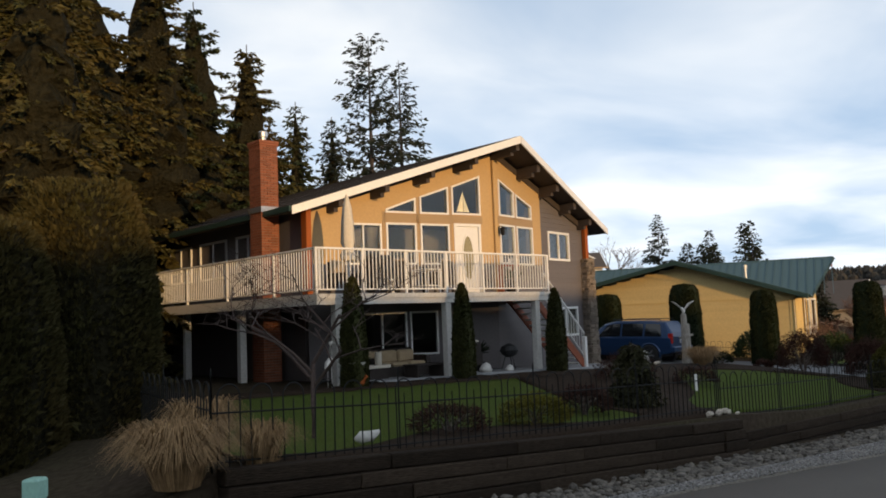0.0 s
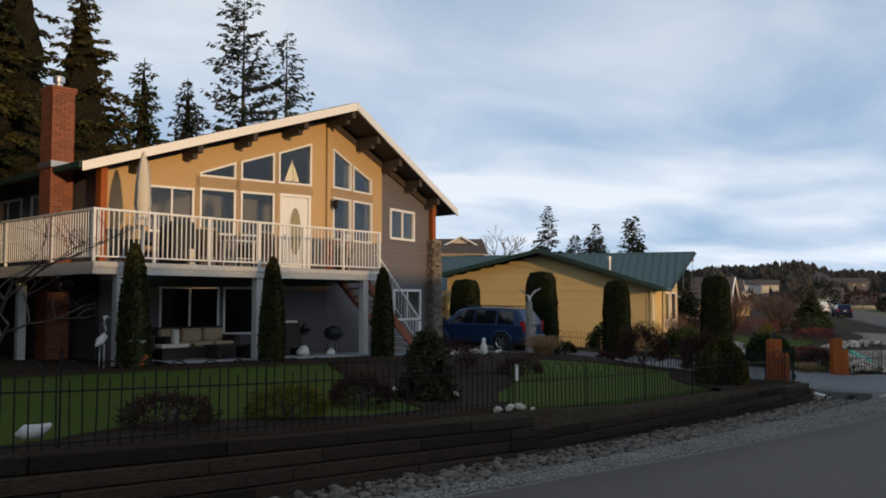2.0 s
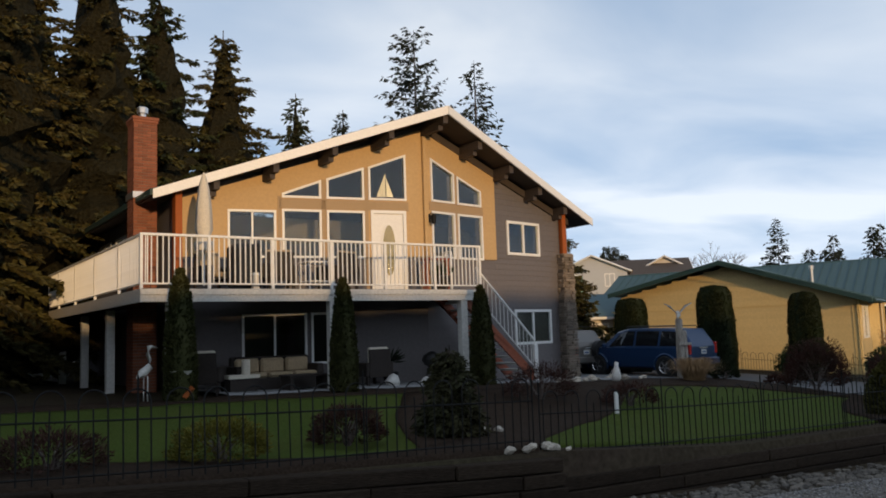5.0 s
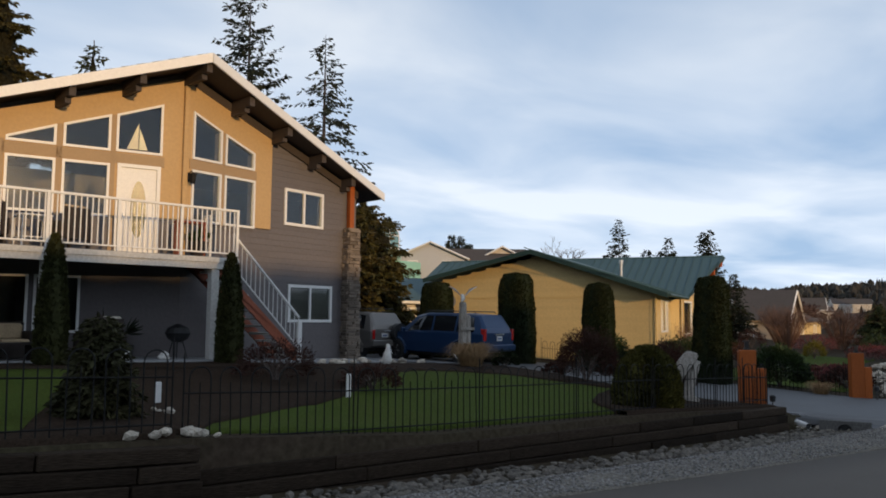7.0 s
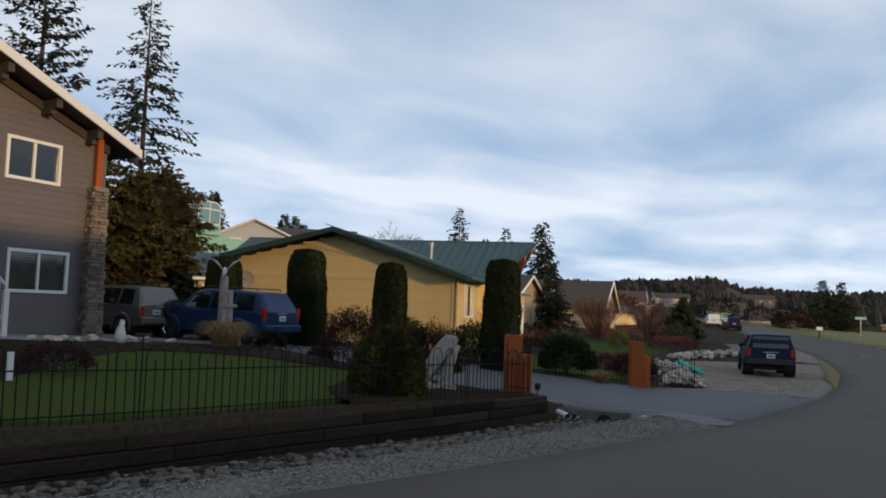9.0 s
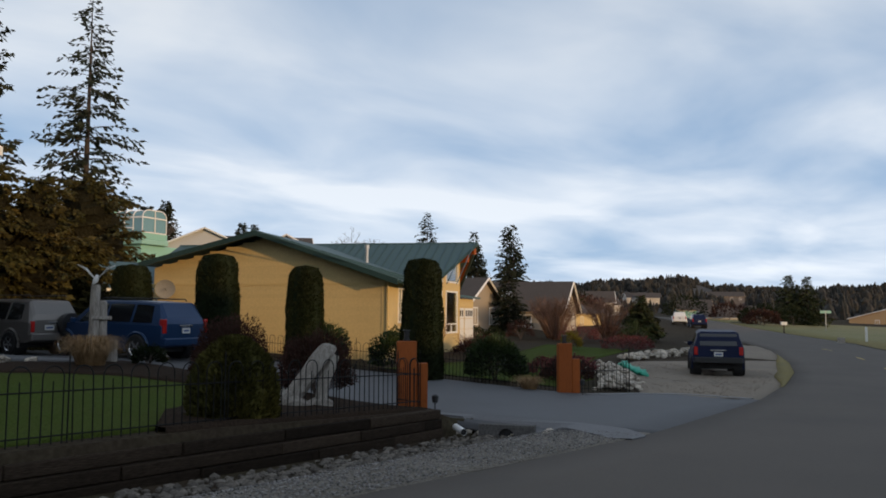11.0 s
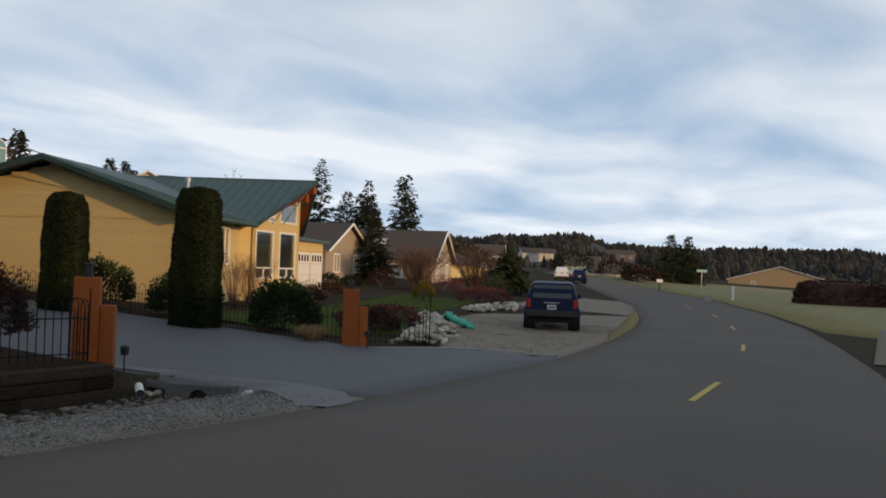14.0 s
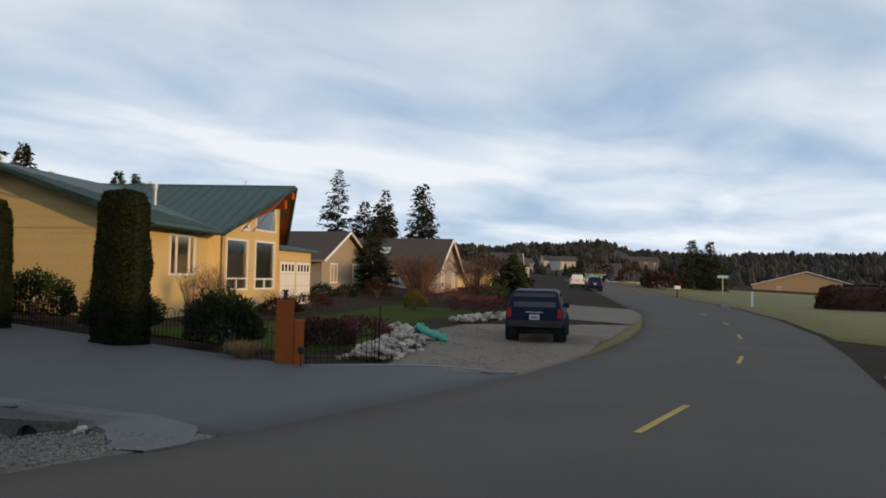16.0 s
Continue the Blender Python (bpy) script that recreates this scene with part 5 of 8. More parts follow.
def shrub(name, x, y, w, h, seed, mat, label, leaf=0.09, n=1600, flat=0.34, up=0.4, group="", wide=0.5, z=None, d=None):
    t = thing(name, pose(x, y, land(x, y) + 0.02 if z is None else z, 0, 0, seed * 51), label, "shrub", group)
    rng = random.Random(seed)
    bm = bmesh.new()
    for k in range(9):
        a, r = rng.uniform(0, math.tau), rng.uniform(0.2, 0.42) * w
        tube(bm, [(0, 0, -0.05), (r * 0.4 * math.cos(a), r * 0.4 * math.sin(a), h * 0.4), (r * math.cos(a), r * math.sin(a), h * rng.uniform(0.6, 0.85))], [0.022, 0.014, 0.004], 4, cap=False)
    tagged(part("stem_base", bm, "greybark", t), kind="stuff")
    P, D = [], []
    d = d or w
    for _ in range(n):
        a, s = rng.uniform(0, math.tau), rng.uniform(-0.25, 1)
        c = math.sqrt(max(0, 1 - max(s, 0) ** 2))
        r = rng.uniform(0.70, 1.0)
        lump = 1 + 0.22 * noise.noise((math.cos(a) * 2 + seed, math.sin(a) * 2, s * 2.5))
        q = Vector((math.cos(a) * c * w / 2, math.sin(a) * c * d / 2, (flat + (1 - flat) * s) * h)) * r * lump
        q.z = max(q.z, 0.02)
        P.append(q)
        D.append((math.cos(a) * c + rng.uniform(-.6, .6), math.sin(a) * c + rng.uniform(-.6, .6), max(s, 0) + up * rng.uniform(-0.5, 1.2)))
    Ls = np.array([leaf * rng.uniform(0.6, 1.4) for _ in P])
    kites("foliage", P, D, Ls, Ls * wide, mat, t, seed)
    return t


def twig_shrub(name, x, y, w, h, seed, mat, label, stems=40, group="", z=None, r0=0.008):
    t = thing(name, pose(x, y, land(x, y) if z is None else z), label, "shrub", group)
    rng = random.Random(seed)
    bm = bmesh.new()
    for _ in range(stems):
        a, r = rng.uniform(0, math.tau), w / 2 * math.sqrt(rng.random())
        hh = h * rng.uniform(0.6, 1.0)
        p0 = Vector((0.12 * r * math.cos(a), 0.12 * r * math.sin(a), 0))
        p2 = Vector((r * math.cos(a), r * math.sin(a), hh))
        p1 = p0.lerp(p2, 0.5) + Vector((0, 0, 0.12 * h))
        tube(bm, [p0, p1, p2], [r0, r0 * 0.7, r0 * 0.25], 3, cap=False)
        for _k in range(4):
            u = rng.uniform(0.35, 0.95)
            q = p1.lerp(p2, (u - 0.35) / 0.65)
            e = q + Vector((rng.uniform(-1, 1), rng.uniform(-1, 1), rng.uniform(0.2, 1))) * 0.22 * h
            tube(bm, [q, e], [r0 * 0.5, r0 * 0.15], 3, cap=False)
    tagged(part("twig_mass", bm, mat, t), kind="stuff")
    return t


def grass_clump(x, y, w, h, seed, mat, label, n=700, group="ornamental grasses"):
    t = thing("ornamental_grass", pose(x, y, land(x, y)), label, "grass clump", group)
    rng = random.Random(seed)
    V, F = [], []
    for _ in range(n):
        a = rng.uniform(0, math.tau)
        r = w / 2 * rng.uniform(0.15, 1.0)
        hh = h * rng.uniform(0.55, 1.0)
        dx, dy = math.cos(a), math.sin(a)
        sx, sy = -dy * 0.004, dx * 0.004
        b = 0.18 * w * math.sqrt(rng.random())
        pts = [(b, 0), (b + r * 0.25, hh * 0.65), (b + r * 0.6, hh * 0.95), (b + r, hh * rng.uniform(0.45, 0.85))]
        i = len(V)
        for k, (u, z) in enumerate(pts):
            wd = (1.0, 0.9, 0.7, 0.15)[k]
            V += [(dx * u - sx * wd, dy * u - sy * wd, z), (dx * u + sx * wd, dy * u + sy * wd, z)]
        for k in range(3):
            F.append((i + 2 * k, i + 2 * k + 1, i + 2 * k + 3, i + 2 * k + 2))
    me = bpy.data.meshes.new("blades")
    me.from_pydata(V, [], F)
    me.materials.append(M[mat])
    ob = new("blades", me)
    ob.parent = t
    return t


grass_clump(-14.75, -11.0, 1.2, 0.66, 1, "straw", "large straw-coloured pampas clump at the fence corner", 2600)
grass_clump(-14.0, -10.0, 1.0, 0.72, 2, "straw", "straw-coloured dry grass behind the fence", 1500)
grass_clump(-13.7, -10.75, 0.9, 0.5, 3, "straw", "low dry grass tuft spilling over the wall", 600)
grass_clump(7.0, -3.6, 1.5, 0.72, 4, "straw", "round tan dry grass mound beside the carved post", 1400)
grass_clump(16.9, -8.7, 1.1, 0.42, 5, "straw", "low dry grass below the neighbour's fence", 500)
shrub("golden_shrub", -8.5, -9.9, 1.1, 0.46, 11, "gold", "low golden-green mounded shrub behind the fence", leaf=0.045, n=5000, wide=0.35)
shrub("dark_shrub", -10.2, -9.8, 1.1, 0.42, 12, "barberry", "low dark red-brown shrub behind the fence", leaf=0.05, wide=0.3, n=3000)
shrub("dark_shrub", -6.7, -9.4, 0.95, 0.5, 13, "barberry", "dark brown twiggy shrub behind the fence", leaf=0.06, wide=0.3, n=3000)
weeper = thing("weeping_conifer", pose(-5.02, -9.28, land(-5.02, -9.28)), "dark weeping conifer with a ragged cone-shaped crown in the mulch bed", "shrub")
conifer_parts(weeper, 1.22, 0.40, 14, "weep", clear=0.02, density=5.0, spray=0.13, droop=0.9, power=0.6, trunk_r=0.03, core=0.6)
shrub("dark_shrub", -0.4, -5.8, 1.5, 0.75, 15, "barberry", "low dark red shrub in the mulch bed", leaf=0.06, wide=0.3, n=3500)
shrub("dark_shrub", 0.9, -7.0, 1.1, 0.45, 16, "barberry", "low dark shrub in the mulch bed", leaf=0.06, wide=0.3, n=2200)
clipped("arching_cypress", pose(4.85, -10.35, land(4.85, -10.35) - 0.02), 1.06, 1.06, 1.14, 17, "goldtip", "mounded gold-tipped dark green cypress behind the fence", n=7500, taper=0.62, belly=0.16, leaf=0.085, round_top=0.45, sink=0.55)
shrub("barberry", 8.3, -6.4, 1.55, 1.28, 19, "barberry", "rounded dark red leafless barberry", leaf=0.06, n=11000, wide=0.3)
shrub("barberry", 8.9, -8.2, 1.45, 1.25, 21, "barberry", "rounded dark red leafless barberry behind the driftwood", leaf=0.06, n=11000, wide=0.3)
shrub("low_conifer", 8.6, -3.4, 0.7, 0.4, 22, "thuja", "small dark green dwarf conifer beside the drive", n=700)
shrub("low_conifer", 9.2, -4.6, 0.6, 0.38, 23, "barberry", "small dark red shrub beside the drive", n=600)
shrub("rhododendron", 18.2, 0.2, 2.1, 1.35, 24, "rhodo", "rounded dark green rhododendron by the yellow wall", leaf=0.10, n=5000, group="rhododendrons")
shrub("rhododendron", 18.3, -3.2, 1.9, 1.3, 25, "rhodo", "rounded dark green rhododendron by the yellow wall", leaf=0.10, n=5000, group="rhododendrons")
shrub("rhododendron", 18.15, -6.9, 1.75, 1.28, 26, "rhodo", "rounded dark green rhododendron behind the iron fence", leaf=0.10, n=6500, group="rhododendrons")
for x, y, w, h, s, mt, lb in ((20.3, -8.2, 1.6, 0.7, 31, "barberry", "dark red-brown shrub in the neighbour's bed"), (22.6, -6.6, 1.8, 0.6, 32, "heather", "low pink-red winter heather"),
                              (24.6, -6.4, 1.9, 0.6, 33, "heather", "low pink-red winter heather"), (21.6, -7.5, 1.3, 0.55, 34, "heather", "low faded red heather"),
                              (42.5, -1.2, 2.6, 0.9, 35, "heather", "low pink-red winter heather by the stones"), (45.0, -1.0, 2.2, 0.8, 36, "heather", "low pink-red heather by the stones"),
                              (40.2, 1.0, 1.2, 1.0, 37, "gold", "yellow-green dwarf shrub beside the gravel"), (47.5, 0.0, 2.2, 1.6, 38, "rhodo", "dark green rhododendron by the gravel"),
                              (43.2, 9.3, 1.6, 0.9, 39, "thuja", "low clipped dark green shrub by the tan house"), (45.6, 9.3, 1.5, 0.8, 40, "thuja", "low clipped dark green shrub by the tan house"),
                              (48.5, 8.8, 2.0, 1.3, 41, "barberry", "dark red shrub by the tan house"), (50.2, 5.0, 3.0, 1.2, 42, "heather", "red heather mound in the front garden"),
                              (54.0, 4.6, 3.2, 1.2, 43, "barberry", "dark red-brown shrub mound in the front garden"), (29.8, 1.2, 1.8, 0.6, 44, "barberry", "low dark shrub below the bay windows"), (34.6, 3.4, 2.2, 0.7, 45, "barberry", "low dark red shrub by the garage")):
    shrub("garden_shrub", x, y, w, h, s, mt, lb, n=1300, leaf=0.10, group="neighbour garden shrubs")
for x, y, w, h, s in ((23.2, -0.7, 1.6, 1.9, 1), (26.4, 0.9, 1.6, 1.9, 2), (24.9, 0.1, 1.3, 1.8, 3), (30.6, 2.0, 1.5, 1.0, 4)):
    twig_shrub("bare_shrub", x, y, w, h, s, "twig", "bare tan-stemmed shrub against the yellow wall", 46, "bare shrubs")
for x, y, w, h, s in ((51.5, 7.5, 4.4, 3.2, 5), (56.5, 5.6, 4.6, 3.4, 6), (53.5, 9.0, 3.5, 3.0, 7)):
    twig_shrub("bare_shrub", x, y, w, h, s, "twig", "large bare red-twigged shrub in the far garden", 150, "far bare shrubs", r0=0.02)


def bare_tree(x, y, h, seed, label, spread=0.55, mat="greybark", depth=5, z=None, r=None):
    t = thing("bare_tree", pose(x, y, land(x, y) if z is None else z), label, "tree")
    rng = random.Random(seed)
    bm = bmesh.new()
    tw = bmesh.new()

    def grow(p, d, L, r, lvl):
        q = p + d * L * 0.5 + Vector((rng.uniform(-1, 1), rng.uniform(-1, 1), 0)) * L * 0.06
        e = p + d * L
        tube(bm if lvl < 2 else tw, [p, q, e], [r, r * 0.82, r * 0.66], 6 if lvl < 2 else 3, cap=False)
        if lvl >= depth:
            return
        for k in range(rng.randint(2, 3) if lvl else 4):
            a = rng.uniform(0, math.tau)
            side = Vector((math.cos(a), math.sin(a), rng.uniform(-0.1, 0.5)))
            nd = (d * (1 - spread * 0.6) + side * spread * rng.uniform(0.7, 1.2)).normalized()
            grow(p + d * L * rng.uniform(0.65, 1.0), nd, L * rng.uniform(0.58, 0.82), r * 0.60, lvl + 1)

    grow(Vector((0, 0, -0.1)), Vector((0.02, 0, 1)), h * 0.32, r or h * 0.022, 0)
    part("trunk", bm, mat, t)
    tagged(part("twig_mass", tw, mat, t, "fine bare twigs"), kind="stuff")
    return t


bare_tree(-12.0, -9.1, 3.5, 4, "leafless reddish-grey ornamental cherry with fine twigs on the lawn", 0.72, mat="cherrybark", r=0.045, depth=7)
for i, (x, y, z, h) in enumerate(((58, 62, 5.5, 8), (104, 70, 4, 13), (66, 40, 4, 4.5))):
    bare_tree(x, y, h, 60 + i, "leafless grey tree behind the roofs", 0.5, z=z, depth=6)

# ---------------------------------------------------------------- yellow neighbour house with the green metal roof
yh = thing("yellow_house", pose(0, 0, 0), "cream-yellow single-storey house with a teal metal roof and glazed bay", "house")
PEAK, BARGE_END, VALLEY, BARGE_FAR = Vector((20.05, 5.40, 4.06)), Vector((21.12, -1.0, 2.02)), Vector((26.57, 1.29, 2.02)), Vector((18.95, 11.4, 2.86))
TIP, RIDGE_END = Vector((31.62, 2.05, 4.26)), Vector((25.44, 16.9, 4.26))
EASTWARD, NORTHWARD = Vector((0.923, 0.385, 0)), Vector((-0.385, 0.923, 0))
MEET = Vector((28.35, 8.86, 4.06))
wing = lambda x, y: 4.26 - 0.452 * abs((x - TIP.x) * EASTWARD.x + (y - TIP.y) * EASTWARD.y)
CORNER = (21.75, 0.05)
# gable wall with lap boards
mg, LG = wall_frame(19.62, 11.2, *CORNER)
out_g = [(0, -1.5), (LG, -1.5), (LG, 2.20), (LG - 5.4, 3.82), (0, 2.66)]
gw = part("gable_wall", wall_mesh(out_g, [], 0.16), "yellow", yh)
gw.matrix_basis = mg
siding(out_g, [], -1.3, 3.80, 0.165, "yellow", gw, pose(0, 0, 0))
part("band_board", boxes((0.05, LG - 0.05, -0.032, -0.008, 1.86, 1.94)), "yellow_trim", yh).matrix_basis = mg
part("corner_board", boxes((LG - 0.12, LG + 0.02, -0.035, 0.0, -1.4, 2.2)), "yellow_trim", yh).matrix_basis = mg
WALLS = [  # from, to, top at a, top at b, windows (s0, s1, z0, z1, bars, rails, head)
    (CORNER, (26.80, 2.30), 2.20, 2.20, [(2.02, 4.30, 0.36, 1.84, (2.62, 3.76), (), None)]),
    ((26.80, 2.30), (27.38, 2.10), 2.20, 2.30, []),
    ((27.38, 2.10), (32.50, 3.65), 2.30, 4.02, [(0.28, 2.25, -0.21, 1.87, (), (0.27,), None), (2.91, 4.95, -0.21, 1.89, (), (0.25,), None), (2.91, 5.0, 2.28, 3.2, (), (), (2.90, 3.55)), (1.55, 2.32, 2.24, 2.4, (), (), (2.36, 2.62))]),
    ((32.50, 3.65), (34.00, 5.24), 4.0, 3.0, []),
    ((34.00, 5.24), (38.75, 6.68), 1.60, 1.60, []),
]
for (ax, ay), (bx, by), ta, tb, wins in WALLS:
    m, L = wall_frame(ax, ay, bx, by)
    hs = []
    for s0, s1, z0, z1, bars, rails, head in wins:
        if head:
            hs.append([(s0 + 0.03, z0 + 0.03), (s1 - 0.03, z0 + 0.03), (s1 - 0.03, head[1] - 0.05), (s0 + 0.03, head[0] - 0.05)])
        else:
            hs.append(rect(s0 + 0.03, s1 - 0.03, z0 + 0.03, z1 - 0.03))
    w = part("side_wall", wall_mesh([(0, -1.9), (L, -1.9), (L, tb), (0, ta)], hs, 0.16), "yellow", yh)
    w.matrix_basis = m
    for s0, s1, z0, z1, bars, rails, head in wins:
        wd = window(yh, m @ pose(0, -0.01, 0), s0, s1, z0, z1, bars, rails, head, border=0.085)
        if rails:
            part("glazing_bar", boxes(((s0 + s1) / 2 - 0.04, (s0 + s1) / 2 + 0.04, -0.02, 0.035, z0 + 0.07, rails[0])), "white", wd)
    if L > 1:
        part("corner_board", boxes((-0.02, 0.1, -0.03, 0.0, -1.5, ta)), "yellow_trim", yh).matrix_basis = m
part("back_wall", boxes((20.3, 38.6, 15.0, 15.15, -1.9, 2.0), (38.5, 38.65, 6.8, 15.0, -1.9, 1.5), (20.3, 20.45, 11.3, 15.0, -1.9, 2.0)), "yellow", yh)
part("partition", boxes((28.2, 34, 9.0, 9.1, -1.9, 3.0), (22.6, 27.3, 5.0, 5.1, -1.9, 2.2)), "room", yh)
part("floor", boxes((22.6, 38.4, 6.9, 14.9, -1.2, -1.0), (24, 32, 3.8, 6.9, -1.2, -1.0)), "room", yh)
gd = new("garage_door")
gd.parent, gd.matrix_basis = yh, wall_frame(34.0, 5.24, 38.75, 6.68)[0]
part("door_trim", boxes((0.75, 4.85, -0.03, 0, -1.35, 1.20)), "yellow_trim", gd)
for s0 in (0.85, 2.9):
    for i in range(4):
        part("door_panel", boxes((s0, s0 + 1.85, -0.06, -0.032, -1.3 + i * 0.6, -1.3 + i * 0.6 + 0.58), bevel=0.008), "white", gd)
    for k in range(4):
        part("door_light", boxes((s0 + 0.15 + k * 0.42, s0 + 0.38 + k * 0.42, -0.066, -0.058, 0.62, 0.95)), "carglass", gd)


def slab(bm, pts, t):
    """A roof plate from corner points (counter-clockwise from above), t thick."""
    a = [bm.verts.new(p) for p in pts]
    b = [bm.verts.new((p[0], p[1], p[2] - t)) for p in pts]
    k = len(pts)
    bm.faces.new(a)
    bm.faces.new(b[::-1])
    for i in range(k):
        bm.faces.new((a[i], b[i], b[(i + 1) % k], a[(i + 1) % k]))
    bmesh.ops.recalc_face_normals(bm, faces=bm.faces)
    return bm


def roof_plate(parent, pts, mat, t=0.12, under_mat=None, name="roof"):
    ob = part(name, slab(bmesh.new(), pts, t), mat, parent)
    return ob


at_z = lambda p, z: (p[0], p[1], z)
roof_plate(yh, [BARGE_END, VALLEY, MEET, PEAK], "greenmetal", name="front_roof")
roof_plate(yh, [PEAK, MEET, (24.5, 13.7, 2.86), BARGE_FAR], "greenmetal", name="rear_roof")
WEST_END, EAST_TIP = RIDGE_END - EASTWARD * 4.95, Vector((35.45, 5.65, 2.0))
roof_plate(yh, [TIP, RIDGE_END, at_z(WEST_END, 2.02), VALLEY], "greenmetal", name="wing_roof")
roof_plate(yh, [TIP, EAST_TIP, EAST_TIP + NORTHWARD * 14, RIDGE_END], "greenmetal", name="wing_roof")
roof_plate(yh, [(33.9, 4.85, 1.80), (39.1, 6.4, 1.74), (36.9, 12.0, 2.5), (32.0, 10.5, 2.6)], "greenmetal", name="garage_roof")
for pts in ([(31.55, 2.2), (32.4, 3.5), (27.5, 2.2), (26.75, 1.42)], ):
    part("soffit", slab(bmesh.new(), [(x, y, wing(x, y) - 0.14) for x, y in pts], 0.03), "cedar", yh, "orange cedar soffit")
part("soffit", slab(bmesh.new(), [(31.68, 2.2, 4.10), (35.3, 5.65, 1.90), (34.6, 6.6, 2.1), (32.3, 3.7, 4.0)], 0.04), "cedar", yh, "orange cedar soffit")
part("outlooker_beam", boxes((31.60, 31.80, 2.2, 3.6, 3.72, 4.10), (31.62, 31.78, 2.6, 3.6, 3.32, 3.72), bevel=0.01), "cedar", yh, "orange stepped beam end")
for p, q in ((BARGE_END, PEAK), (PEAK, BARGE_FAR)):
    bm = bmesh.new()
    vs = [bm.verts.new((e.x + dx, e.y, e.z + dz)) for dx in (-0.05, -0.005) for e in (p, q) for dz in (-0.20, 0.015)]
    for f_ in ((0, 1, 3, 2), (4, 6, 7, 5), (0, 4, 5, 1), (2, 3, 7, 6), (1, 5, 7, 3), (0, 2, 6, 4)):
        bm.faces.new([vs[i] for i in f_])
    bmesh.ops.recalc_face_normals(bm, faces=bm.faces)
    part("barge_board", bm, "greenfascia", yh, "dark green metal barge board")
part("gutter", tube(bmesh.new(), [BARGE_END + Vector((0.03, -0.05, -0.08)), VALLEY + Vector((0.03, -0.05, -0.08))], 0.075, 6), "greenfascia", yh)
for p, q in ((VALLEY, TIP), (TIP, EAST_TIP)):
    part("rake_trim", tube(bmesh.new(), [p + Vector((0, -0.03, -0.07)), q + Vector((0, -0.03, -0.07))], 0.085, 4), "greenfascia", yh)
# standing seams
seam = boxes((0, 1, -0.014, 0.014, 0, 0.035))
seam_ob = None


def seam_on(p, q):
    global seam_ob
    p, q = Vector(p), Vector(q)
    d = q - p
    m = Matrix.Translation(p) @ d.to_track_quat("X", "Z").to_matrix().to_4x4() @ Matrix.Diagonal((d.length, 1, 1, 1))
    if seam_ob is None:
        seam_ob = part("roof_seam", seam, "greenmetal", yh)
        seam_ob.matrix_basis = m
    else:
        share("roof_seam", seam_ob.data, yh, m)


for i in range(36):
    top = TIP + NORTHWARD * (0.12 + i * 0.44)
    # each seam stops where the wing meets the lower roof
    low = 4.9
    for k in range(1, 40):
        q = top - EASTWARD * (k * 0.125)
        along = (q - PEAK).dot(NORTHWARD)
        if k > 2 and along > -6.4 and (q - VALLEY).dot(NORTHWARD) > 0.3:
            z_main = PEAK.z - 0.316 * abs(along) if along < 0 else PEAK.z - 0.2 * along
            if wing(q.x, q.y) < z_main and (q - PEAK).dot(EASTWARD) > 0:
                low = k * 0.125
                break
    foot = top - EASTWARD * low
    seam_on(at_z(foot, wing(foot.x, foot.y)), at_z(top, 4.26))
for i in range(1, 13):
    p = BARGE_END.lerp(VALLEY, i / 13)
    run = min(6.3, 6.3 * (1 - i / 13) + 0.6)
    q = p + NORTHWARD * run
    seam_on(p, at_z(q, p.z + 0.3245 * run))
part("ridge_cap", tube(bmesh.new(), [TIP + Vector((0, 0, 0.01)), RIDGE_END + Vector((0, 0, 0.01))], 0.05, 5), "greenmetal", yh)
part("vent_pipe", tube(bmesh.new(), [(26.5, 4.9, 3.0), (26.5, 4.9, 3.72), (26.5, 4.9, 3.73), (26.5, 4.9, 3.92)], [0.085, 0.085, 0.12, 0.12], 12), "galv", yh, "bright metal vent pipe")
for (x, y, t) in ((21.70, 0.02, 2.0), (27.3, 2.0, 2.1)):
    part("downpipe", tube(bmesh.new(), [(x, y - 0.1, t), (x, y - 0.1, -1.2)], 0.035, 6), "yellow_trim", yh)
dish = thing("satellite_dish", pose(19.35, 10.1, 1.75), "grey satellite dish on the yellow gable wall", "satellite dish")
bm = bmesh.new()
prev = None
for k in range(5):
    r_, zz = 0.42 * k / 4, 0.09 * (k / 4) ** 2
    ring = [bm.verts.new((r_ * math.cos(a * math.tau / 18), -zz, r_ * math.sin(a * math.tau / 18))) for a in range(18)] if k else [bm.verts.new((0, 0, 0))] * 18
    if prev:
        for a in range(18):
            f_ = [prev[a], ring[a], ring[(a + 1) % 18], prev[(a + 1) % 18]]
            f_ = list(dict.fromkeys(f_))
            if len(f_) > 2:
                bm.faces.new(f_)
    prev = ring
part("reflector", bm, "concrete", dish).matrix_basis = pose(0, 0, 0, 20, 0, -40)
part("arm", tube(bmesh.new(), [(0.5, 0, -0.1), (0, 0.02, 0), (-0.25, -0.4, -0.1)], 0.02, 5), "plasticblack", dish)


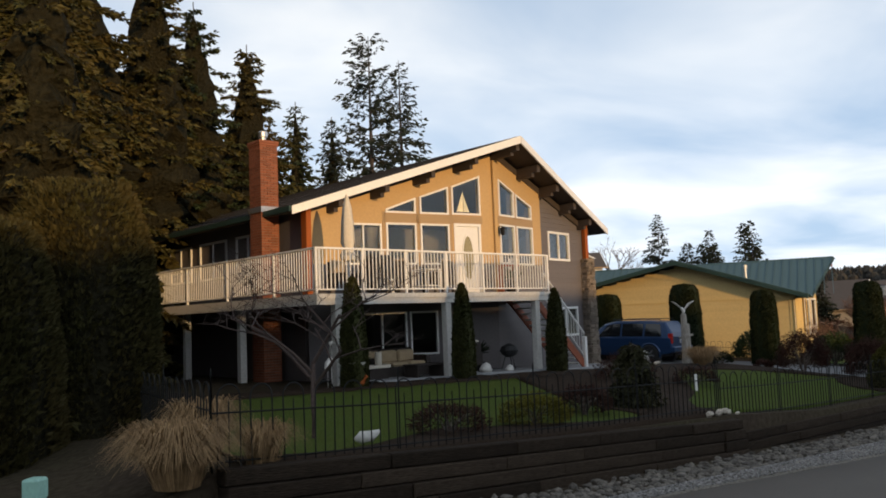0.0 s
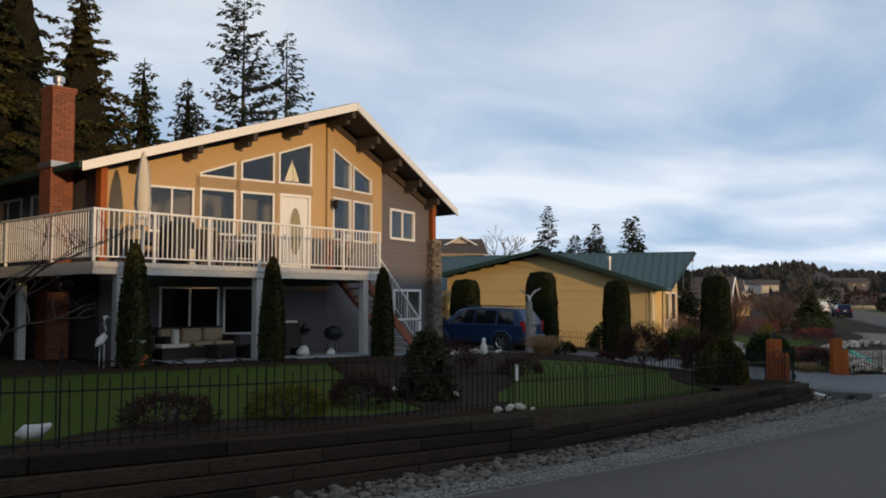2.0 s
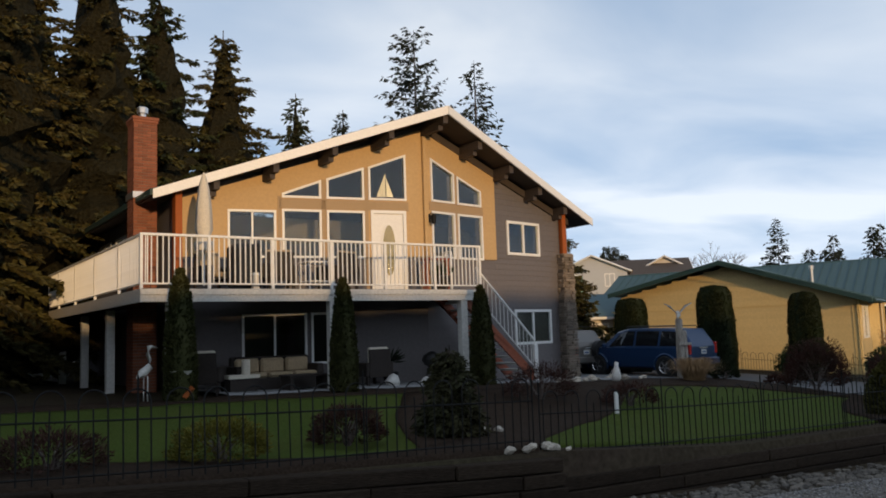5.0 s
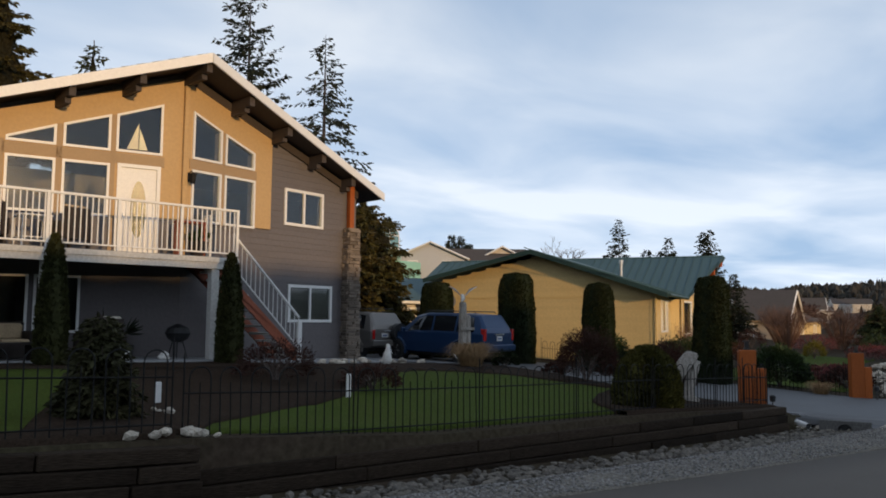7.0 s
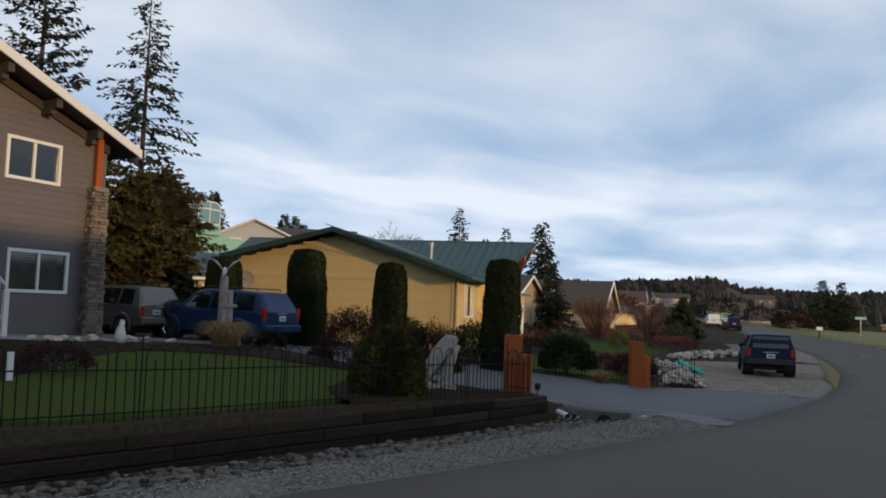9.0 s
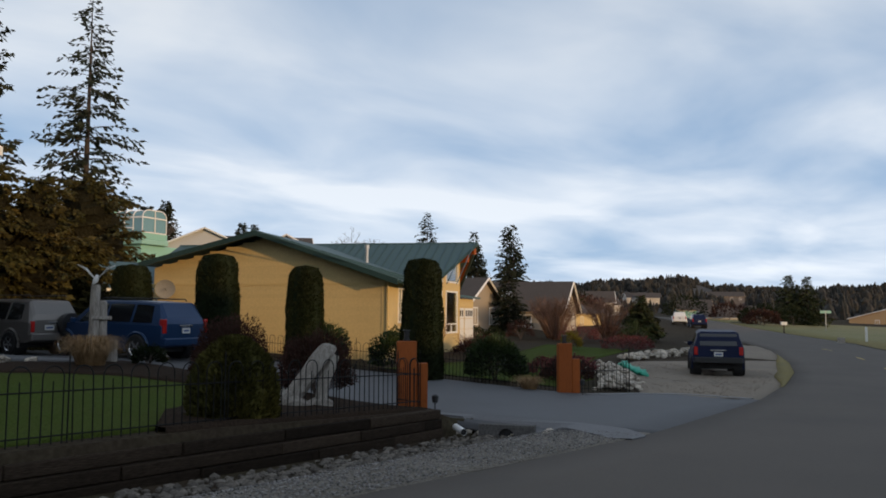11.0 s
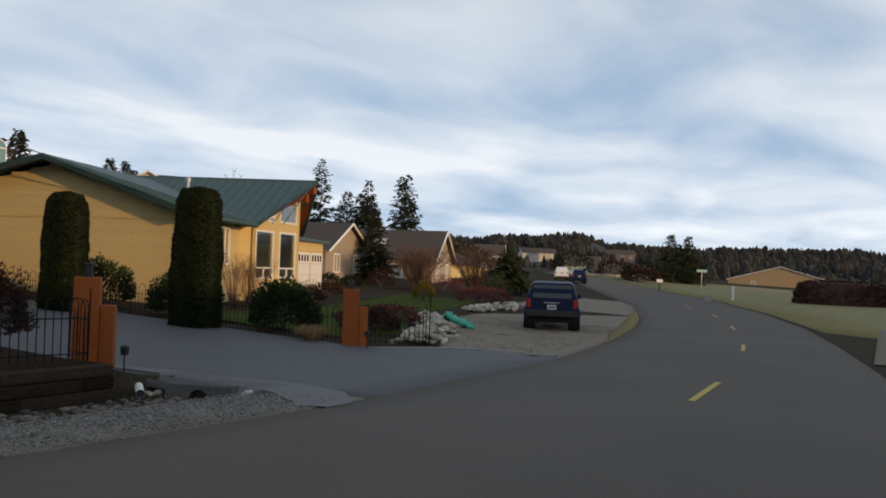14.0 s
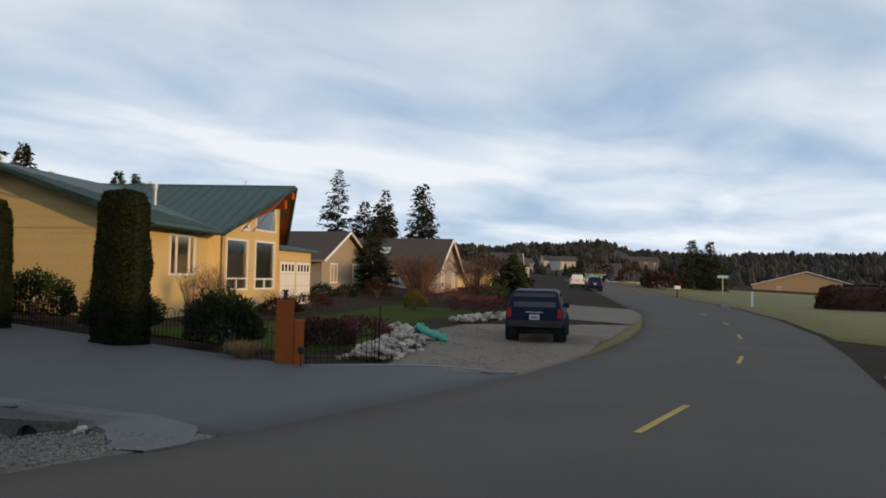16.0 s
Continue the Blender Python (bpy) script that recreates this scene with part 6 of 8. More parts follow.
# ---------------------------------------------------------------- other houses
def house(x, y, turn, L, W, base, eave, ridge, wall, roof, label, windows=6, group="", over=0.45, sky=False):
    """A gabled house: ridge along its local x, front along local -y."""
    h = thing("house", pose(x, y, 0, 0, 0, turn), label, "house", group)
    part("wall", boxes((-L / 2, L / 2, -W / 2, W / 2, base, eave)), wall, h)
    for s in (-1, 1):
        bm = bmesh.new()
        v = [bm.verts.new(p) for p in ((s * L / 2, -W / 2, eave), (s * L / 2, W / 2, eave), (s * L / 2, 0, ridge - 0.12), (s * (L / 2 - 0.15), -W / 2, eave), (s * (L / 2 - 0.15), W / 2, eave), (s * (L / 2 - 0.15), 0, ridge - 0.12))]
        for q in ((0, 1, 2), (3, 5, 4), (0, 2, 5, 3), (1, 4, 5, 2)):
            bm.faces.new([v[i] for i in q])
        bmesh.ops.recalc_face_normals(bm, faces=bm.faces)
        part("gable", bm, wall, h)
        k = (ridge - eave) / (W / 2)
        e = [(-L / 2 - over, s * (W / 2 + over), eave - k * over + 0.08), (L / 2 + over, s * (W / 2 + over), eave - k * over + 0.08), (L / 2 + over, 0, ridge), (-L / 2 - over, 0, ridge)]
        rp = roof_plate(h, e if s < 0 else e[::-1], roof, 0.14)
        for sx in (-1, 1):
            part("barge_board", tube(bmesh.new(), [(sx * (L / 2 + over), s * (W / 2 + over), eave - k * over - 0.02), (sx * (L / 2 + over), 0, ridge - 0.1)], 0.10, 4), "white" if wall in ("cream", "trimtan", "greige", "palewall") else "trimtan", h)
    for i in range(windows):
        s0 = -L / 2 + L * (i + 0.5) / windows
        wz = eave - 1.75
        window(h, pose(0, -W / 2 - 0.01, 0), s0 - 0.6, s0 + 0.6, wz, wz + 1.3, (s0,), (), border=0.1)
    for s in (-1, 1):
        m = pose(s * (L / 2 + 0.01), 0, 0, 0, 0, 90 * s)
        for s0 in (-W / 4, W / 4):
            window(h, m, s0 - 0.55, s0 + 0.55, eave - 1.75, eave - 0.35, (s0,), (), border=0.1)
    part("gutter", boxes((-L / 2 - over, L / 2 + over, -W / 2 - over - 0.1, -W / 2 - over, eave - (ridge - eave) / (W / 2) * over - 0.06, eave - (ridge - eave) / (W / 2) * over + 0.07)), "white" if wall == "cream" else "trimtan", h)
    if sky:
        part("skylight", boxes((0.5, 1.7, -W / 4 - 0.7, -W / 4 + 0.5, 0, 0.1), bevel=0.02), "greysky", h, "pale skylight dome").matrix_basis = Matrix.Translation((0, 0, eave + (ridge - eave) * 0.5 + 0.12)) @ Matrix.Translation((0, -W / 4, 0)) @ Matrix.Rotation(math.atan2(ridge - eave, W / 2), 4, "X") @ Matrix.Translation((0, W / 4, 0))
    return h


house(51.0, 21.0, -80, 14, 7.2, -1.3, 1.62, 3.6, "greige", "brownroof", "tan single-storey house with a brown shingle roof and white windows", 4)
house(66.4, 20.6, -75, 13.0, 8.0, -1.4, 1.2, 3.85, "greige", "brownroof", "tan single-storey house with a brown roof and skylight", 2, sky=True)
house(83, 24, 8, 16, 8, -1.6, 1.0, 2.6, "yellow", "brownroof", "yellow-tan low house beyond the garden", 3)
house(53.7, 48.4, 47, 8, 7.4, 2.0, 7.35, 9.05, "palewall", "brownroof", "pale gabled wing of a two-storey house on the rise", 3)
house(59.2, 47.6, -43, 12, 8, 2.0, 7.0, 8.9, "palewall", "brownroof", "pale two-storey house on the rise behind", 5)
# part of the pale house; cream puts yellow light into its wall
house(62.6, 46.0, 47, 5, 5.2, 2.0, 7.7, 9.15, "cream", "brownroof", "cross-gabled end of the house on the rise, cream for warm light on it", 2)
house(20.5, 15.0, 0, 4.5, 5.0, 0.0, 1.9, 3.1, "cream", "greenmetal", "small garden house with a teal metal roof", 2)
rng = random.Random(8)
for i, (x, y, L, W, wall, top) in enumerate(((170, 58, 14, 9, "cream", 6.0), (186, 63, 12, 9, "cream", 5.6), (202, 44, 10, 9, "mint", 4.6), (215, 38, 16, 10, "cream", 3.2), (150, 70, 16, 9, "cream", 5.0), (260, 130, 18, 10, "cream", 5.5), (285, 118, 16, 10, "cream", 6.0), (300, 140, 18, 10, "cream", 8.0), (330, 125, 18, 11, "cream", 9.0),
                                              (245, 105, 15, 10, "cream", 4.5), (225, 90, 15, 9, "cream", 4.0), (370, 120, 20, 12, "cream", 11), (400, 90, 20, 12, "grey", 12), (300, 172, 20, 12, "cream", 9), (300, 160, 22, 11, "grey", 9.5))):
    house(x, y, -55 + rng.uniform(-15, 15), L * 0.8, W * 0.8, max(-2.0, top - 7.0), top - 2.4, top, wall, "brownroof", "distant pale house among trees on the far slope" if i < 13 else "distant low brown house across the field", 4, "distant houses")

house(248, 2.4, 8, 22, 26, -2.0, 0.2, 3.9, "trimtan", "brownroof", "distant low brown gabled house across the field", 4)
house(205, 26, 20, 16, 14, -2.0, 0.0, 2.6, "grey", "brownroof", "distant low grey-brown barn by the bend", 2)
house(191, 34.3, -62, 9.5, 8, -3.0, 0.3, 1.9, "cream", "brownroof", "distant white two-storey house by the bend", 4)
house(193, 28.8, -62, 4, 5, -3.0, -0.2, 1.5, "palewall", "brownroof", "distant pale blue gabled house by the bend", 1)
mint = thing("mint_house", pose(42.61, 43.77, -1.21, 0, 0, -78) @ Matrix.Diagonal((1.05, 1.15, 1.38, 1)), "mint-green house with a curved glass sunroom on top", "house")
part("wall", boxes((-5.2, -0.35, 0.3, 6.5, 1.2, 5.75), bevel=0.05), "mint", mint)
part("upper_wall", boxes((-8.0, -6.1, 0.6, 3.4, 1.2, 9.1), bevel=0.05), "mint", mint)
part("flat_roof", boxes((-5.4, -3.1, -0.1, 6.6, 5.75, 6.1), bevel=0.03), "green", mint, "dark green roof edge")
part("cornice", boxes((-3.05, 0.12, -0.12, 2.9, 5.76, 6.08), bevel=0.04), "green", mint, "teal cornice")
part("parapet", boxes((-3.0, 0.06, -0.06, 2.8, 6.08, 6.5), bevel=0.03), "mint", mint)
ARC = [(0.0, 6.5), (0.0, 7.55)] + [(0.75 * (1 - math.cos(a * math.pi / 12)), 7.55 + 0.45 * math.sin(a * math.pi / 12)) for a in range(1, 7)]
ARC += [(2.7 - y, z) for y, z in reversed(ARC)]
for x0, x1 in ((-2.9, -1.95), (-1.95, -1.0), (-1.0, 0.0)):
    bm = bmesh.new()
    ra, rb = [bm.verts.new((x0, y, z)) for y, z in ARC], [bm.verts.new((x1, y, z)) for y, z in ARC]
    for i in range(len(ARC) - 1):
        bm.faces.new((ra[i], rb[i], rb[i + 1], ra[i + 1]))
    part("curved_pane", bm, "sunglass", mint, "blue-green curved glazing" if x0 < -2 else "")
for x in (-2.9, -1.95, -1.0, 0.0):
    part("sunroom_rib", tube(bmesh.new(), [(x, y - 0.02, z + 0.02) for y, z in ARC], 0.045, 6), "white", mint, "white curved sunroom rib")
part("sunroom_bar", boxes((-2.9, 0.0, -0.06, -0.01, 7.45, 7.56), (-2.9, -0.9, -0.06, -0.01, 6.78, 6.86), bevel=0.01), "white", mint)
bm = bmesh.new()
bm.faces.new([bm.verts.new((0.0, y, z)) for y, z in ARC])
part("sunroom_end", bm, "sunglass", mint, "blue-green glazed end wall")
part("end_bar", boxes((0.01, 0.06, 0.0, 2.7, 7.46, 7.55), (0.01, 0.06, 0.0, 2.7, 6.5, 6.58), bevel=0.01), "white", mint)
part("end_mullion", boxes((0.01, 0.06, 1.3, 1.39, 6.5, 7.98), bevel=0.01), "white", mint)
part("end_mullion", boxes((0.01, 0.06, 2.62, 2.70, 6.5, 7.55), bevel=0.01), "white", mint)

# ---------------------------------------------------------------- vehicles
def car(name, m, stations, label, paint, wheel_y, wheel_r, track, side_windows, rear, spare=False, rack=False):
    c = thing(name, m, label, "car")
    bm = bmesh.new()
    rings = []
    for y, zs, zb, zt, ws, wb, wt in stations:
        zm = (zs + zb) / 2
        pr = [(-ws, zs), (-wb * 1.01, zm), (-wb, zb), (-wt - 0.02, zt - 0.05), (-wt + 0.07, zt), (wt - 0.07, zt), (wt + 0.02, zt - 0.05), (wb, zb), (wb * 1.01, zm), (ws, zs)]
        rings.append([bm.verts.new((x, y, z)) for x, z in pr])
    n = 10
    for a, b in zip(rings, rings[1:]):
        for k in range(n):
            bm.faces.new((a[k], a[(k + 1) % n], b[(k + 1) % n], b[k]))
    bm.faces.new(rings[0])
    bm.faces.new(rings[-1][::-1])
    bmesh.ops.recalc_face_normals(bm, faces=bm.faces)
    body = part("body", bm, paint, c, smooth=False)

    def at(y, t, side):
        for p, q in zip(stations, stations[1:]):
            if p[0] <= y <= q[0]:
                u = (y - p[0]) / (q[0] - p[0])
                zb, zt, wb, wt = (p[i] + (q[i] - p[i]) * u for i in (2, 3, 5, 6))
                zt -= 0.05
                wt += 0.02
                return Vector((side * (wb + (wt - wb) * t), y, zb + (zt - zb) * t))

    for side in (-1, 1):
        for (y0, y1, y0t, y1t) in side_windows:
            g = bmesh.new()
            o = Vector((side * 0.012, 0, 0.004))
            vs = [g.verts.new(p + o) for p in (at(y0, 0.10, side), at((y0 + y1) / 2, 0.10, side), at(y1, 0.10, side), at(y1t, 0.9, side), at((y0t + y1t) / 2, 0.92, side), at(y0t, 0.9, side))]
            g.faces.new(vs if side > 0 else vs[::-1])
            r = bmesh.ops.extrude_face_region(g, geom=list(g.faces))
            bmesh.ops.translate(g, vec=(-side * 0.01, 0, 0), verts=[v for v in r["geom"] if isinstance(v, bmesh.types.BMVert)])
            part("side_window", g, "carglass", c)
        part("sill_trim", boxes((side * track - 0.04, side * track + 0.04, wheel_y[0] + 0.4, wheel_y[1] - 0.4, 0.34, 0.44), bevel=0.01), "plasticblack" if paint != "bluecar" else paint, c)
        part("mirror", boxes((side * (track + 0.16) - 0.09, side * (track + 0.16) + 0.09, stations[-4][0] - 0.28, stations[-4][0] - 0.18, 1.06, 1.22), bevel=0.02), paint, c)
        for y in side_windows:
            part("door_handle", boxes((side * (track + 0.105) - 0.012, side * (track + 0.105) + 0.012, y[0] + 0.05, y[0] + 0.2, 0.93, 0.96)), paint, c)
        for wy in wheel_y:
            w = new("wheel")
            w.parent, w.matrix_basis = c, pose(side * (track + 0.10), wy, wheel_r, 0, 90, 0)
            t = bmesh.new()
            prof = [(wheel_r * 0.62, -0.11), (wheel_r * 0.94, -0.115), (wheel_r, -0.08), (wheel_r, 0.08), (wheel_r * 0.94, 0.115), (wheel_r * 0.62, 0.11)]
            rg = [[t.verts.new((r_ * math.cos(k * math.tau / 24), r_ * math.sin(k * math.tau / 24), z)) for r_, z in prof] for k in range(24)]
            for k in range(24):
                for j in range(5):
                    t.faces.new((rg[k][j], rg[(k + 1) % 24][j], rg[(k + 1) % 24][j + 1], rg[k][j + 1]))
            part("tyre", t, "rubber", w)
            rm = tube(bmesh.new(), [(0, 0, -0.05), (0, 0, 0.05)], wheel_r * 0.63, 20)
            part("rim_back", rm, "plasticblack", w)
            for k in range(5):
                part("spoke", boxes((0.03, wheel_r * 0.62, -0.032, 0.032, side * 0.05, side * 0.085) if side > 0 else (0.03, wheel_r * 0.62, -0.032, 0.032, -0.085, -0.05)), "chrome", w).matrix_basis = pose(0, 0, 0, 0, 0, 72 * k)
            part("rim_ring", tube(bmesh.new(), [(wheel_r * 0.6 * math.cos(k * math.tau / 20), wheel_r * 0.6 * math.sin(k * math.tau / 20), side * 0.08) for k in range(21)], 0.018, 4), "chrome", w)
            bm = bmesh.new()
            tube(bm, [(side * (track + 0.14), wy + (wheel_r + 0.075) * math.cos(a * math.pi / 12), wheel_r + (wheel_r + 0.075) * math.sin(a * math.pi / 12)) for a in range(-1, 14)], 0.045, 5)
            part("wheel_arch", bm, paint, c)
            part("arch_liner", tube(bmesh.new(), [(side * (track - 0.2), wy, wheel_r), (side * (track + 0.14), wy, wheel_r)], wheel_r + 0.045, 20), "plasticblack", c)
    ry = stations[0][0]
    part("rear_bumper", boxes((-rear["w"], rear["w"], ry - 0.12, ry + 0.12, rear["bz"], rear["bz"] + 0.22), bevel=0.03), rear["bumper"], c)
    g = boxes((-rear["gw"], rear["gw"], -0.012, 0.012, 0, rear["gh"]), bevel=0.006)
    part("rear_window", g, "carglass", c).matrix_basis = pose(0, rear["gy"], rear["gz"], rear["tilt"], 0, 0)
    for side in (-1, 1):
        part("tail_lamp", boxes((side * rear["lx"] - 0.07, side * rear["lx"] + 0.07, ry - 0.02, ry + 0.16, rear["lz"], rear["lz"] + rear["lh"]), bevel=0.015), "redlens", c, "red tail lamp")
    pl = part("number_plate", boxes((rear["px"] - 0.16, rear["px"] + 0.16, ry - 0.03, ry - 0.01, rear["pz"], rear["pz"] + 0.16)), "plate", c, "white number plate with plain bars")
    part("plate_bar", boxes((rear["px"] - 0.11, rear["px"] + 0.11, ry - 0.036, ry - 0.03, rear["pz"] + 0.05, rear["pz"] + 0.10)), "blue", pl)
    part("tailgate_strip", boxes((-0.28, 0.28, ry - 0.03, ry - 0.005, rear["pz"] + 0.2, rear["pz"] + 0.25), bevel=0.008), "chrome", c)
    part("underbody", boxes((-0.7, 0.7, wheel_y[0] - 0.3, wheel_y[1] + 0.3, 0.24, 0.42)), "plasticblack", c)
    fy = stations[-1][0]
    part("front_bumper", boxes((-rear["w"] + 0.06, rear["w"] - 0.06, fy - 0.2, fy + 0.06, 0.40, 0.62), bevel=0.03), paint, c)
    part("grille", boxes((-0.45, 0.45, fy - 0.03, fy + 0.02, 0.64, 0.80), bevel=0.01), "plasticblack", c)
    for side in (-1, 1):
        part("headlamp", boxes((side * 0.66 - 0.14, side * 0.66 + 0.14, fy - 0.12, fy + 0.0, 0.66, 0.80), bevel=0.02), "chrome", c, "clear headlamp")
    if rack:
        for side in (-1, 1):
            part("roof_rail", tube(bmesh.new(), [(side * 0.62, -1.9, 1.80), (side * 0.62, -1.85, 1.86), (side * 0.62, 0.3, 1.86), (side * 0.62, 0.4, 1.80)], 0.02, 5), "plasticblack", c)
    if spare:
        t = tube(bmesh.new(), [(0.35, ry - 0.06, 0.95), (0.35, ry - 0.28, 0.95)], 0.36, 20)
        part("spare_wheel", t, "plasticblack", c, "covered spare wheel")
    return c


SUV = [(-2.50, .50, 1.00, 1.12, .86, .90, .82), (-2.44, .44, 1.04, 1.30, .90, .94, .78), (-2.12, .40, 1.07, 1.75, .93, .955, .70), (-1.0, .38, 1.07, 1.80, .94, .965, .71), (0.2, .38, 1.07, 1.79, .94, .965, .71),
       (0.75, .38, 1.07, 1.66, .94, .965, .70), (1.40, .38, 1.06, 1.14, .94, .96, .80), (2.2, .40, .97, 1.03, .92, .94, .80), (2.46, .45, .82, .90, .86, .88, .72), (2.55, .50, .62, .68, .78, .80, .66)]
car("suv", Matrix.Translation((12.8, 3.5, land(12.8, 2.5) + 0.0)) @ pose(0, 0, 0, 1.0, 0, 8), SUV, "metallic blue large estate SUV parked on the driveway", "bluecar", (-1.52, 1.52), 0.385, 0.84,
    [(-2.05, -1.28, -1.95, -1.28), (-1.18, -0.22, -1.18, -0.20), (-0.12, 0.98, -0.12, 0.55)],
    dict(w=0.93, bz=0.48, bumper="bluecar", gw=0.68, gh=0.56, gy=-2.44, gz=1.13, tilt=-28, lx=0.86, lz=0.84, lh=0.42, px=0.0, pz=0.84), rack=True)
car("suv", Matrix.Translation((11.3, 7.4, land(11.3, 7) + 0.03)) @ pose(0, 0, 0, 0, 0, 4), [tuple(v * (0.93 if i in (0,) else 0.97) for i, v in enumerate(s)) for s in SUV], "silver-grey SUV with a covered spare wheel on its tailgate", "silvercar", (-1.42, 1.42), 0.365, 0.80,
    [(-1.9, -1.2, -1.8, -1.2), (-1.1, -0.2, -1.1, -0.2), (-0.1, 0.85, -0.1, 0.5)],
    dict(w=0.90, bz=0.46, bumper="silvercar", gw=0.64, gh=0.52, gy=-2.27, gz=1.10, tilt=-26, lx=0.80, lz=0.72, lh=0.34, px=-0.25, pz=0.78), spare=True, rack=True)
TRUCK = [(-2.70, .55, 1.02, 1.10, .84, .87, .82), (-2.66, .52, 1.05, 1.45, .87, .90, .74), (-2.50, .50, 1.06, 1.66, .88, .90, .70), (-1.4, .48, 1.06, 1.70, .88, .90, .70), (-0.75, .48, 1.06, 1.71, .88, .90, .69), (-0.6, .48, 1.06, 1.70, .88, .90, .68),
         (0.35, .48, 1.06, 1.66, .88, .90, .68), (1.05, .48, 1.05, 1.12, .88, .90, .76), (2.3, .50, .96, 1.02, .87, .88, .74), (2.42, .52, .80, .86, .84, .85, .70)]
tx, ty = 30.5, -9.85
pk = car("pickup_truck", Matrix.Translation((tx, ty, land(tx, ty) + 0.05)) @ pose(0, 0, 0, 0, 0, -71), TRUCK, "dark navy pickup with a canopy parked on the gravel", "navycar", (-1.55, 1.55), 0.37, 0.78,
         [(-2.35, -0.9, -2.3, -0.9), (-0.5, 0.62, -0.5, 0.3)],
         dict(w=0.86, bz=0.50, bumper="plasticblack", gw=0.66, gh=0.46, gy=-2.70, gz=1.14, tilt=-12, lx=0.80, lz=0.80, lh=0.30, px=0.0, pz=0.75))
for i, (x, y, a, p) in enumerate(((116, 19.5, -70, "white"), (108.5, 14.6, -66, "navycar"), (98, 26, 20, "silvercar"))):
    car("parked_car", Matrix.Translation((x, y, land(x, y))) @ pose(0, 0, 0, 0, 0, a), SUV, "distant parked car by the road", p, (-1.52, 1.52), 0.385, 0.84, [(-2.05, -1.28, -1.95, -1.28), (-1.18, -0.22, -1.18, -0.20), (-0.12, 0.98, -0.12, 0.55)],
        dict(w=0.93, bz=0.48, bumper=p, gw=0.68, gh=0.56, gy=-2.44, gz=1.13, tilt=-28, lx=0.84, lz=0.82, lh=0.36, px=0.0, pz=0.80))["group"] = "distant cars"

# ---------------------------------------------------------------- stones
ICO = bmesh.new()
bmesh.ops.create_icosphere(ICO, subdivisions=1, radius=0.5)
ICO_V, ICO_F = np.array([v.co[:] for v in ICO.verts]), [[v.index for v in f.verts] for f in ICO.faces]
ICO.free()


def stones_mesh(name, places, mat, seed, label, category):
    """Loose stones too many to count, as one object."""
    r = np.random.RandomState(seed)
    V, F = [], []
    for x, y, z, s in places:
        sc = s * r.uniform(0.7, 1.3, 3) * np.array([1.15, 1.0, 0.7])
        a = r.uniform(0, math.tau)
        c, sn = math.cos(a), math.sin(a)
        p = ICO_V * (1 + r.uniform(-0.18, 0.18, (len(ICO_V), 1))) * sc
        p = np.stack([p[:, 0] * c - p[:, 1] * sn + x, p[:, 0] * sn + p[:, 1] * c + y, p[:, 2] + z], 1)
        k = len(V)
        V.extend(p.tolist())
        F.extend([[i + k for i in f] for f in ICO_F])
    me = bpy.data.meshes.new(name)
    me.from_pydata(V, [], F)
    me.materials.append(M[mat] if isinstance(mat, str) else mat)
    return tagged(new(name, me), label, category, kind="stuff")


rng = random.Random(21)
ditch = []
for _ in range(3600):
    x = rng.uniform(-14, 9.8)
    y = rng.triangular(-13.1, -11.35, -12.0)
    ditch.append((x, y, land(x, y) + 0.02, rng.choice((0.05, 0.07, 0.09, 0.13))))
stones_mesh("ditch_stones", ditch, "cobble", 1, "grey-brown cobbles filling the roadside ditch", "stones")
chips = []
for _ in range(15000):
    x = rng.uniform(-12, 9.6)
    a, b = edge_l(x) + 0.05, line(x, [(-15, -12.9), (-2, -13.1), (2, -12.85), (6.6, -12.5), (8.8, -12.9), (10, -14.2)])
    y = rng.uniform(a, b)
    chips.append((x, y, land(x, y) + 0.045, rng.uniform(0.014, 0.032)))
stones_mesh("gravel_chips", chips, material("gravel_chips", (0.21, 0.20, 0.19), 0.95, vary=0.2, bump=0.1, each=0.55), 2, "loose pale gravel chips on the shoulder", "gravel")
chips = []
for _ in range(2600):
    x = rng.uniform(18.6, 34)
    a, b = edge_l(x) + 0.5, line(x, [(18.4, -11.3), (22.5, -9.6), (25, -8.3), (27, -6.6), (34, -5.2)])
    y = rng.uniform(a, b)
    chips.append((x, y, land(x, y) + 0.030, rng.uniform(0.02, 0.04)))
stones_mesh("gravel_chips", chips, "gravel", 3, "loose gravel on the parking strip", "gravel")

BOULDERS = []
for k in range(5):
    r = np.random.RandomState(40 + k)
    me = bpy.data.meshes.new("boulder")
    me.from_pydata((ICO_V * (1 + r.uniform(-0.15, 0.15, (len(ICO_V), 1))) * np.array([1.2, 1.0, 0.75])).tolist(), [], ICO_F)
    me.materials.append(M["rock"])
    BOULDERS.append(me)


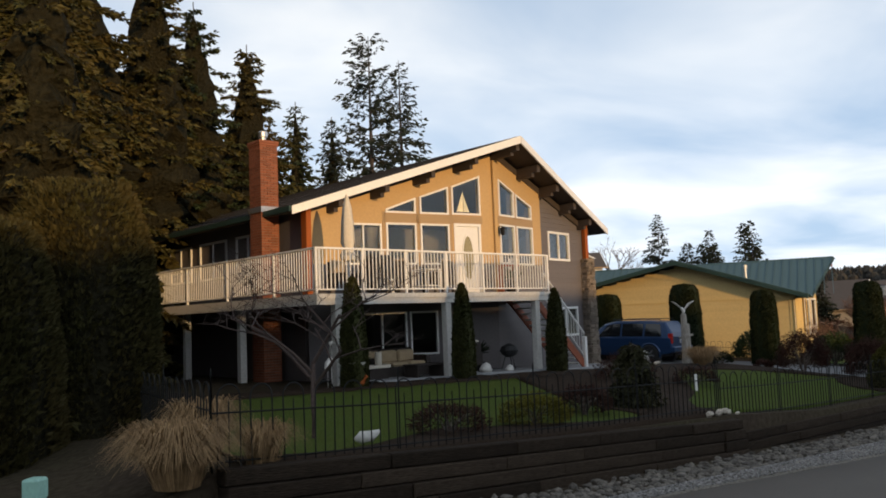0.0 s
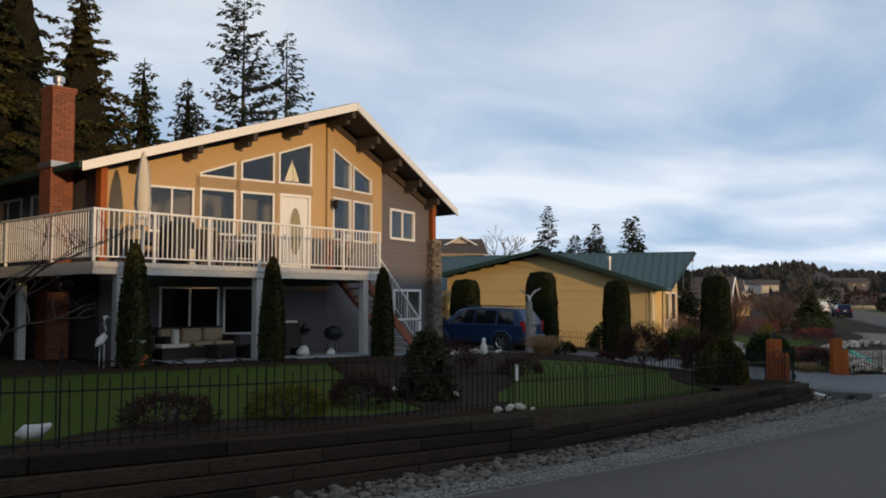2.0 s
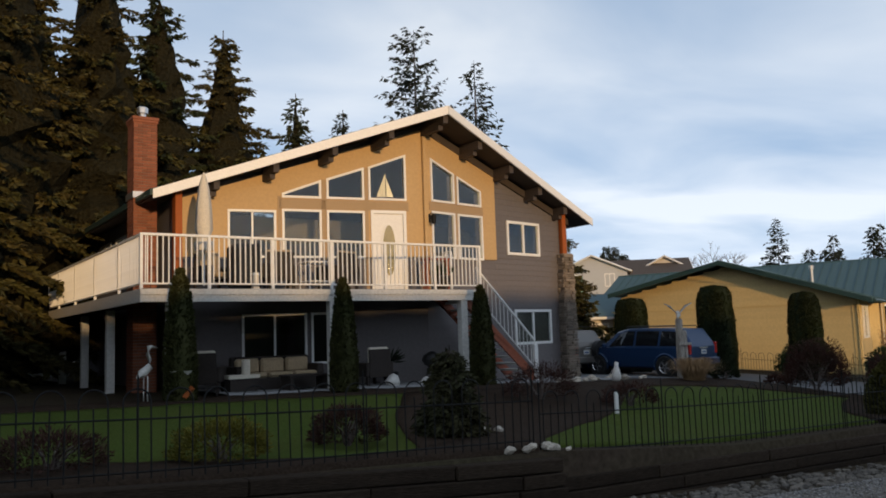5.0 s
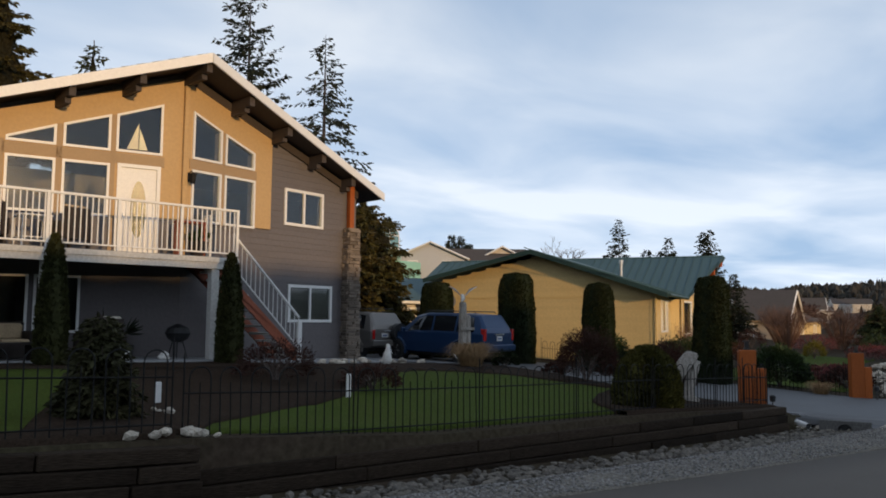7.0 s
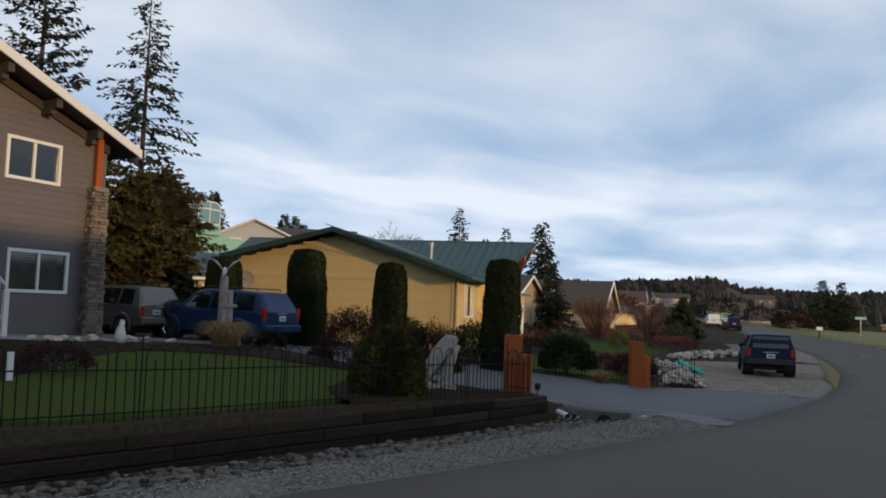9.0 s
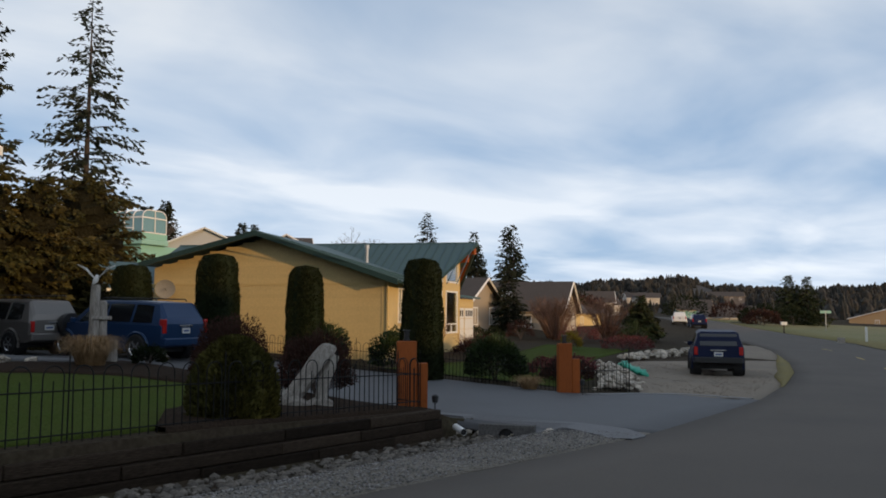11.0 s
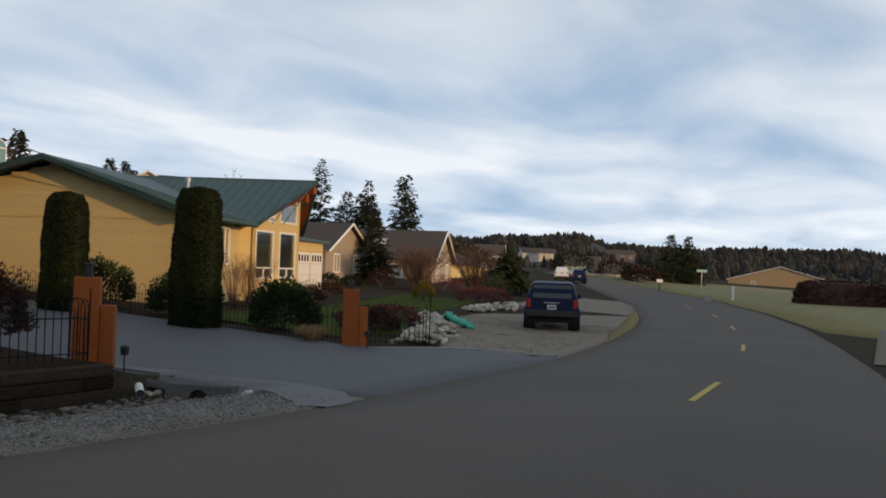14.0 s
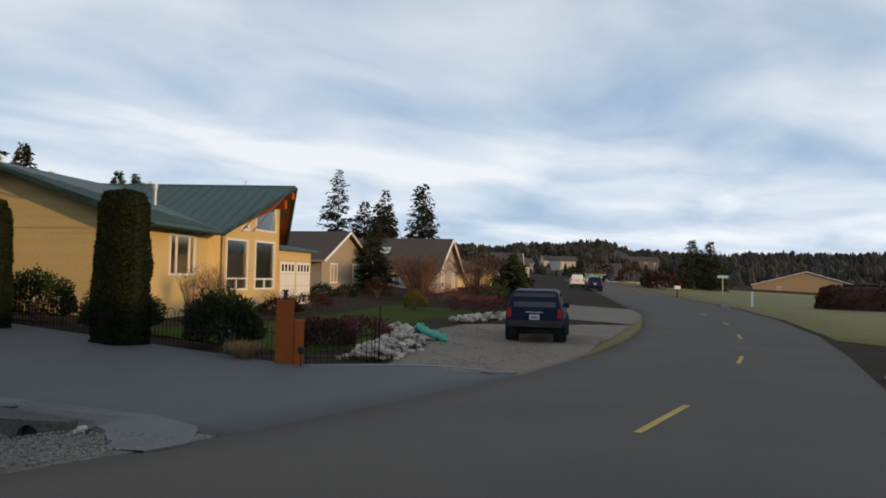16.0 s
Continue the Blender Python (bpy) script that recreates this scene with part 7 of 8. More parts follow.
def rock_border(path, n, width, size, seed, label, tall=0.35):
    t = thing("rock_border", pose(0, 0, 0), label, "rocks", "rock borders")
    rng = random.Random(seed)
    for i in range(n):
        u = rng.random() * (len(path) - 1)
        k = min(int(u), len(path) - 2)
        u -= k
        x = path[k][0] + (path[k + 1][0] - path[k][0]) * u
        y = path[k][1] + (path[k + 1][1] - path[k][1]) * u
        v = rng.gauss(0, 0.42)
        v = max(-1, min(1, v))
        x, y = x - v * width * 0.4, y + v * width * 0.8
        s = size * rng.uniform(0.55, 1.35)
        z = land(x, y) + tall * max(0, 1 - abs(v)) * rng.uniform(0.2, 1.0) + s * 0.2
        share("boulder", BOULDERS[i % 5], t, Matrix.LocRotScale((x, y, z), Euler((rng.uniform(-0.4, 0.4), rng.uniform(-0.4, 0.4), rng.uniform(0, 6.3))), (s, s, s)))
    return t


rock_border([(18.9, -10.5), (20.4, -9.7), (22.6, -9.2), (25.4, -7.6), (26.6, -6.4)], 300, 0.75, 0.19, 1, "heap of pale rounded boulders edging the gravel", 0.36)
rock_border([(34.5, -4.6), (37.5, -4.4), (40.5, -4.4), (43.5, -4.9)], 150, 0.7, 0.26, 2, "row of pale rounded boulders beside the gravel", 0.3)
rock_border([(-5.4, -11.05), (-4.9, -11.0), (-4.3, -10.95)], 14, 0.12, 0.12, 3, "flat pale stones at the lawn's step", 0.05)
rock_border([(-4.6, -8.0), (-3.9, -9.3)], 9, 0.4, 0.12, 4, "pale stones in the mulch bed", 0.08)
rock_border([(2.6, -3.0), (4.2, -2.4), (5.8, -1.8), (6.6, -2.0)], 46, 0.25, 0.16, 5, "pale stones edging the bed by the stone column", 0.08)
rock_border([(9.55, -11.2), (9.72, -12.0), (9.66, -13.0)], 44, 0.14, 0.10, 6, "small pale stones above the culvert", 0.05)

# ---------------------------------------------------------------- culvert and drain
cul = thing("culvert", pose(9.55, -12.15, land(9.5, -12.2)), "concrete headwall with a dark round culvert mouth", "culvert", kind="structure")
ring = [(0.14 * math.cos(a * math.tau / 18), 0.06 + 0.12 * math.sin(a * math.tau / 18)) for a in range(18)]
bm = wall_mesh(rect(-0.5, 0.5, -0.25, 0.24), [ring], 0.22)
part("headwall", bm, "oldconcrete", cul).matrix_basis = pose(0, 0, 0, 0, 0, -72)
part("pipe", tube(bmesh.new(), [(0, 0.10, 0.06), (0, 0.5, 0.06)], 0.145, 16, cap=True), "plasticblack", cul).matrix_basis = pose(0, 0, 0, 0, 0, -72)
dp = thing("drain_pipe", pose(9.0, -11.62, land(9.0, -11.6) + 0.12, 0, 0, -40), "white plastic drain pipe end among stones", "pipe")
bm = bmesh.new()
tube(bm, [(0, 0, 0), (0, 0.5, 0.03)], 0.06, 14, cap=False)
part("pipe_wall", bm, "white", dp)
# black plug in the white pipe stands in for its shaded hollow
part("pipe_inside", tube(bmesh.new(), [(0, 0.02, 0), (0, 0.5, 0.03)], 0.05, 14), "plasticblack", dp)

# ---------------------------------------------------------------- lawn ornaments
perch = thing("carved_post", pose(7.75, -2.5, land(7.75, -2.5)), "weathered driftwood mooring posts lashed together on the lawn", "post")


def old_post(bm, x, y, r, h, lean=0.0):
    pts = [(x + lean * t * h, y, -0.1 + (h + 0.1) * t) for t in (0, 0.25, 0.5, 0.75, 0.97, 1.0)]
    return tube(bm, pts, [r * 1.08, r, r * 0.95, r * 0.96, r * 0.9, r * 0.6], 9)


part("tall_post", old_post(bmesh.new(), 0, 0, 0.115, 1.78, 0.02), "drift", perch)
part("middle_post", old_post(bmesh.new(), 0.24, 0.02, 0.115, 1.42, -0.01), "drift", perch)
part("short_post", old_post(bmesh.new(), 0.46, -0.06, 0.12, 0.52, 0.03), "drift", perch)
part("cross_lashing", boxes((-0.14, 0.38, -0.14, -0.10, 0.98, 1.06), bevel=0.01), "drift", perch)
bird = bmesh.new()
tube(bird, [(-0.05, -0.16, 0.0), (0, -0.05, 0.10), (0, 0.06, 0.15), (0, 0.14, 0.20), (0, 0.21, 0.20)], [0.02, 0.065, 0.055, 0.04, 0.012], 8)
for s in (-1, 1):
    vs = [bird.verts.new(p) for p in ((s * 0.03, -0.08, 0.12), (s * 0.03, 0.08, 0.13), (s * 0.20, 0.06, 0.36), (s * 0.40, -0.02, 0.43), (s * 0.22, -0.09, 0.33))]
    r = bmesh.ops.extrude_face_region(bird, geom=[bird.faces.new(vs)])
    bmesh.ops.translate(bird, vec=(0, 0, 0.025), verts=[v for v in r["geom"] if isinstance(v, bmesh.types.BMVert)])
g = part("gull_statue", bird, "offwhite", None, smooth=True)
g.matrix_basis = pose(7.78, -2.5, land(7.75, -2.5) + 1.77, 0, 0, -40)
tagged(g, "white gull statue with raised wings on the driftwood post", "statue")

root = thing("driftwood_root", pose(7.42, -9.72, land(7.42, -9.72)), "large silvered driftwood root leaning behind the fence", "driftwood")


def limb(pts, radii, seed, name="limb"):
    """A fluted, weathered limb along a bent line."""
    bm = bmesh.new()
    pts = [Vector(p) for p in pts]
    fine = []
    for i in range((len(pts) - 1) * 5 + 1):
        k = min(i // 5, len(pts) - 2)
        u = i / 5 - k
        p0, p1, p2, p3 = pts[max(k - 1, 0)], pts[k], pts[k + 1], pts[min(k + 2, len(pts) - 1)]
        fine.append((0.5 * (2 * p1 + (p2 - p0) * u + (2 * p0 - 5 * p1 + 4 * p2 - p3) * u * u + (3 * p1 - p0 - 3 * p2 + p3) * u ** 3), radii[k] + (radii[k + 1] - radii[k]) * u))
    prev = None
    for i, (p, r) in enumerate(fine):
        d = (fine[min(i + 1, len(fine) - 1)][0] - fine[max(i - 1, 0)][0]).normalized()
        e = d.cross(Vector((0.3, 1, 0.1))).normalized()
        f = e.cross(d)
        ring = []
        for k in range(26):
            an = k * math.tau / 26
            w = 0.9 + 0.16 * math.cos(5 * an + 0.10 * i + seed) + 0.10 * math.cos(3 * an - 0.14 * i) + 0.22 * noise.noise((math.cos(an) * 2 + seed, math.sin(an) * 2, i * 0.12))
            ring.append(bm.verts.new(p + r * w * (math.cos(an) * e + math.sin(an) * f)))
        if prev:
            for k in range(26):
                bm.faces.new((prev[k], prev[(k + 1) % 26], ring[(k + 1) % 26], ring[k]))
        else:
            bm.faces.new(ring)
        prev = ring
    bm.faces.new(prev)
    bmesh.ops.recalc_face_normals(bm, faces=bm.faces)
    return part(name, bm, "drift", root, smooth=True)


limb([(-0.55, 0.42, -0.08), (-0.40, 0.30, 0.22), (-0.22, 0.16, 0.52), (-0.04, 0.04, 0.82), (0.10, -0.04, 0.98), (0.19, -0.08, 0.95)], [0.20, 0.16, 0.145, 0.15, 0.135, 0.07], 1)
limb([(-0.12, -0.10, -0.06), (-0.10, -0.08, 0.20), (-0.02, -0.08, 0.46), (0.09, -0.09, 0.70), (0.16, -0.09, 0.90)], [0.13, 0.10, 0.095, 0.115, 0.12], 2)
limb([(-0.30, 0.05, 0.02), (-0.12, -0.10, 0.10), (0.04, -0.20, 0.05)], [0.10, 0.12, 0.07], 3, "root_knob")
limb([(-0.62, 0.30, 0.05), (-0.52, 0.10, 0.13), (-0.32, -0.10, 0.02)], [0.10, 0.09, 0.05], 4, "root_arm")
limb([(-0.75, 0.55, 0.02), (-0.62, 0.46, 0.16), (-0.48, 0.38, 0.30)], [0.06, 0.09, 0.07], 5, "root_arm")


def wader(x, y, h, label):
    bm = bmesh.new()
    for s in (-0.05, 0.05):
        tube(bm, [(s, 0, -0.03), (s, 0, h * 0.45)], 0.012, 5)
    tube(bm, [(0, -0.22, h * 0.42), (0, -0.08, h * 0.50), (0, 0.08, h * 0.60), (0, 0.10, h * 0.72), (0, 0.04, h * 0.84), (0, 0.08, h * 0.95), (0, 0.14, h * 0.96), (0, 0.32, h * 0.93)], [0.015, 0.085, 0.07, 0.035, 0.03, 0.045, 0.03, 0.006], 8)
    ob = part("heron_statue", bm, "offwhite", None, smooth=True)
    ob.matrix_basis = pose(x, y, land(x, y) + 0.05, 0, 0, -60)
    return tagged(ob, label, "statue")


wader(-7.55, -3.0, 1.05, "white heron statue standing below the deck")
bm = tube(bmesh.new(), [(0, 0, -0.02), (0, 0, 0.12), (0, 0.02, 0.26), (0, 0.05, 0.38), (0, 0.08, 0.46), (0, 0.16, 0.46)], [0.10, 0.13, 0.10, 0.055, 0.06, 0.015], 10)
duck = part("duck_statue", bm, "offwhite", None, smooth=True)
duck.matrix_basis = pose(4.6, -3.0, land(4.6, -3.0) + 0.04, 0, 0, -60)
tagged(duck, "small white duck statue at the lawn's edge", "statue")
for x, y, c in ((-7.1, -3.25, "offwhite"), (-6.88, -3.3, "offwhite")):
    p = thing("flower_stake", pose(x, y, land(x, y) + 0.04), "white trumpet-shaped garden ornament on a thin stem", "ornament", "garden ornaments")
    part("stem", tube(bmesh.new(), [(0, 0, -0.05), (0, 0, 0.46)], 0.012, 5), "offwhite", p)
    part("trumpet", tube(bmesh.new(), [(0, 0, 0.40), (0, 0, 0.50), (0, 0, 0.56)], [0.015, 0.05, 0.10], 10), c, p)
p = thing("garden_spade", pose(-6.95, -3.35, land(-6.95, -3.35) + 0.1, 0, 40, 0), "orange and white toy garden tool leaning in the bed", "ornament")
part("blade", boxes((-0.05, 0.05, -0.01, 0.01, 0, 0.26), bevel=0.008), "cedar", p)
for x, y, h in ((-3.75, -8.1, 0.34), (-0.1, -7.6, 0.42)):
    p = thing("garden_stake", pose(x, y, land(x, y)), "short white marker stake in the bed", "stake", "garden stakes")
    part("stake", boxes((-0.045, 0.045, -0.02, 0.02, -0.05, h), bevel=0.008), "white", p)
shell = bmesh.new()
tube(shell, [(-0.16, 0, 0.06), (-0.08, 0, 0.08), (0.05, 0, 0.09), (0.16, 0, 0.15)], [0.02, 0.08, 0.07, 0.02], 8)
sh = part("shell_ornament", shell, "offwhite", None, smooth=True)
sh.matrix_basis = pose(-11.9, -10.15, land(-11.9, -10.15) + 0.05, 0, 0, -30)
tagged(sh, "white shell ornament lying in the mulch bed", "ornament")
ped = thing("utility_pedestal", pose(-16.45, -12.6, land(-16.45, -12.6) + 0.02, 0, 0, 40), "pale green utility pedestal at the roadside", "utility box")
part("cabinet", boxes((-0.06, 0.06, -0.05, 0.05, -0.1, 0.57), bevel=0.01), "green", ped)
part("cap", boxes((-0.068, 0.068, -0.058, 0.058, 0.52, 0.66), bevel=0.015), "green", ped)
tp = thing("green_tarp", pose(25.5, -8.35, land(25.5, -8.35) + 0.22, 0, 22, -48), "crumpled bright green tarpaulin over the boulders", "tarp")
bm = bmesh.new()
gr = [[bm.verts.new((i * 0.085 - 0.5, j * 0.10 - 0.3, 0.16 - 0.14 * abs(j - 3) / 3 + 0.12 * noise.noise((i * 0.7, j * 0.9, 3)))) for j in range(7)] for i in range(13)]
for i in range(12):
    for j in range(6):
        bm.faces.new((gr[i][j], gr[i + 1][j], gr[i + 1][j + 1], gr[i][j + 1]))
r = bmesh.ops.extrude_face_region(bm, geom=list(bm.faces))
bmesh.ops.translate(bm, vec=(0, 0, -0.1), verts=[v for v in r["geom"] if isinstance(v, bmesh.types.BMVert)])
part("sheet", bm, "tarp", tp, smooth=True)

# ---------------------------------------------------------------- on the deck
um = thing("patio_umbrella", pose(-6.05, -1.75, DECK_Z), "closed ivory patio umbrella on the deck", "umbrella")
part("base", tube(bmesh.new(), [(0, 0, 0), (0, 0, 0.06), (0, 0, 0.1)], [0.24, 0.24, 0.06], 16), "plasticblack", um)
part("pole", tube(bmesh.new(), [(0, 0, 0.05), (0, 0, 2.5)], 0.022, 8), "white", um)
bm = bmesh.new()
rings = []
for z, rr in ((0.85, 0.15), (1.0, 0.17), (1.12, 0.10), (1.3, 0.15), (1.8, 0.13), (2.2, 0.09), (2.45, 0.035), (2.52, 0.01)):
    rings.append([bm.verts.new((rr * (1 + (0.25 if k % 2 else -0.15)) * math.cos(k * math.tau / 16), rr * (1 + (0.25 if k % 2 else -0.15)) * math.sin(k * math.tau / 16), z)) for k in range(16)])
for a, b in zip(rings, rings[1:]):
    for k in range(16):
        bm.faces.new((a[k], a[(k + 1) % 16], b[(k + 1) % 16], b[k]))
part("folded_canopy", bm, "canvas", um, smooth=True)


def patio_chair(x, y, z, turn, label, cushion="cushion", frame="wicker", group="patio chairs"):
    c = thing("patio_chair", pose(x, y, z, 0, 0, turn), label, "chair", group)
    part("seat", boxes((-0.30, 0.30, -0.28, 0.30, 0.34, 0.46), bevel=0.03), cushion, c)
    part("backrest", boxes((-0.29, 0.29, 0.24, 0.36, 0.44, 0.95), bevel=0.035), cushion, c)
    part("back_frame", boxes((-0.32, 0.32, 0.34, 0.39, 0.25, 0.9), bevel=0.01), frame, c)
    for s in (-1, 1):
        part("arm", boxes((s * 0.36 - 0.05, s * 0.36 + 0.05, -0.30, 0.38, 0.28, 0.60), bevel=0.02), frame, c)
        for yy in (-0.25, 0.32):
            part("leg", boxes((s * 0.33 - 0.03, s * 0.33 + 0.03, yy - 0.03, yy + 0.03, 0, 0.34)), frame, c)
    return c


for x, y, a in ((-4.2, -1.15, 170), (-2.75, -1.35, 200), (-4.9, -1.5, 90), (-5.5, -0.9, 20)):
    patio_chair(x, y, DECK_Z, a, "dark wicker patio chair with tan cushions")
tb = thing("patio_table", pose(-3.5, -1.75, DECK_Z), "small white metal patio table", "table")
part("tabletop", boxes((-0.3, 0.3, -0.3, 0.3, 0.62, 0.66), bevel=0.01), "white", tb)
for sx in (-1, 1):
    for sy in (-1, 1):
        part("leg", boxes((sx * 0.26 - 0.015, sx * 0.26 + 0.015, sy * 0.26 - 0.015, sy * 0.26 + 0.015, 0, 0.62)), "white", tb)
part("shelf", boxes((-0.27, 0.27, -0.27, 0.27, 0.2, 0.225)), "white", tb)
gb = thing("grill", pose(-5.25, -1.95, DECK_Z), "covered black barbecue grill on the deck", "grill")
part("cover", boxes((-0.32, 0.32, -0.26, 0.26, 0.04, 0.98), bevel=0.08), "plasticblack", gb)
lt = thing("lantern", pose(-5.1, -2.2, DECK_Z), "white candle lantern on the deck", "lantern")
part("base", boxes((-0.08, 0.08, -0.08, 0.08, 0, 0.03), bevel=0.008), "white", lt)
part("lid", boxes((-0.07, 0.07, -0.07, 0.07, 0.30, 0.36), bevel=0.008), "white", lt)
part("candle_glass", boxes((-0.065, 0.065, -0.065, 0.065, 0.03, 0.30)), "canvas", lt)
pb = thing("planter", pose(0.2, -1.45, DECK_Z), "dark planter with leafy green plant by the rail", "planter")
part("pot", tube(bmesh.new(), [(0, 0, 0), (0, 0, 0.4), (0, 0, 0.42)], [0.16, 0.22, 0.2], 14), "wicker", pb)
rng = random.Random(77)
kites("plant", [(rng.uniform(-.15, .15), rng.uniform(-.15, .15), 0.4 + rng.random() * 0.2) for _ in range(120)], [(rng.uniform(-1, 1), rng.uniform(-1, 1), rng.uniform(0.2, 1.2)) for _ in range(120)], 0.22, 0.05, "rhodo", pb, 3)
bt = thing("console_table", pose(-0.05, -1.5, DECK_Z), "brown wooden bench against the prow wall", "bench")
part("tabletop", boxes((-0.35, 0.35, -0.15, 0.15, 0.80, 0.85), bevel=0.01), "redwood", bt)
for sx in (-1, 1):
    part("leg", boxes((sx * 0.3 - 0.025, sx * 0.3 + 0.025, -0.12, 0.12, 0, 0.80)), "redwood", bt)
wlamp = thing("wall_lantern", mr @ pose(0.07, -0.06, 4.12), "black wall lantern beside the prow window", "wall lamp")
part("backplate", boxes((-0.05, 0.05, -0.03, 0, -0.08, 0.14), bevel=0.008), "iron", wlamp)
part("bracket", tube(bmesh.new(), [(0, -0.02, 0.1), (0, -0.12, 0.16), (0, -0.18, 0.12)], 0.012, 5), "iron", wlamp)
part("lamp_body", tube(bmesh.new(), [(0, -0.18, -0.14), (0, -0.18, -0.1), (0, -0.18, 0.08), (0, -0.18, 0.13)], [0.04, 0.06, 0.085, 0.02], 8), "iron", wlamp)
sail = bmesh.new()
for s, w, h in ((1, 0.20, 0.50), (-1, 0.26, 0.62)):
    vs = [sail.verts.new(p) for p in ((s * 0.01, 0, 0.10), (s * w, 0, 0.10), (s * 0.01, 0, 0.10 + h))]
    sail.faces.new(vs if s > 0 else vs[::-1])
r = bmesh.ops.extrude_face_region(sail, geom=list(sail.faces))
bmesh.ops.translate(sail, vec=(0, 0.015, 0), verts=[v for v in r["geom"] if isinstance(v, bmesh.types.BMVert)])
mb = thing("model_sailboat", ml @ pose(sl(-0.98), 0.16, 4.60), "model sailboat with ivory sails behind the window", "model boat")
part("sails", sail, "canvas", mb)
part("hull", boxes((-0.24, 0.24, -0.04, 0.05, 0.0, 0.07), bevel=0.02), "redwood", mb)
part("ledge", boxes((-0.45, 0.45, -0.1, 0.12, -0.04, 0.0)), "white", mb)

# ---------------------------------------------------------------- below the deck
sofa = thing("patio_sofa", pose(-4.2, -1.05, land(-4, -1)), "dark patio sofa with faded cushions below the deck", "sofa")
part("base", boxes((-0.95, 0.95, -0.38, 0.38, 0.05, 0.34), bevel=0.02), "wicker", sofa)
part("back", boxes((-0.95, 0.95, 0.28, 0.42, 0.3, 0.80), bevel=0.03), "wicker", sofa)
for i in range(3):
    part("cushion", boxes((-0.88 + i * 0.6, -0.32 + i * 0.6, 0.12, 0.28, 0.42, 0.76), bevel=0.05), "cushion", sofa)
    part("seat_cushion", boxes((-0.88 + i * 0.6, -0.32 + i * 0.6, -0.36, 0.2, 0.34, 0.45), bevel=0.04), "cushion", sofa)
for s in (-1, 1):
    part("arm", boxes((s * 0.95 - 0.08, s * 0.95 + 0.08, -0.38, 0.4, 0.05, 0.6), bevel=0.02), "wicker", sofa)
patio_chair(-2.0, -1.5, land(-2, -1.5), 190, "pale-cushioned patio chair below the deck", "canvas", "wicker", "lower patio chairs")
patio_chair(-5.9, -1.3, land(-5.9, -1.3), 150, "dark patio chair with pale cushion below the deck", "canvas", "wicker", "lower patio chairs")
ct = thing("patio_table", pose(-3.9, -2.0, land(-3.9, -2.0)), "low dark patio table below the deck", "table")
part("tabletop", boxes((-0.5, 0.5, -0.3, 0.3, 0.36, 0.40), bevel=0.01), "wicker", ct)
for sx in (-1, 1):
    part("leg", boxes((sx * 0.42 - 0.04, sx * 0.42 + 0.04, -0.26, 0.26, 0, 0.36)), "wicker", ct)
st = thing("side_table", pose(-5.2, -1.6, land(-5.2, -1.6)), "pale low side table with a cream lamp", "table")
part("tabletop", boxes((-0.35, 0.35, -0.2, 0.2, 0.34, 0.42), bevel=0.01), "canvas", st)
part("leg", boxes((-0.3, 0.3, -0.16, 0.16, 0, 0.34)), "wicker", st)
lamp = thing("candle_lamp", pose(-5.1, -1.6, land(-5.2, -1.6) + 0.42), "cream cylinder candle lamp on the side table", "lamp")
part("shade", tube(bmesh.new(), [(0, 0, 0), (0, 0, 0.32)], 0.09, 14), "canvas", lamp)
pp = thing("potted_palm", pose(-1.45, -1.5, land(-1.4, -1.5)), "dark potted palm below the deck", "plant")
part("pot", tube(bmesh.new(), [(0, 0, 0), (0, 0, 0.34), (0, 0, 0.36)], [0.14, 0.2, 0.18], 12), "plasticblack", pp)
part("stem", tube(bmesh.new(), [(0, 0, 0.3), (0.02, 0, 0.6)], 0.03, 6), "bark", pp)
rng = random.Random(9)
kites("fronds", [(0, 0, 0.6)] * 40, [(rng.uniform(-1, 1), rng.uniform(-1, 1), rng.uniform(-0.1, 0.9)) for _ in range(40)], 0.42, 0.06, "firdark", pp, 5)
bq = thing("kettle_grill", pose(-0.35, -1.7, land(-0.3, -1.7)), "black kettle grill below the deck", "grill")
part("bowl", tube(bmesh.new(), [(0, 0, 0.42), (0, 0, 0.5), (0, 0, 0.62), (0, 0, 0.74), (0, 0, 0.82)], [0.08, 0.22, 0.28, 0.22, 0.05], 16), "plasticblack", bq)
for k in range(3):
    part("leg", tube(bmesh.new(), [(0.12 * math.cos(k * 2.1), 0.12 * math.sin(k * 2.1), 0.45), (0.26 * math.cos(k * 2.1), 0.26 * math.sin(k * 2.1), 0)], 0.012, 5), "plasticblack", bq)
for x, y, s in ((-1.75, -2.1, 0.28), (-0.9, -2.2, 0.2)):
    b = part("white_sack", tube(bmesh.new(), [(0, 0, 0), (0, 0, s * 0.5), (0.03, 0, s), (0.03, 0.02, s * 1.15)], [s * 0.6, s * 0.66, s * 0.4, s * 0.12], 10), "offwhite", None, smooth=True)
    b.matrix_basis = pose(x, y, land(x, y))
    tagged(b, "lumpy white sack standing below the deck", "sack", "white sacks")

# ---------------------------------------------------------------- street furniture far along the road
def post_thing(name, x, y, label, category, parts):
    t = thing(name, pose(x, y, land(x, y), 0, 0, -60), label, category)
    for nm, b, mt in parts:
        part(nm, boxes(b), mt, t)
    return t


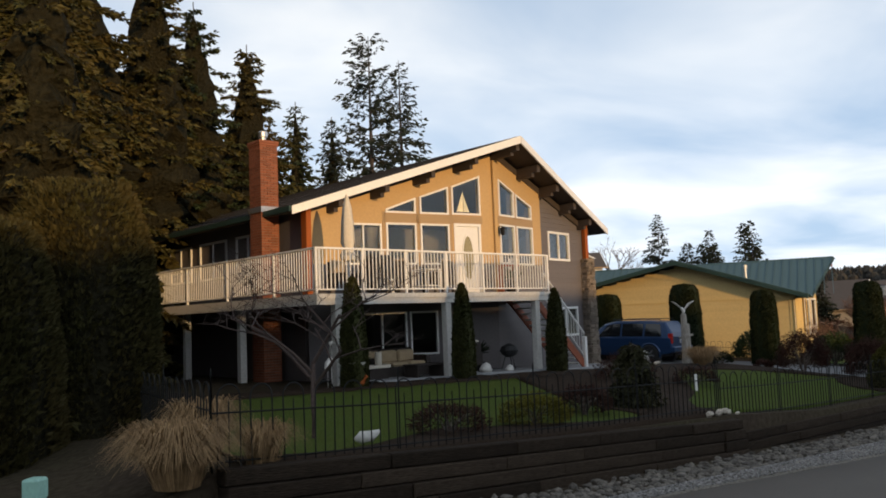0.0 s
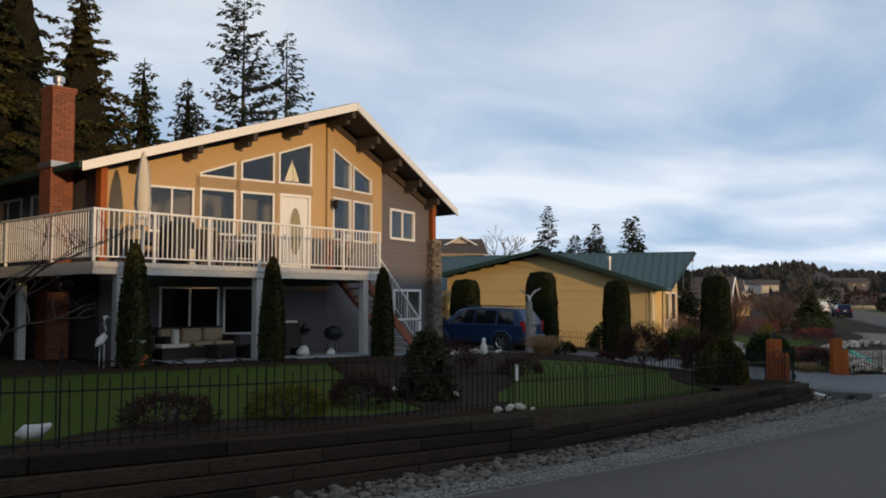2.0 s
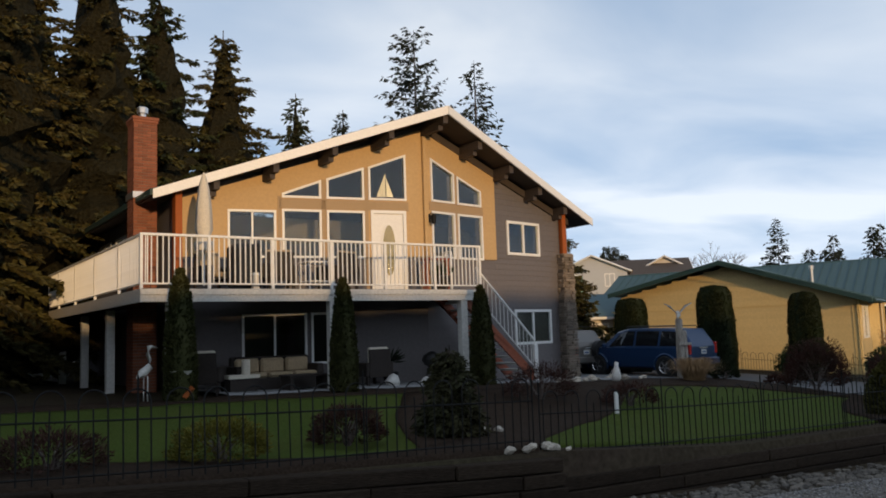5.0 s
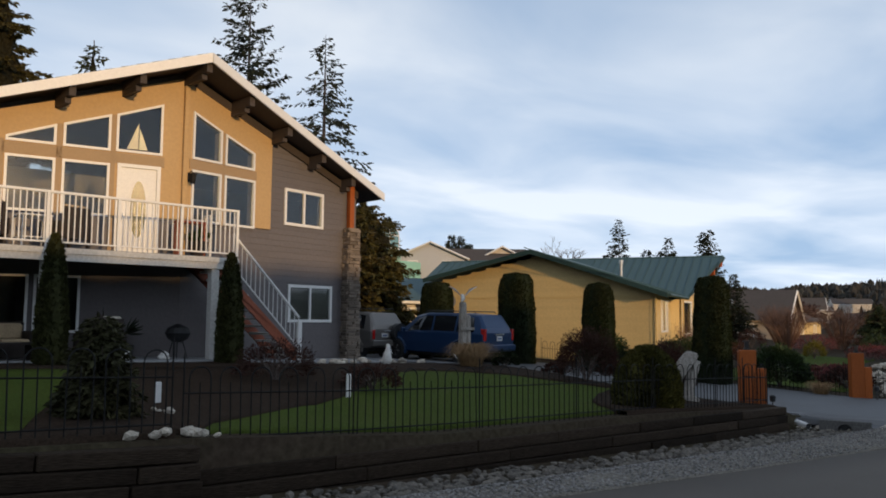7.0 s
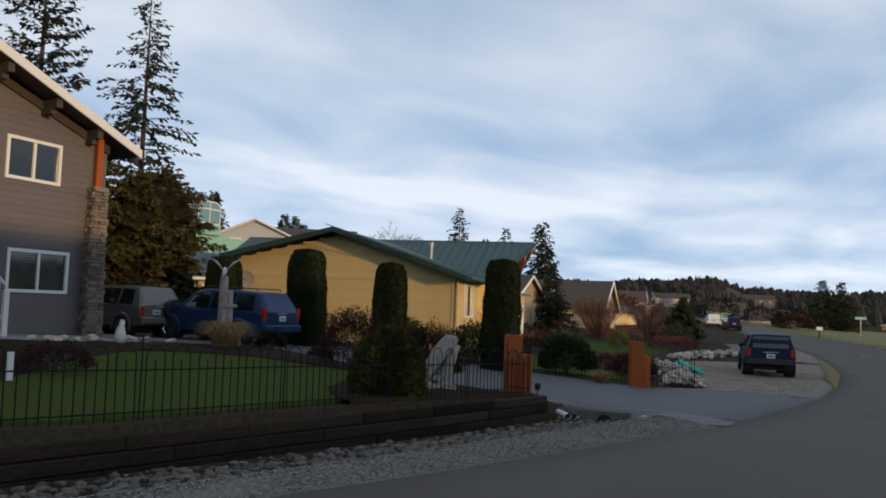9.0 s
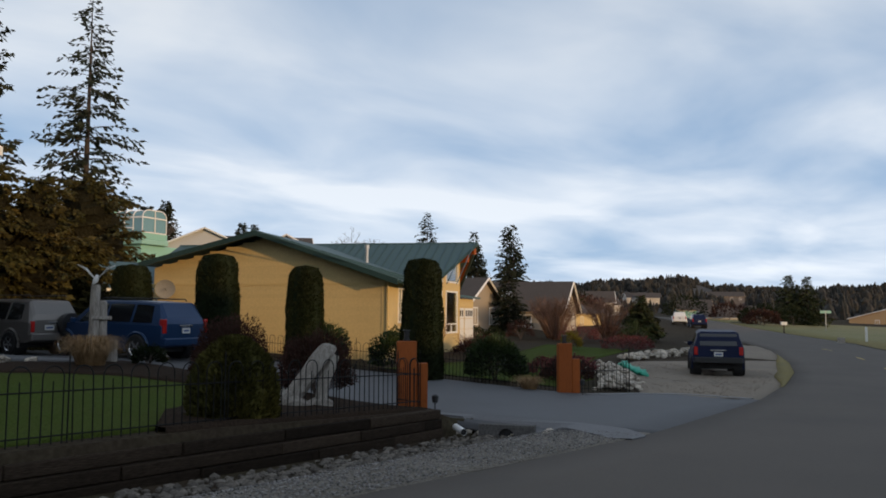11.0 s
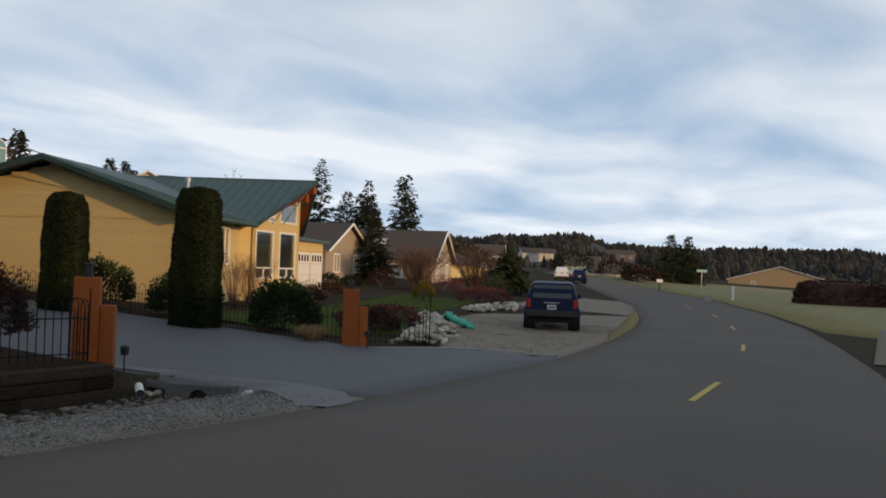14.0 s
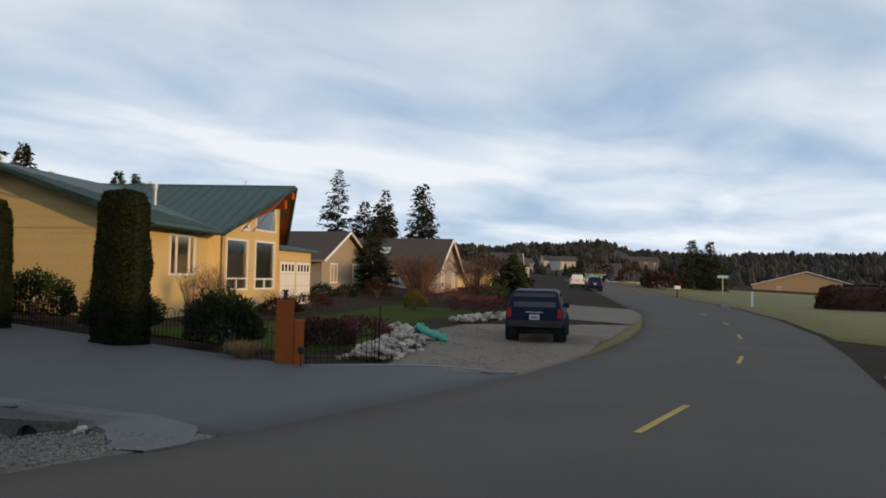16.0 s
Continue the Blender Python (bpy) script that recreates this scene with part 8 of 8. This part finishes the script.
post_thing("marker_post", 87.2, -8.4, "white roadside marker post on the verge", "post", [("post", (-0.09, 0.09, -0.06, 0.06, -0.1, 1.5), "white")])
post_thing("street_sign", 132, 2.5, "green street name sign on a thin post", "sign", [("post", (-0.05, 0.05, -0.05, 0.05, -0.1, 3.0), "galv"), ("sign_plate", (-0.8, 0.8, -0.02, 0.02, 2.6, 3.0), "green")])
post_thing("mailbox", 105.6, 3.0, "white mailbox on a post by the road", "mailbox", [("post", (-0.06, 0.06, -0.06, 0.06, -0.1, 1.0), "bark"), ("box", (-0.35, 0.35, -0.2, 0.2, 1.0, 1.4), "white")])
post_thing("roadside_stump", 79.3, -7.3, "short weathered stump on the verge", "stump", [("stump", (-0.25, 0.25, -0.25, 0.25, -0.1, 0.55), "drift")])
post_thing("signpost", 19.0, -10.75, "thin black iron stake at the fence's end", "stake", [("stake", (-0.012, 0.012, -0.012, 0.012, -0.1, 1.25), "iron")])
clipped("round_hedge", pose(93, -18.0, land(93, -18)), 5, 9, 2.3, 91, "barberry", "dark clipped hedge across the road", "hedge", n=3000, leaf=0.25)
for i, (x, y, w, h) in enumerate(((150, 16, 8, 3.6), (143, 14, 6, 2.6), (158, 12, 8, 3.4), (128, 40, 9, 4), (140, 48, 9, 5), (120, 36, 7, 3.4), (170, 36, 9, 5), (182, 30, 8, 4), (108, 34, 6, 4))):
    shrub("far_shrub", x, y, w, h, 200 + i, "barberry" if i % 2 else "thuja", "dark rounded shrub by the far bend", n=900, leaf=0.5, group="far shrubs")

# ---------------------------------------------------------------- far wooded hills
SKYLINE = ((-42, 20), (0, 22.5), (6, 23.6), (14, 21.8), (15.8, 24.5), (17.2, 30), (21, 28.9), (25, 26.5), (29, 25), (36, 18), (48, 8), (80, 6))
HILL_R = ((235, -0.10), (300, 0.06), (380, 0.28), (470, 0.60), (560, 0.90), (620, 1.0), (760, 1.02))


def hill_z(az, r_):
    """Height of the wooded slope at an azimuth in degrees and a distance."""
    top = line(az, SKYLINE) - 7.0 + 1.2 * noise.noise((az * 0.35, 5.0, 0))
    return -2.2 + (top + 2.2) * line(r_, HILL_R) + 1.2 * noise.noise((az * 0.3, r_ * 0.02, 1))


bm = bmesh.new()
rows = [[bm.verts.new((3 + r_ * math.cos(radians(-42 + k)), -20 + r_ * math.sin(radians(-42 + k)), hill_z(-42 + k, r_))) for r_, _ in HILL_R] for k in range(122)]
for p, q in zip(rows, rows[1:]):
    for j in range(6):
        bm.faces.new((p[j], q[j], q[j + 1], p[j + 1]))
tagged(part("hill", bm, "hill", smooth=True), "far wooded hillside in winter dusk", "hill", kind="structure")
rng = random.Random(31)
V, F = [], []
for _ in range(11000):
    az = rng.uniform(-41, 70)
    r_ = 285 + 360 * rng.random() ** 0.6
    clump = noise.noise((az * 0.45, r_ * 0.012, 3.0))
    if clump < -0.25 and r_ < 560:
        continue
    z = hill_z(az, r_) - 0.8
    h = (4.2 + 3.2 * clump + rng.uniform(0, 3.2)) * (0.6 if rng.random() < 0.35 else 1)
    w = h * rng.uniform(0.20, 0.34)
    x, y = 3 + r_ * math.cos(radians(az)), -20 + r_ * math.sin(radians(az))
    b = len(V)
    n = 5
    round_ = rng.random() < 0.35
    lv = ((0.0, 0.8), (0.3, 1.1), (0.55, 1.1), (0.8, 0.8)) if round_ else ((0.0, 1.0), (0.36, 0.75), (0.40, 0.6), (0.72, 0.36))
    for tz, tw in lv:
        V += [(x + w * tw * rng.uniform(0.6, 1.3) * math.cos(q * math.tau / n), y + w * tw * rng.uniform(0.6, 1.3) * math.sin(q * math.tau / n), z + h * (tz + rng.uniform(-0.05, 0.05))) for q in range(n)]
    V.append((x, y, z + h))
    for l_ in range(3):
        for q in range(n):
            F.append((b + l_ * n + q, b + l_ * n + (q + 1) % n, b + (l_ + 1) * n + (q + 1) % n, b + (l_ + 1) * n + q))
    for q in range(n):
        F.append((b + 3 * n + q, b + 3 * n + (q + 1) % n, b + 4 * n))
me = bpy.data.meshes.new("far_woods")
me.from_pydata(V, [], F)
me.materials.append(M["farwood"])
tagged(new("far_woods", me), "dark conifer woods on the far hillside", "woods", kind="stuff")
